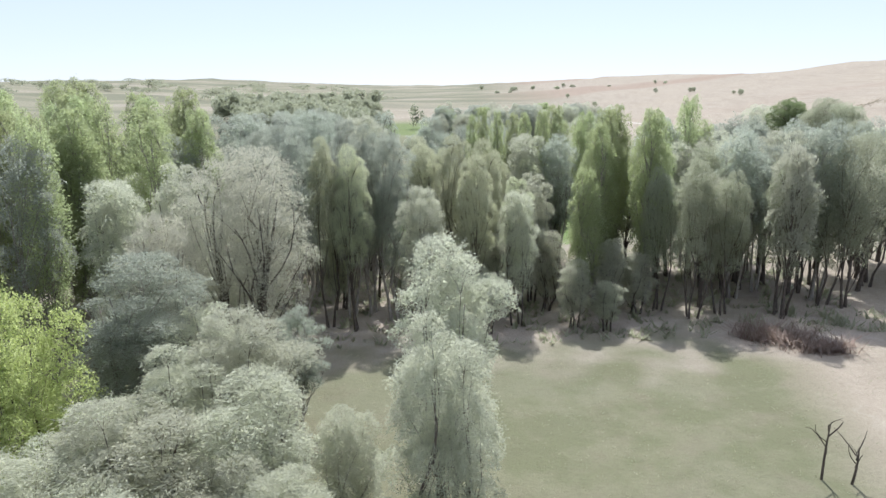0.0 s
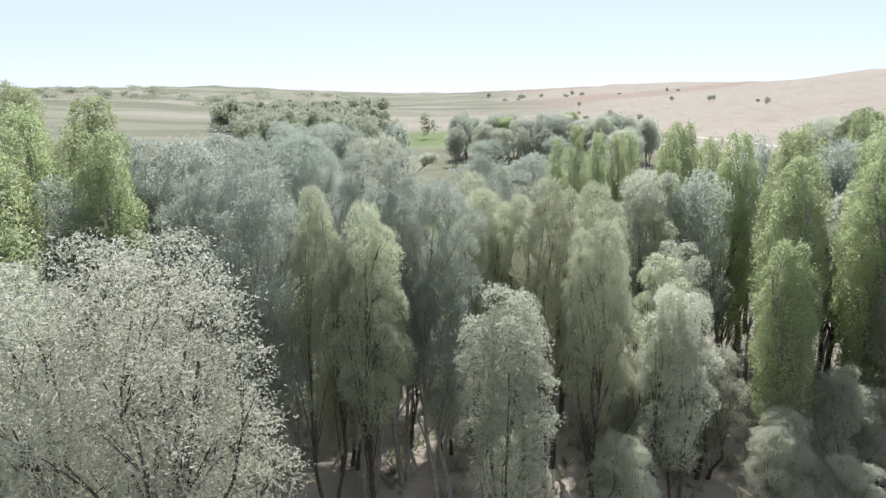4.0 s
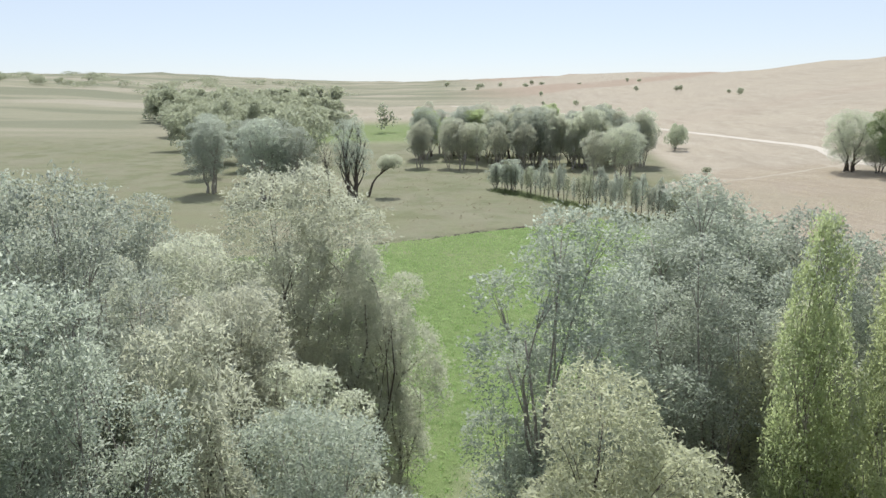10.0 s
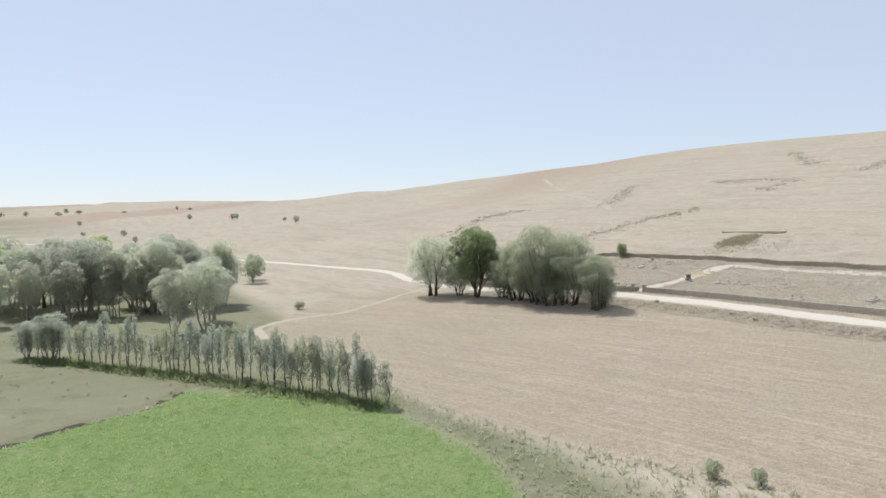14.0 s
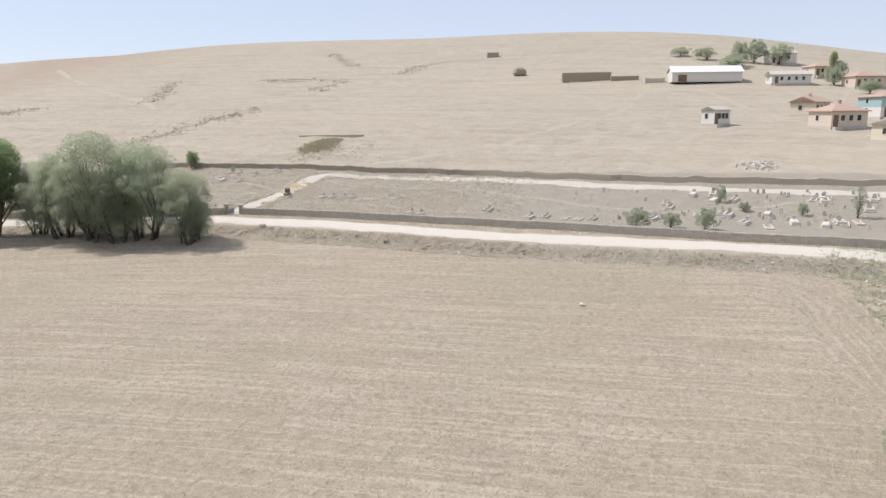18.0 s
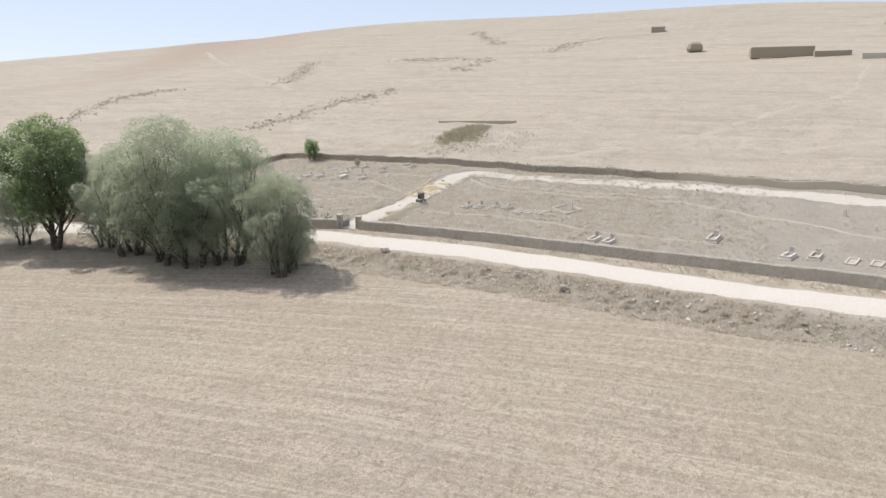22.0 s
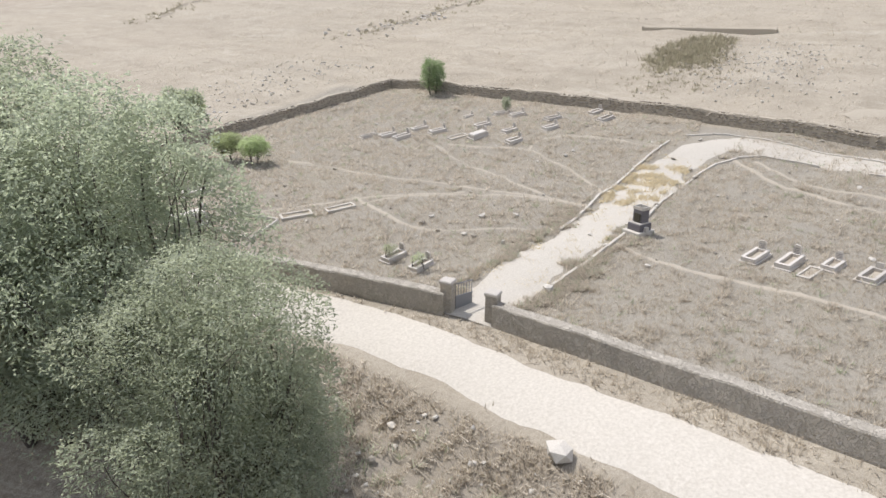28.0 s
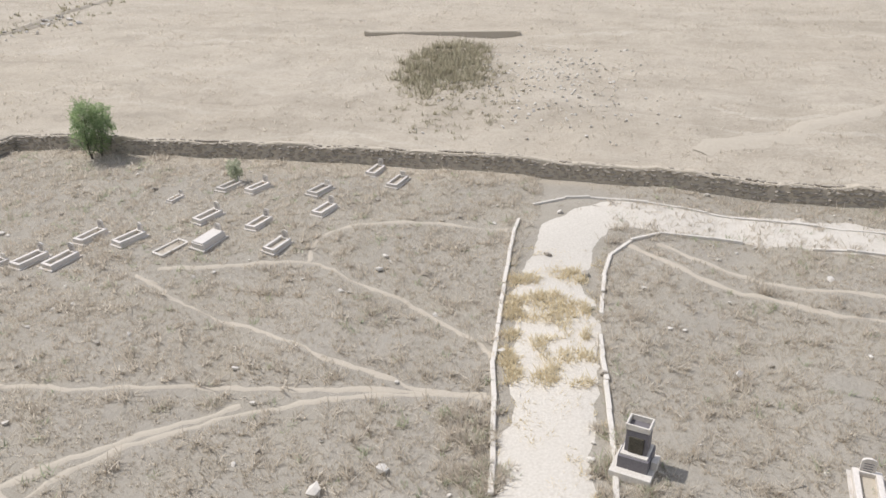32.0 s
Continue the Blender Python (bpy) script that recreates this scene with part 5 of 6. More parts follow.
lying(STONES_PALE, 95.5, 91.9, 1.0, label="large pale squared boulder beside the road")
lying(STONES, 91.74, 75.47, 0.9, label="grey boulder on the weedy bank")
lying(STONES_PALE, 103.77, 96.64, 0.55), lying(STONES_PALE, 109.18, 103.28, 0.5), lying(STONES_PALE, 110.13, 101.86, 0.42), lying(STONES, 107.13, 105.64, 0.4)
lying(STONES_PALE, 74.1, 53.9, 0.55, label="pale stone lying in the stubble field")
for _ in range(70):
    y = rg.uniform(10, 112)
    x = float(np.interp(y, [p[1] for p in ROAD_LINE], [p[0] for p in ROAD_LINE])) - rg.uniform(2.3, 6.5)
    lying(rg.choice([STONES, STONES_PALE]), x, y, rg.uniform(0.15, 0.45), "rock", "small rock on the rough bank below the road", "bank rocks", "rock")
for _ in range(90):
    x, y = rg.uniform(103, 129), rg.uniform(72, 128)
    if x < 99.8 + 0.17 * (y - 100) + 1.5:
        continue
    lying(rg.choice([STONES, STONES_PALE]), x, y, rg.uniform(0.12, 0.38), "rock", "small pale stone among dry weeds in the cemetery", "cemetery stones", "rock")


# ---- village on the slope ----
def window_unit(root, w, h, m):
    win = part("window", soft_box("window", w, 0.08, h, PLASTER_W, 0.01), root)
    win.matrix_basis = m
    g = part("pane", soft_box("pane", w - 0.16, 0.1, h - 0.16, GLASS, 0), win)
    g.location.z = 0.08
    return win


def house(x, y, turn, L, W, H, wall, roof="gable", windows=3, pitch=0.34, label="", roof_mat=None, door=True, chimney=False, upper=None, storeys=1, eave=0.4):
    """Long side along local x; its front with the windows faces local -y."""
    root = new("house")
    base = part("base", soft_box("base", L + 0.12, W + 0.12, 1.6, CONCRETE, 0.02), root)
    base.location.z = -1.35
    body = part("wall", soft_box("wall", L, W, H, wall, 0.02), root)
    body.location.z = 0.2
    top = H + 0.2
    if upper:
        u = part("upper_wall", soft_box("upper_wall", L + 0.06, W + 0.06, H * 0.5, upper, 0.02), root)
        u.location.z = 0.2 + H * 0.5
    rise = W / 2 * pitch * 2 * 0.62
    e = eave
    a, b, rid = L / 2 + e, W / 2 + e, (L / 2 - W / 2 if roof == "hip" else L / 2 + e)
    V = [(-a, -b, top), (a, -b, top), (a, b, top), (-a, b, top), (-rid, 0, top + rise), (rid, 0, top + rise)]
    V += [(p[0], p[1], p[2] + 0.16) for p in V]
    q = [(0, 1, 5, 4), (2, 3, 4, 5), (1, 2, 5), (3, 0, 4)]
    Fc = [tuple(i + 6 for i in f) for f in q] + [tuple(reversed(f)) for f in q] + [(0, 1, 7, 6), (1, 2, 8, 7), (2, 3, 9, 8), (3, 0, 6, 9)]
    part("roof", mesh_object("roof", V, Fc, roof_mat or TILE), root)
    if roof == "gable":
        for s in (-1, 1):
            gx = s * (L / 2 - 0.02)
            Vg = [(gx, -W / 2, top - 0.05), (gx, W / 2, top - 0.05), (gx, 0, top + rise * (W / 2) / b - 0.02), (gx - s * 0.2, -W / 2, top - 0.05), (gx - s * 0.2, W / 2, top - 0.05), (gx - s * 0.2, 0, top + rise * (W / 2) / b - 0.02)]
            part("gable", mesh_object("gable", Vg, [(0, 1, 2), (5, 4, 3), (0, 3, 4, 1), (1, 4, 5, 2), (2, 5, 3, 0)], wall), root)
    for st in range(storeys):
        hh = H / storeys
        for k in range(windows):
            xx = -L / 2 + L * (k + 1 + (0.35 if door and st == 0 else 0)) / (windows + 1 + (0.4 if door and st == 0 else 0))
            window_unit(root, 0.95, 1.15, pose(xx, -W / 2 - 0.02 - (0.03 if upper and st else 0), 0.2 + hh * st + hh * 0.36))
        window_unit(root, 0.9, 1.1, pose(-L / 2 - 0.02, W * 0.1, 0.2 + hh * st + hh * 0.36, 0, 0, 90))
    if door:
        d = part("door", soft_box("door", 0.95, 0.1, 2.05, WOOD, 0.01), root)
        d.location = (-L / 2 + L * 0.12, -W / 2 - 0.02, 0.15)
        st = part("step", soft_box("step", 1.4, 0.9, 0.9, CONCRETE, 0.02), root)
        st.location = (-L / 2 + L * 0.12, -W / 2 - 0.5, -0.75)
    if chimney:
        c = part("chimney", soft_box("chimney", 0.5, 0.5, 1.3, TILE, 0.02), root)
        c.location = (0.3, 0.3, top + rise - 0.5)
    root.matrix_basis = pose(x, y, gz(x, y), 0, 0, turn)
    return tagged(root, label, "house", "village houses")


house(164.7, 31.0, -50, 4.2, 3.2, 2.5, PLASTER_W, "gable", 3, label="small white plastered hut with a low gable roof", roof_mat=CONCRETE, eave=0.25)
house(161.5, 10.5, -68, 7.2, 6.2, 2.6, PLASTER_P, "hip", 3, label="pinkish plastered house with a hipped red tile roof", chimney=True)
house(147.5, 4.0, -62, 8.2, 6.4, 2.5, PLASTER, "gable", 4, pitch=0.22, label="cream house with a shallow roof and white gable end", roof_mat=CONCRETE)
house(186, 8.8, -40, 6.2, 5.4, 2.5, PLASTER, "gable", 2, label="tan house with a gabled red tile roof", chimney=True)
house(181, -5.4, -70, 10.5, 6.6, 3.9, PLASTER_W, "hip", 5, pitch=0.24, label="two-storey house with a turquoise upper floor and red roof", upper=PLASTER_T, storeys=2)
house(252, -2, -85, 11, 6, 2.4, PLASTER_W, "gable", 4, label="low white house with a grey roof beside the shed", roof_mat=CONCRETE)
house(268, -15, -70, 8, 6.5, 2.6, PLASTER, "hip", 3, label="cream house with a faded red hipped roof")
house(247, -21, -75, 9, 6.5, 2.8, PLASTER_P, "hip", 3, label="pink house with a red hipped roof among trees")
house(300, -10, -80, 9, 7, 3.2, PLASTER_W, "gable", 2, label="white house with a pale roof among bushes", roof_mat=CONCRETE)
house(226, -38, -70, 12, 8, 3.4, PLASTER, "hip", 3, label="cream house with a red roof at the village edge")
house(150, -18, -60, 8, 6, 3.2, PLASTER_W, "gable", 2, label="white house with a grey roof beside the lane", roof_mat=CONCRETE)

# long white shed
shed = new("shed")
b = part("wall", soft_box("wall", 21, 8, 2.9, PLASTER_W, 0.02), shed)
V = [(-10.9, -4.5, 2.85), (10.9, -4.5, 2.85), (10.9, 4.5, 2.85), (-10.9, 4.5, 2.85), (-10.9, 0, 4.9), (10.9, 0, 4.9)]
V += [(p[0], p[1], p[2] + 0.14) for p in V]
q = [(0, 1, 5, 4), (2, 3, 4, 5)]
part("roof", mesh_object("roof", V, [tuple(i + 6 for i in f) for f in q] + [tuple(reversed(f)) for f in q] + [(0, 1, 7, 6), (2, 3, 9, 8), (1, 5, 11, 7), (5, 2, 8, 11), (3, 4, 10, 9), (4, 0, 6, 10)], SHEET), shed)
for s in (-1, 1):
    part("gable", mesh_object("gable", [(s * 10.4, -4, 2.85), (s * 10.4, 4, 2.85), (s * 10.4, 0, 4.8)], [(0, 1, 2)], PLASTER_W), shed)
o = part("door", soft_box("door", 2.6, 0.1, 2.1, WOOD, 0.01), shed)
o.location = (-7.4, -4.01, 0.1)
shed.matrix_basis = pose(258.5, 21, gz(258.5, 21) - 0.2, 0, 0, -84)
tagged(shed, "long low shed with a white sheet roof and grey walls", "shed")


def ruin(x, y, turn, L, W, H, label, mat=None):
    root = new("ruined_wall")
    rnd = random.Random(int(x))
    for k, (sx, sy, lx, ly) in enumerate(((0, -1, L, 0.5), (0, 1, L, 0.5), (-1, 0, 0.5, W), (1, 0, 0.5, W))):
        o = part("wall_piece", soft_box("wall_piece", lx, ly, H * rnd.uniform(0.75, 1.0) + 0.5, mat or MUD, 0.08, 0.12, k + int(y)), root)
        o.location = (sx * (L / 2 - 0.26), sy * (W / 2 - 0.26), -0.5)
    root.matrix_basis = pose(x, y, gz(x, y), 0, 0, turn)
    return tagged(root, label, "ruin", "hillside ruins")


ruin(268, 57.5, -84, 16, 5, 2.6, "long roofless mud-brick ruin with crumbling walls")
ruin(266, 45, -84, 9, 3, 1.2, "low crumbling mud-brick enclosure wall")
ruin(342, 100, -80, 5, 4, 2.3, "small dark roofless stone hut on the hill", STONE)
ruin(259.5, 36, -84, 6, 3, 1.6, "small broken grey wall beside the shed", CONCRETE)
ruin(159.8, 107.5, -82, 13.5, 1.0, 0.4, "low dark stone terrace wall on the slope", WALL_EARTH)
hay = soft_box("haystack", 5.2, 3.6, 3.0, MUD, 0.8, 0.2, 5, 0.72)
hay.matrix_basis = pose(283, 81.5, gz(283, 81.5) - 0.1, 0, 0, -80)
tagged(hay, "weathered brown haystack with rounded top", "haystack")
for x, y in ((150, -22), (142, -14), (158, -30)):
    pole = new("utility_pole")
    part("post", soft_box("post", 0.22, 0.22, 7.5, CONCRETE, 0.03, 0, 1, 0.7), pole).location.z = -0.3
    part("crossarm", soft_box("crossarm", 1.5, 0.12, 0.14, WOOD, 0.01), pole).location.z = 6.7
    pole.matrix_basis = pose(x, y, gz(x, y), 0, 0, 20)
    tagged(pole, "grey concrete utility pole with a crossarm", "utility pole", "village poles")


# ---- trees and bushes of the open land ----
mid_willow = stock("open land trees", "willow", 3, 11, 5.0, 80, "grey-green willow with bare pale trunk and rounded crown", clumps=16, leaves=14000, leaf=(0.2, 0.07), droop=0.15, crown_from=0.2, bark=BARK_PALE, trunk_r=0.12, sides=5, stems=2)
mid_silver = stock("open land trees", "silver", 3, 12, 5.0, 85, "silvery grey willow with a broad soft crown", clumps=18, leaves=15000, leaf=(0.2, 0.07), droop=0.2, crown_from=0.14, bark=BARK_PALE, trunk_r=0.2, stems=3, sides=5)
mid_poplar = stock("open land trees", "poplar", 2, 11, 4.0, 90, "green poplar with a dense upright crown", clumps=14, leaves=11000, leaf=(0.2, 0.1), crown_from=0.18, trunk_r=0.18, sides=5)
row_tree = stock("young tree row", "silver", 3, 5, 1.3, 95, "slim young tree with thin trunk in a planted row", clumps=10, leaves=1900, leaf=(0.14, 0.055), shape="poplar", crown_from=0.26, trunk_r=0.05, sides=4, name="young_tree")
row_green = stock("young tree row", "dark", 2, 5, 1.3, 98, "slim young green poplar with thin trunk in a planted row", clumps=10, leaves=1900, leaf=(0.14, 0.055), shape="poplar", crown_from=0.24, trunk_r=0.05, sides=4, name="young_tree")
big_willow = stock("roadside trees", "dark", 3, 11.5, 7.0, 100, "large dark green willow with many leaning stems beside the road", clumps=40, leaves=76000, leaf=(0.125, 0.044), oval=True, stems=6, shape="bush", trunk_r=0.3, droop=0.3)
grey_willow = stock("roadside trees", "willow", 1, 10.5, 7.0, 105, "grey-green willow with a broad hanging crown beside the road", clumps=30, leaves=46000, leaf=(0.15, 0.05), stems=4, crown_from=0.08, trunk_r=0.24, droop=0.4)
big_poplar = stock("roadside trees", "green", 1, 12.2, 7.4, 108, "tall bright green poplar with dense crown beside the road", clumps=26, leaves=46000, leaf=(0.15, 0.10), stems=2, crown_from=0.14, trunk_r=0.26)
shrub = stock("scattered shrubs", "dark", 3, 2.4, 2.6, 110, "small rounded dark green shrub on dry ground", clumps=9, leaves=2200, leaf=(0.16, 0.08), shape="bush", stems=1, trunk_r=0.05, sides=4, category="shrub", name="shrub")
green_shrub = stock("scattered shrubs", "poplar", 2, 2.4, 2.4, 115, "small bright green bush inside the cemetery", clumps=16, leaves=11000, leaf=(0.085, 0.045), crown_from=0.22, stems=2, fuzz=0.35, trunk_r=0.06, category="shrub", name="shrub")

# roadside clump
for x, y, top, w in [(88.5, 97.5, 14.6, 6.5), (89.7, 103.57, 17.7, 9.2), (89.02, 109.15, 18.8, 10.6), (89.62, 114.63, 16.4, 8.0), (88.44, 106.26, 14.0, 7.0), (91.41, 111.42, 14.0, 7.0)]:
    big_willow.put(x, y, top, w)
big_willow.put(89.8, 97.4, height=4.8, width=3.8)
big_willow.put(91.12, 119.16, height=9.4, width=6)
big_poplar.put(89.07, 123.78, 18.6, 9.6)
grey_willow.put(87.33, 133.27, 17.2, 11.0), grey_willow.put(89.49, 128.5, 12.5, 6.0)

# lone trees on the meadow
lone = make_tree("silver", 120, 12.8, 7.0, crown_from=0.2, clumps=16, leaves=15000, leaf=(0.2, 0.07), trunk_r=0.5, stems=2, bare_top=2.4, label="tall old tree with a thick dark trunk and bare broken top", name="tree")
lone.location = (-3.2, 120.6, gz(-3.2, 120.6) - 0.1)
leaner = make_tree("willow", 121, 6.6, 4.2, crown_from=0.62, clumps=14, leaves=7000, leaf=(0.24, 0.07), trunk_r=0.2, lean=(4.4, 0.6), label="leaning willow with a slanting dark trunk and round crown", name="tree")
leaner.location = (-1.0, 121.4, gz(-1, 121.4) - 0.1)
bare = make_tree("dry", 122, 8.8, 3.4, crown_from=0.4, clumps=12, leaves=500, leaf=(0.28, 0.1), trunk_r=0.15, label="nearly bare slender tree with thin brown branches", name="tree")
bare.location = (-7.1, 121.6, gz(-7.1, 121.6) - 0.1)
for x, y, h, w in [(-16.4, 121.5, 12.8, 10), (-11.8, 121, 11.5, 7.6), (-26, 128, 12.5, 9), (-16, 139, 12, 6.5), (-21, 143, 12, 6), (-30, 150, 12.5, 7), (-35, 168, 12, 7), (-26, 160, 11, 6)]:
    mid_silver.put(x, y, height=h, width=w)

# dense stand behind the meadow
rm = random.Random(31)
for k in range(64):
    f = rm.random()
    x, y = 10 + 48 * f, 160 - 12 * f + rm.random() ** 1.3 * 34
    s = rm.choice((mid_willow, mid_silver, mid_silver, mid_poplar if y > 168 else mid_willow))
    s.put(x, y, height=rm.uniform(10, 13.6), width=rm.uniform(4.8, 8.4))
for k in range(9):
    mid_willow.put(10.5 + 5.2 * k + rm.uniform(-1, 1), 160.5 - 1.2 * k + rm.uniform(-1, 1), height=rm.uniform(9, 11), width=rm.uniform(4.4, 5.6))
mid_willow.put(43.2, 131.5, height=10.6, width=8.2), mid_willow.put(38.4, 131, height=9.4, width=5.4), mid_silver.put(47.5, 139, height=10.5, width=6)

# planted row of young trees
for k in range(46):
    f = k / 45
    x = 20.3 + 17.9 * f + 2.2 * math.sin(f * 3.14) + rm.uniform(-0.25, 0.25)
    y = 125.6 - 43.2 * f + rm.uniform(-0.25, 0.25)
    (row_green if rm.random() < 0.35 + 0.4 * (f > 0.75) else row_tree).put(x, y, height=rm.uniform(3.8, 6.2), width=rm.uniform(0.9, 1.5))
    if rm.random() < 0.15:
        row_tree.put(x + 1.6 + rm.uniform(-0.3, 0.3), y + 0.5, height=rm.uniform(3.4, 5.2), width=rm.uniform(1.2, 1.9))
ROW_LINE = [(20.3, 125.6), (25.8, 115), (30.6, 104), (34.4, 93), (38.2, 82.4)]
mid_silver.put(22.2, 124, height=5.6, width=4.4), mid_silver.put(20.2, 127, height=4.6, width=3.6)
mid_silver.put(37.4, 84.2, height=4.4, width=2.2)

# single bushes
for x, y, h, w in [(77.6, 186.0, 7.2, 6.2), (80.5, 192.0, 6.4, 5.4), (62.7, 139.4, 1.5, 2.2), (113.33, 134.09, 4.0, 4.6), (52.0, 39.0, 1.8, 2.2), (54.5, 36.5, 1.4, 2.0), (42.5, 55.0, 1.3, 1.4), (43.4, 52.6, 1.2, 1.1),
                   (96.08, 48.67, 2.5, 3.2), (96.01, 41.72, 2.6, 2.4), (96.46, 45.07, 2.0, 2.2), (110.0, 38.1, 2.4, 1.5), (105.72, 36.13, 1.2, 1.6), (104.1, 30.23, 1.6, 1.4), (128.5, 113.4, 1.3, 1.0)]:
    shrub.put(x, y, height=h, width=w)
wall_bush = stock("scattered shrubs", "green", 1, 3.0, 2.8, 118, "dense dark green bush leaning on the stone wall", clumps=14, leaves=12000, leaf=(0.09, 0.045), shape="bush", fuzz=0.45, stems=2, trunk_r=0.07, category="shrub", name="shrub")
wall_bush.put(130.9, 122.4, height=3.2, width=2.8)
green_shrub.put(109.88, 124.33, height=2.1, width=2.2), green_shrub.put(110.43, 122.27, height=2.0, width=2.4), green_shrub.put(113.97, 134.89, height=3.3, width=3.6)
grave_plant = stock("grave plants", "yellow", 2, 0.6, 0.7, 119, "small yellowish dry plant growing in a grave frame", clumps=7, leaves=900, leaf=(0.07, 0.02), shape="bush", stems=2, trunk_r=0.02, sides=4, fuzz=0.5, category="plant", name="plant")
for x, y in ((103.25, 104.28), (103.07, 102.52)):
    grave_plant.put(x - 0.3, y, height=0.62, width=0.75).location.z += 0.28
pine = make_tree("dark", 140, 3.6, 1.6, crown_from=0.08, clumps=14, leaves=3000, leaf=(0.12, 0.03), shape="poplar", trunk_r=0.08, droop=0.5, label="small dark conifer among the graves", name="tree")
pine.location = (103.47, 24.72, gz(103.47, 24.72))
for k in range(14):
    y = rm.uniform(220, 1000)
    x = rm.uniform(0.12, 0.42) * y + 40
    shrub.put(x, y, height=rm.uniform(1.2, 3.2) * (1 + y / 900), width=rm.uniform(1.6, 4.0) * (1 + y / 900))
for k in range(10):
    shrub.put(120 + 14 * k + rm.uniform(-6, 6), 1000 + rm.uniform(-90, 90), height=rm.uniform(5, 8), width=rm.uniform(6, 12))

# village trees
for x, y, h, w in [(226, -21, 12.5, 3.2), (224, -22.8, 11, 3.0), (227, -25, 13, 3.4), (225, -27, 12, 3.4), (223, -29, 10.5, 3.0), (229, -23, 11.5, 3.2), (228, -28, 12, 3.2), (262, -17, 9, 3)]:
    mid_poplar.put(x, y, height=h, width=w)
for x, y, h, w in [(300, -2, 9, 8), (303, 3, 8, 7), (296, -9, 8, 9), (292, 6, 5, 10), (286, 8, 4.5, 9), (250, -14, 6, 6), (262, -19, 6, 6), (230, -17, 4, 6), (216, -30, 5, 8), (208, -27, 5, 8), (236, -44, 8, 9), (228, -48, 7, 9), (218, -46, 6, 8), (310, 14, 5, 9), (322, 22, 4, 9), (236, -30, 5, 6)]:
    shrub.put(x, y, height=h, width=w, label="dense dark green village tree")


# far woods and hedges: many small clumps in one sheet of foliage
def far_wood(name, spots, leaves, leaf, kind, label, seed):
    rs = np.random.RandomState(seed)
    lobes = []
    for x, y, r, h in spots:
        z = gz(x, y)
        for k in range(5):
            f = (0.3, 0.42, 0.55, 0.66, 0.76)[k]
            lobes.append((Vector((x + rs.normal() * r * 0.3, y + rs.normal() * r * 0.3, z + h * f)), r * rs.uniform(0.34, 0.5), h * rs.uniform(0.17, 0.25)))
    o = crown_mesh(name, lobes, leaves, leaf[0], leaf[1], LEAF[kind], rs)
    return tagged(o, label, "woods", kind="stuff")


spots = [(rm.uniform(-75, -12), rm.uniform(150, 330), rm.uniform(5, 8), rm.uniform(10, 14)) for _ in range(105)]
spots = [s for s in spots if s[0] > -0.29 * (s[1] - 17) + 3 and not (s[0] > -28 and 200 < s[1] < 300 and rm.random() < 0.7)]
far_wood("far_woods", spots, 130000, (0.62, 0.4), "dark", "far belt of grey-green willows along the valley", 41)
spots = [(rm.uniform(-140, -20), rm.uniform(300, 430), rm.uniform(6, 10), rm.uniform(11, 16)) for _ in range(90)]
spots = [s for s in spots if s[0] > -0.29 * (s[1] - 17)]
far_wood("far_poplars", spots, 60000, (1.2, 0.8), "dark", "far belt of green poplars in the valley", 42)
spots = [(-10 + rm.uniform(-22, 22), 262 + rm.uniform(-10, 10), rm.uniform(4, 7), rm.uniform(7, 12)) for _ in range(9)] + [(rm.uniform(-500, 0), rm.uniform(600, 1200), rm.uniform(10, 22), rm.uniform(5, 9)) for _ in range(60)] + [(-358, 1000, 18, 14)]
far_wood("far_hedges", spots, 26000, (1.3, 0.9), "dark", "scattered far trees and hedges on the plain", 43)


# ---- grass, weeds and litter ----
def tufts(name, xy, size, material, label, category, seed, blades=5, lean=0.5, width=0.12):
    """Tufts of thin bent blades at the given places."""
    rs = np.random.RandomState(seed)
    x, y = np.repeat(xy[:, 0], blades), np.repeat(xy[:, 1], blades)
    n = len(x)
    z = ground_full(x, y)[0]
    h = np.repeat(size * rs.uniform(0.5, 1.4, len(xy)), blades) * rs.uniform(0.6, 1.2, n)
    a, l = rs.uniform(0, 6.28, n), rs.uniform(0.3, lean * 2.2, n) * h
    bx, by = x + rs.normal(size=n) * h * 0.35, y + rs.normal(size=n) * h * 0.35
    w = h * width + 0.012
    p0 = np.stack([bx - np.sin(a) * w, by + np.cos(a) * w, z - 0.03], 1)
    p1 = np.stack([bx + np.sin(a) * w, by - np.cos(a) * w, z - 0.03], 1)
    p2 = np.stack([bx + np.cos(a) * l, by + np.sin(a) * l, z + h], 1)
    V = np.stack([p0, p1, p2], 1).reshape(-1, 3)
    o = facet_object(name, V, 3, material)
    return tagged(o, label, category, kind="stuff")


def scatter(n, x0, x1, y0, y1, keep, seed):
    rs = np.random.RandomState(seed)
    p = np.stack([rs.uniform(x0, x1, n), rs.uniform(y0, y1, n)], 1)
    return p[keep(p[:, 0], p[:, 1], rs)]


def in_green(x, y, rs):
    dd = y - np.interp(x, [p[0] for p in DITCH], [p[1] for p in DITCH])
    return (side(x, y, GREEN_EDGE) < -0.3) & (dd < -0.4) & (y > 36)


def off_paths(x, y, clear=0.24):
    q = np.concatenate([np.array([(p.x, p.y) for p in resample(line, 0.4)]) for line, w in PATHS])
    keep = np.ones(len(x), bool)
    for a in range(0, len(q), 50):
        keep &= (np.hypot(x[:, None] - q[None, a:a + 50, 0], y[:, None] - q[None, a:a + 50, 1]) > clear).all(1)
    return keep


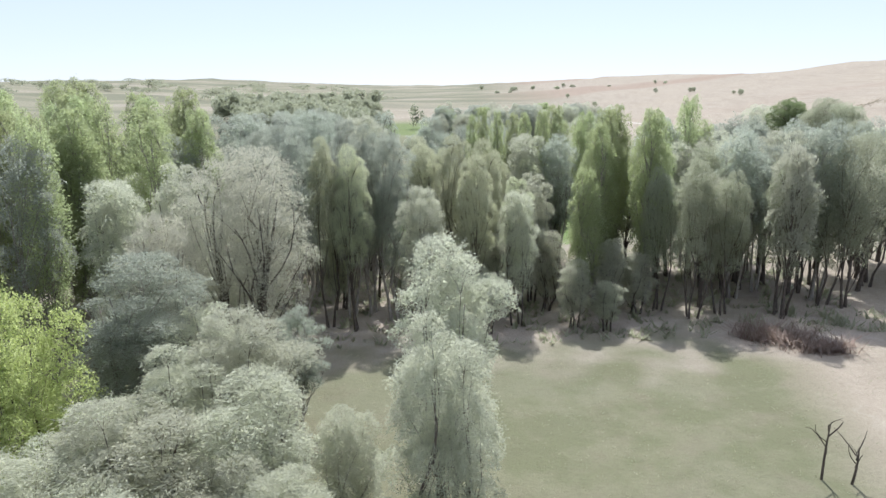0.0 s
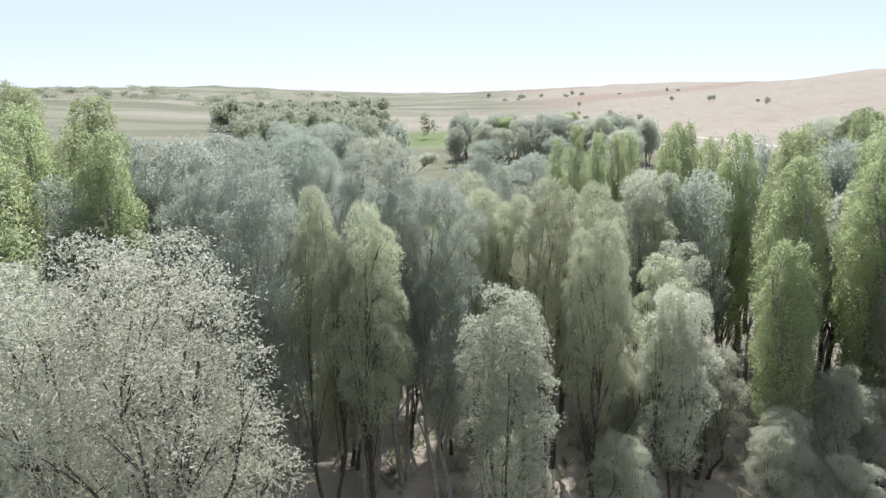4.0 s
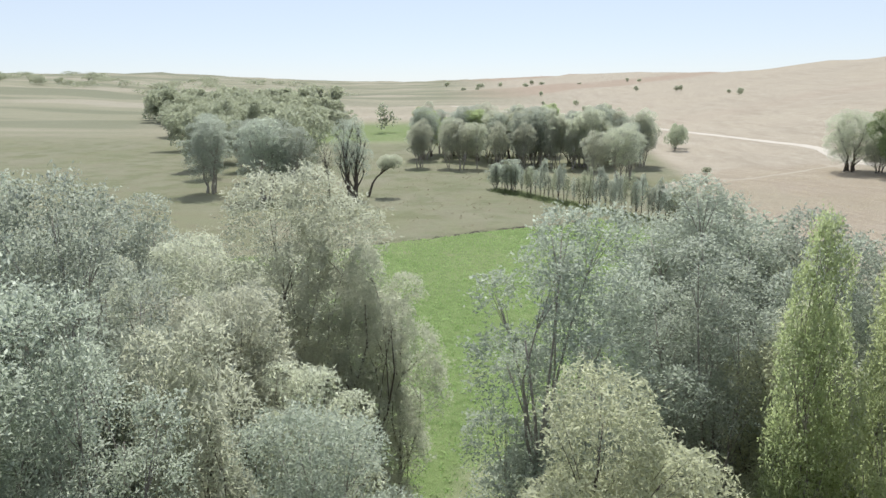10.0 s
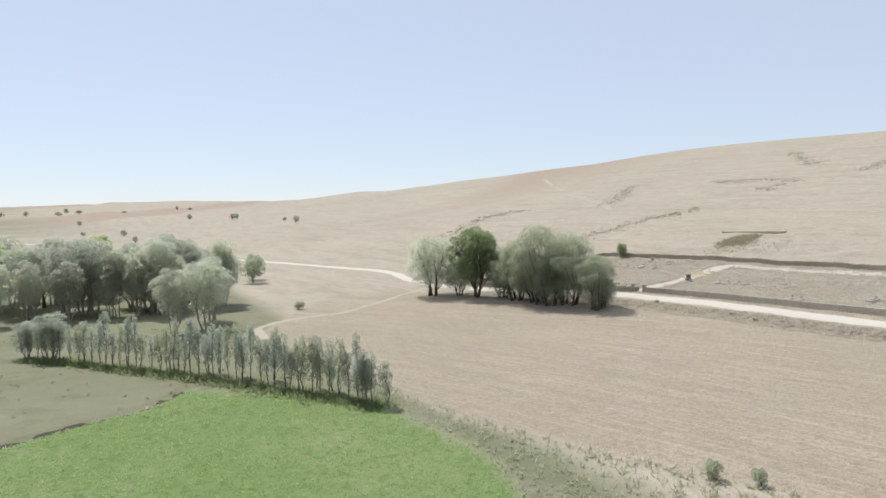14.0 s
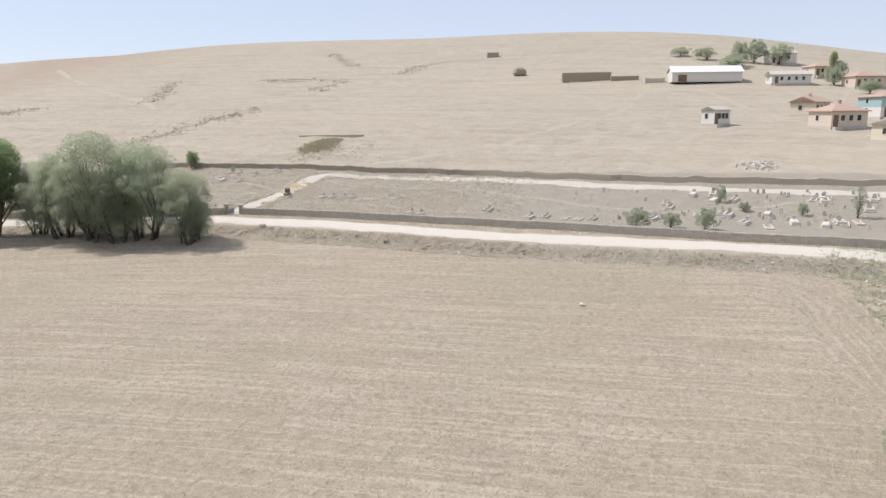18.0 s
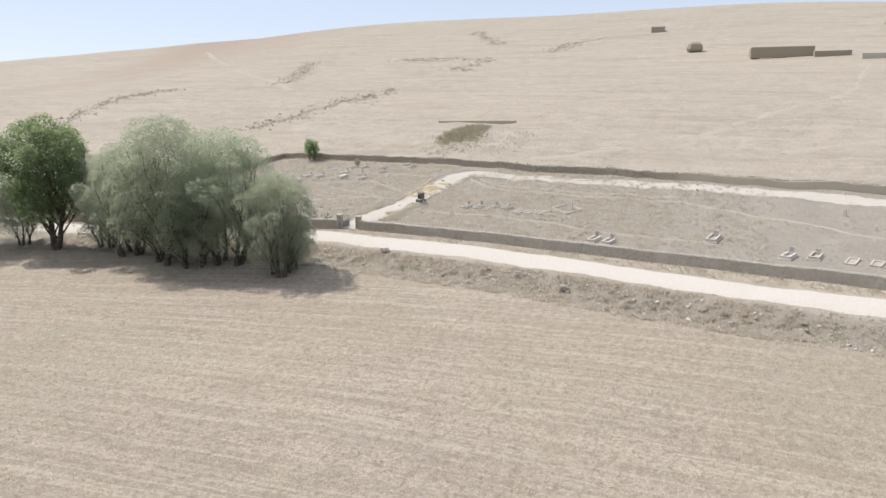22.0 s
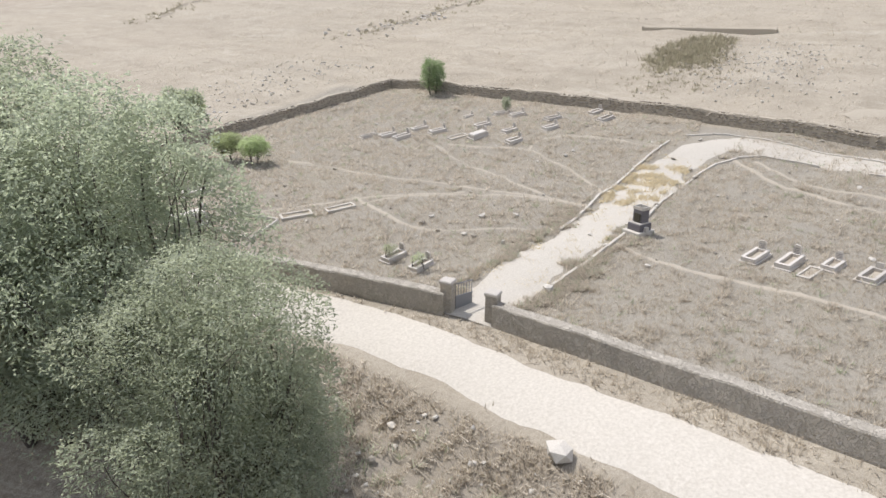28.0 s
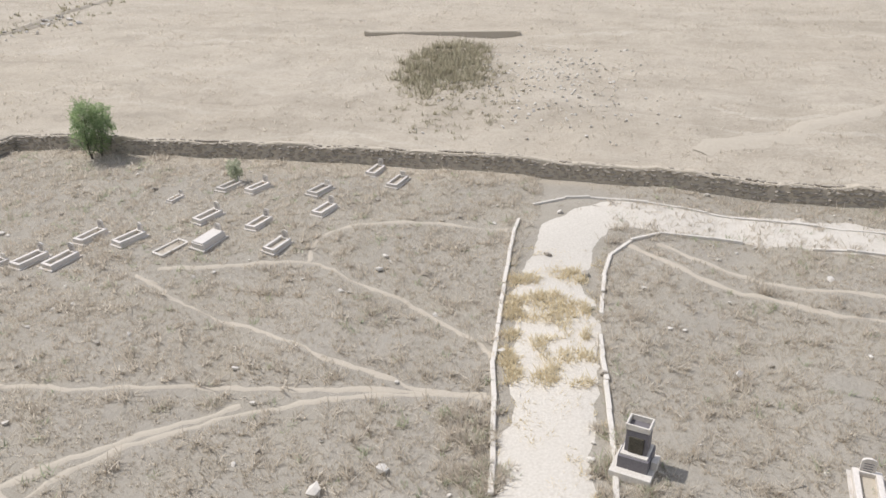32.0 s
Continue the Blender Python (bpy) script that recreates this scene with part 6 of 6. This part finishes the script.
def in_cem(x, y, rs):
    return off_paths(x, y) & (side(x, y, FRONT_WALL + FRONT_WALL_N[1:]) > 0.5) & (side(x, y, BACK_WALL[::-1]) < -0.4) & (y < 130) & (np.abs(y - np.interp(x, [p[0] for p in DRIVE_LINE[:8]], [p[1] for p in DRIVE_LINE[:8]])) > 1.5)


def patchy(x, y, rs, seed, size, bias=0.0):
    return wave_noise(x, y, seed, size) + bias > rs.uniform(-0.9, 0.9, len(x))


tufts("meadow_grass", scatter(40000, -12, 38, 36, 100, in_green, 1), 0.11, GRASS, "short bright green meadow grass", "grass", 1, 3, 0.8, 0.25)
tufts("dry_weeds", np.concatenate([scatter(26000, 98, 132, 2, 70, lambda x, y, rs: in_cem(x, y, rs) & patchy(x, y, rs, 7, 6, 0.25), 2), scatter(95000, 98, 132, 70, 132, lambda x, y, rs: in_cem(x, y, rs) & patchy(x, y, rs, 7, 5, 0.85), 22)]), 0.10, DRY, "dense dry brown weeds between the graves", "weeds", 2, 5, 0.9, 0.045)
tufts("weed_clumps", scatter(9000, 98, 132, 62, 132, lambda x, y, rs: in_cem(x, y, rs) & patchy(x, y, rs, 17, 4, 0.1), 27), 0.26, DRY, "bushy pale dry weeds between the graves", "weeds", 27, 16, 0.8, 0.03)
tufts("olive_weeds", scatter(5000, 98, 132, 60, 132, lambda x, y, rs: in_cem(x, y, rs) & patchy(x, y, rs, 8, 5, -0.45), 3), 0.17, WEED, "sparse grey-green weeds between the graves", "weeds", 3, 9, 0.9, 0.05)
tufts("straw_grass", scatter(2600, 114.2, 121.4, 96.5, 99.3, lambda x, y, rs: wave_noise(x, y, 9, 2.5) > 0.0, 4), 0.17, STRAW, "tall yellow dry grass growing on the drive", "grass", 4, 7, 0.9, 0.05)
def beside_road(n, y0, y1, near, far, seed, bias):
    """Places at a distance from the road's middle, between near and far."""
    rs = np.random.RandomState(seed)
    y = rs.uniform(y0, y1, n)
    x = np.interp(y, [p[1] for p in ROAD_LINE], [p[0] for p in ROAD_LINE]) + rs.uniform(near, far, n)
    keep = patchy(x, y, rs, seed, 3.5, bias) & (side(x, y, FRONT_WALL + FRONT_WALL_N[1:]) < -0.3)
    return np.stack([x, y], 1)[keep]


tufts("bank_weeds", np.concatenate([beside_road(30000, 60, 128, -7.0, -1.8, 5, 0.35), beside_road(12000, -20, 60, -7.0, -1.8, 6, 0.2)]), 0.16, DRY, "rough dry weeds on the bank below the road", "weeds", 5, 5, 0.9, 0.06)
tufts("bank_green", beside_road(3500, 20, 128, -5.4, -3.0, 8, -0.2), 0.2, WEED, "grey-green weeds in the dip beside the road", "weeds", 51, 5, 0.9, 0.06)
tufts("verge_weeds", scatter(9000, 20, 52, 25, 100, lambda x, y, rs: (side(x, y, GREEN_EDGE) > -0.2) & (side(x, y, FIELD_EDGE) < 0.6) & (y < 92), 6), 0.26, WEED, "grey-green weeds along the field edge", "weeds", 6, 4, 0.9, 0.16)
tufts("drive_weeds", scatter(3200, 103, 123, 92, 101, lambda x, y, rs: (np.abs(y - np.interp(x, [p[0] for p in DRIVE_LINE[:8]], [p[1] for p in DRIVE_LINE[:8]])) < 1.7) & (wave_noise(x, y, 19, 2.2) > 0.12), 24), 0.11, STRAW, "dry weeds creeping over the drive", "weeds", 24, 6, 1.0, 0.05)
def drive_off(x, y):
    return np.abs(y - np.interp(x, [p[0] for p in DRIVE_LINE[:8]], [p[1] for p in DRIVE_LINE[:8]]))
def drive_fringe(x, y, rs):
    reach = 1.35 + 0.55 * wave_noise(x, y, 23, 3.0)
    return (drive_off(x, y) > reach) & (drive_off(x, y) < reach + 0.9) & (x < 113.5 - rs.uniform(0, 2, len(x)))
tufts("drive_fringe_weeds", scatter(5500, 101.6, 114, 94.5, 101.5, drive_fringe, 29), 0.17, DRY, "bushy dry weeds closing in on the drive", "weeds", 29, 14, 0.9, 0.035)
tufts("drive_fringe_green", scatter(900, 101.6, 114, 94.5, 101.5, drive_fringe, 33), 0.18, WEED, "grey-green weeds beside the drive", "weeds", 33, 14, 0.9, 0.035)
tufts("roadside_weeds", beside_road(20000, 20, 135, 1.5, 6.5, 25, 0.3), 0.15, DRY, "dry weeds between the road and the wall", "weeds", 25, 5, 0.9, 0.06)
tufts("road_edge_grass", scatter(6000, 70, 104, -20, 136, lambda x, y, rs: (np.abs(np.abs(side(x, y, ROAD_LINE)) - 1.65) < 0.35) & (wave_noise(x, y, 21, 2.5) > -0.2), 26), 0.14, DRY, "dry grass along the ragged road edge", "grass", 26, 3, 0.9, 0.2)
def straw_rows(seed, gap=0.3, every=0.11):
    """Places along the drilled rows, which run beside the road."""
    rs = np.random.RandomState(seed)
    c = np.arange(2.0, 44.0, gap)
    y = np.arange(33.0, 128.0, every)
    Cg, Yg = np.meshgrid(c, y)
    Cg, Yg = Cg.ravel() + rs.normal(size=Cg.size) * 0.03, Yg.ravel() + rs.uniform(-0.08, 0.08, Cg.size)
    x = 86 - Cg - 0.00275 * np.maximum(Yg - 66, 0) ** 2
    p = np.stack([x, Yg], 1)
    thick = wave_noise(Cg * 6.0, Yg * 0.35, 44, 9.0) + 0.5 * wave_noise(x, Yg, 45, 2.5)
    return p[(side(x, Yg, FIELD_EDGE) > 0.5) & (side(x, Yg, ROAD_LINE) < -7) & (thick + 0.35 > rs.uniform(-1.0, 1.0, len(x)))]


tufts("stubble_straw", straw_rows(7), 0.075, STUBBLE, "short cut straw standing in rows on the stubble field", "stubble", 7, 2, 0.7, 0.09)
tufts("loose_straw", scatter(26000, 42, 94, 28, 130, lambda x, y, rs: (side(x, y, FIELD_EDGE) > 0.5) & (side(x, y, ROAD_LINE) < -7) & patchy(x, y, rs, 46, 7, -0.2), 47), 0.10, STRAW, "loose pale straw strewn over the field", "straw", 47, 2, 1.6, 0.1)
tufts("hill_tussocks", np.concatenate([scatter(26000, 126, 260, -10, 200, lambda x, y, rs: patchy(x, y, rs, 11, 16, -0.2), 8), scatter(30000, 100, 185, 50, 175, lambda x, y, rs: ((side(x, y, BACK_WALL[::-1]) > 0.6) | (y > 136)) & (across(x, y) > 98) & patchy(x, y, rs, 12, 9, -0.1), 28)]), 0.16, DRY, "dry tussocks scattered over the bare slope", "tussocks", 8, 4, 0.9, 0.08)
ROUGH_GRASS = blade_material("rough_green_grass", (0.16, 0.20, 0.09), (0.24, 0.29, 0.13), (0.34, 0.38, 0.20))
MOUND = blade_material("brown_green_weeds", (0.24, 0.21, 0.14), (0.34, 0.30, 0.20), (0.44, 0.41, 0.28))
tufts("mound_weeds", scatter(3200, 138, 158, 98, 116, lambda x, y, rs: np.hypot((x - 149) / 8, (y - 105.5) / 4) < rs.uniform(0.4, 1.0, len(x)), 9), 0.45, MOUND, "dark tall weeds on a small mound", "weeds", 9, 14, 0.7, 0.05)
tufts("mound_fringe", scatter(2600, 128, 158, 92, 116, lambda x, y, rs: (side(x, y, BACK_WALL[::-1]) > 1.0) & (np.hypot((x - 142) / 9, (y - 104) / 5) < rs.uniform(0.2, 1.0, len(x))), 19), 0.26, MOUND, "low brown weeds spreading below the mound", "weeds", 19, 7, 0.9, 0.06)
tufts("grove_undergrowth", scatter(5000, -25, 35, 6, 36, lambda x, y, rs: patchy(x, y, rs, 12, 6, -0.1), 10), 0.4, WEED, "low undergrowth on the grove floor", "undergrowth", 10, 5, 0.9, 0.2)
q = np.array([(p.x, p.y) for p in resample(ROW_LINE, 0.03)])
tufts("row_undergrowth", q + np.random.RandomState(71).normal(size=q.shape) * (0.8, 0.5) - (0.3, 0.4), 0.4, ROUGH_GRASS, "rough dark green grass under the planted row", "grass", 71, 6, 0.9, 0.1)
tufts("ditch_reeds", scatter(1800, -11, 28, 82, 101, lambda x, y, rs: np.abs(y - np.interp(x, [p[0] for p in DITCH], [p[1] for p in DITCH])) < 0.35, 11), 0.3, WEED, "dark weeds along the narrow ditch", "weeds", 11, 4, 0.7, 0.18)
tagged(strip("ditch", DITCH, 0.8, SOIL_NICHE_DARK, 0.10, 0.5, 4, 0.15, seed=9), "narrow dark ditch between two meadows", "ditch", kind="structure")

tufts("corner_weeds", scatter(9000, 56, 90, 20, 33, lambda x, y, rs: patchy(x, y, rs, 31, 4, 0.0), 31), 0.22, WEED, "grey-green weeds at the field corner", "weeds", 31, 5, 0.9, 0.07)

# vehicle track from the field to the road
tagged(strip("track", [(99, 146), (92, 142), (83.8, 139.4), (74, 134), (65.4, 130.2), (56, 130.5), (49, 126.5), (46, 118)], 1.4, PATH, 0.05, 0.8, 5, 0.3, seed=12), "pale earth track leading from the field to the road", "track", kind="structure")
for k, (line, w) in enumerate([([(394, 370), (340, 318), (297, 272), (262, 232), (240, 206), (222, 190)], 2.5), ([(138, 60), (150, 40), (170, 20), (200, 0), (230, -12)], 2.0), ([(133, 90), (150, 70), (190, 50), (235, 40), (250, 38)], 1.6),
                               ([(160, 290), (190, 290), (240, 285), (300, 290)], 2.5), ([(190, 352), (240, 340), (320, 345)], 2.5), ([(128, 8), (180, 16), (240, 24)], 1.8)]):
    tagged(strip("hill_track", line, w, HILL_PATH, 0.06, 2.0, 4, 0.6, seed=60 + k), "faint pale track worn into the dry slope", "track", kind="structure")
# rocky bands and gullies: dark scrub along them
bands = [[(152, 152), (166, 149), (187, 150), (205, 152), (220, 155)], [(262, 150), (272, 157), (286, 151), (296, 176), (298, 190)], [(300, 130), (318, 128), (330, 120)], [(240, 206), (262, 215), (300, 235)], [(330, 160), (350, 172), (380, 190)], [(160, 210), (200, 232), (230, 240)]]
rs = np.random.RandomState(5)
for k, line in enumerate(bands):
    q = resample(line, 1.0)
    i = 0
    while i < len(q) - 6:
        n = int(rs.uniform(5, 13))
        off = rs.uniform(-3.0, 3.0)
        piece = [(p.x + off, p.y - off * 0.5) for p in q[i:i + n]]
        tagged(strip("eroded_bank", piece, rs.uniform(0.5, 1.5), EROSION, 0.12, 1.0, 5, 0.45, seed=80 + k * 40 + i), "dark eroded earth bank cut into the slope", "eroded bank", kind="structure")
        i += int(n * rs.uniform(0.5, 1.2))
pts = []
for line in bands:
    q = np.array([(p.x, p.y) for p in resample(line, 0.12)])
    q = q + rs.normal(size=q.shape) * 2.6
    pts.append(q[wave_noise(q[:, 0], q[:, 1], 61, 9) + 0.1 > rs.uniform(-0.8, 0.8, len(q))])
tufts("gully_scrub", np.concatenate(pts), 0.36, MOUND, "grey-brown scrub along gullies and rock bands of the slope", "scrub", 14, 5, 0.8, 0.16)

# rubble of the slope, too small to count
rs = np.random.RandomState(77)
V, Fc = [], []
for k in range(2860):
    if k >= 2700:
        x, y, s = rs.normal(129.0, 1.2), rs.normal(30.3, 1.2), rs.uniform(0.2, 0.6)
    elif k < 450:
        x, y, s = rs.normal(146, 5), rs.normal(98, 3.5), rs.uniform(0.1, 0.3)
    elif k < 900:
        x, y, s = rs.uniform(100, 140), rs.uniform(136, 150), rs.uniform(0.1, 0.4)
    elif k > 2400:
        x, y, s = rs.uniform(58, 88), rs.normal(29.5, 1.2), rs.uniform(0.08, 0.35)
    elif k > 1500:
        y = rs.uniform(20, 128)
        x, s = np.interp(y, [p[1] for p in ROAD_LINE], [p[0] for p in ROAD_LINE]) - rs.uniform(2.2, 6.8), rs.uniform(0.08, 0.3)
    else:
        line = bands[k % 6]
        j = k % (len(line) - 1)
        f = rs.random_sample()
        x, y, s = line[j][0] * f + line[j + 1][0] * (1 - f) + rs.normal() * 2, line[j][1] * f + line[j + 1][1] * (1 - f) + rs.normal() * 3, rs.uniform(0.2, 0.8)
    me = STONES_PALE[k % 3]
    m = Matrix.LocRotScale((x, y, gz(x, y) + s * 0.15), Euler(rs.uniform(-1, 1, 3).tolist()), (s, s * 0.8, s * 0.8))
    b = len(V)
    V += [tuple(m @ v.co) for v in me.vertices]
    Fc += [tuple(b + i for i in f.vertices) for f in me.polygons]
tagged(mesh_object("rubble", V, Fc, STONE_PALE), "pale rubble scattered over the dry slope", "rubble", kind="stuff")

# small pale stones among the cemetery weeds
V, Fc = [], []
spots = scatter(420, 99, 131, 30, 131, lambda x, y, rs: in_cem(x, y, rs), 33)
for k, (x, y) in enumerate(spots):
    s = rs.uniform(0.08, 0.26) * (1.6 if k % 17 == 0 else 1.0)
    me = STONES_PALE[k % 3]
    m = Matrix.LocRotScale((x, y, gz(x, y) + s * 0.12), Euler(rs.uniform(-1, 1, 3).tolist()), (s, s * 0.8, s * 0.7))
    b = len(V)
    V += [tuple(m @ v.co) for v in me.vertices]
    Fc += [tuple(b + i for i in f.vertices) for f in me.polygons]
tagged(mesh_object("loose_stones", V, Fc, STONE_PALE), "small pale stones lying among dry weeds", "stones", kind="stuff")

# heaps of cut brushwood beside the grove, and low clumps on the meadow
TWIG = blade_material("dry_brushwood", (0.30, 0.22, 0.17), (0.42, 0.33, 0.27), (0.56, 0.47, 0.40))
for x, y, r in ((23.8, 6.2, 1.3), (25.2, 4.9, 1.5), (26.6, 3.2, 1.4)):
    xy = np.stack([x + rs.normal(size=60) * r * 0.5, y + rs.normal(size=60) * r * 0.4], 1)
    o = tufts("brushwood_heap", xy, 0.75, TWIG, "heap of dry reddish brushwood at the grove edge", "brushwood", int(x * 3), 9, 1.2, 0.03)
clods = scatter(260, -8, 40, 92, 158, lambda x, y, rs: side(x, y, FIELD_EDGE) < -2, 35)
tufts("meadow_clumps", clods, 0.22, MOUND, "low grey-green clumps dotted over the grazed meadow", "weeds", 35, 12, 0.9, 0.1)
tufts("grazed_grass", scatter(16000, -6, 45, -34, 8, lambda x, y, rs: patchy(x, y, rs, 36, 5, 0.0), 36), 0.06, WEED, "thin grazed grass on the meadow", "grass", 36, 3, 1.2, 0.12)

# dead saplings at the meadow's edge
for x, y, h in ((18.0, -11, 2.5), (19.0, -11.4, 1.6)):
    root = new("sapling")
    V, Fc = [], []
    r2 = np.random.RandomState(int(h * 10))
    tube(V, Fc, limb_points(Vector((0, 0, -0.1)), Vector((0.15, 0, h)), r2, 0.03, 6), [0.06, 0.055, 0.05, 0.04, 0.03, 0.015], 5)
    for k in range(5):
        z = h * (0.45 + 0.1 * k)
        tube(V, Fc, limb_points(Vector((0.08, 0, z)), Vector((r2.normal() * 0.35, r2.normal() * 0.35, z + 0.8)), r2, 0.1, 4), [0.03, 0.025, 0.015, 0.008], 4)
    part("stem", mesh_object("stem", V, Fc, BARK), root)
    root.location = (x, y, gz(x, y))
    tagged(root, "bare dead sapling standing on the meadow", "sapling", "dead saplings")
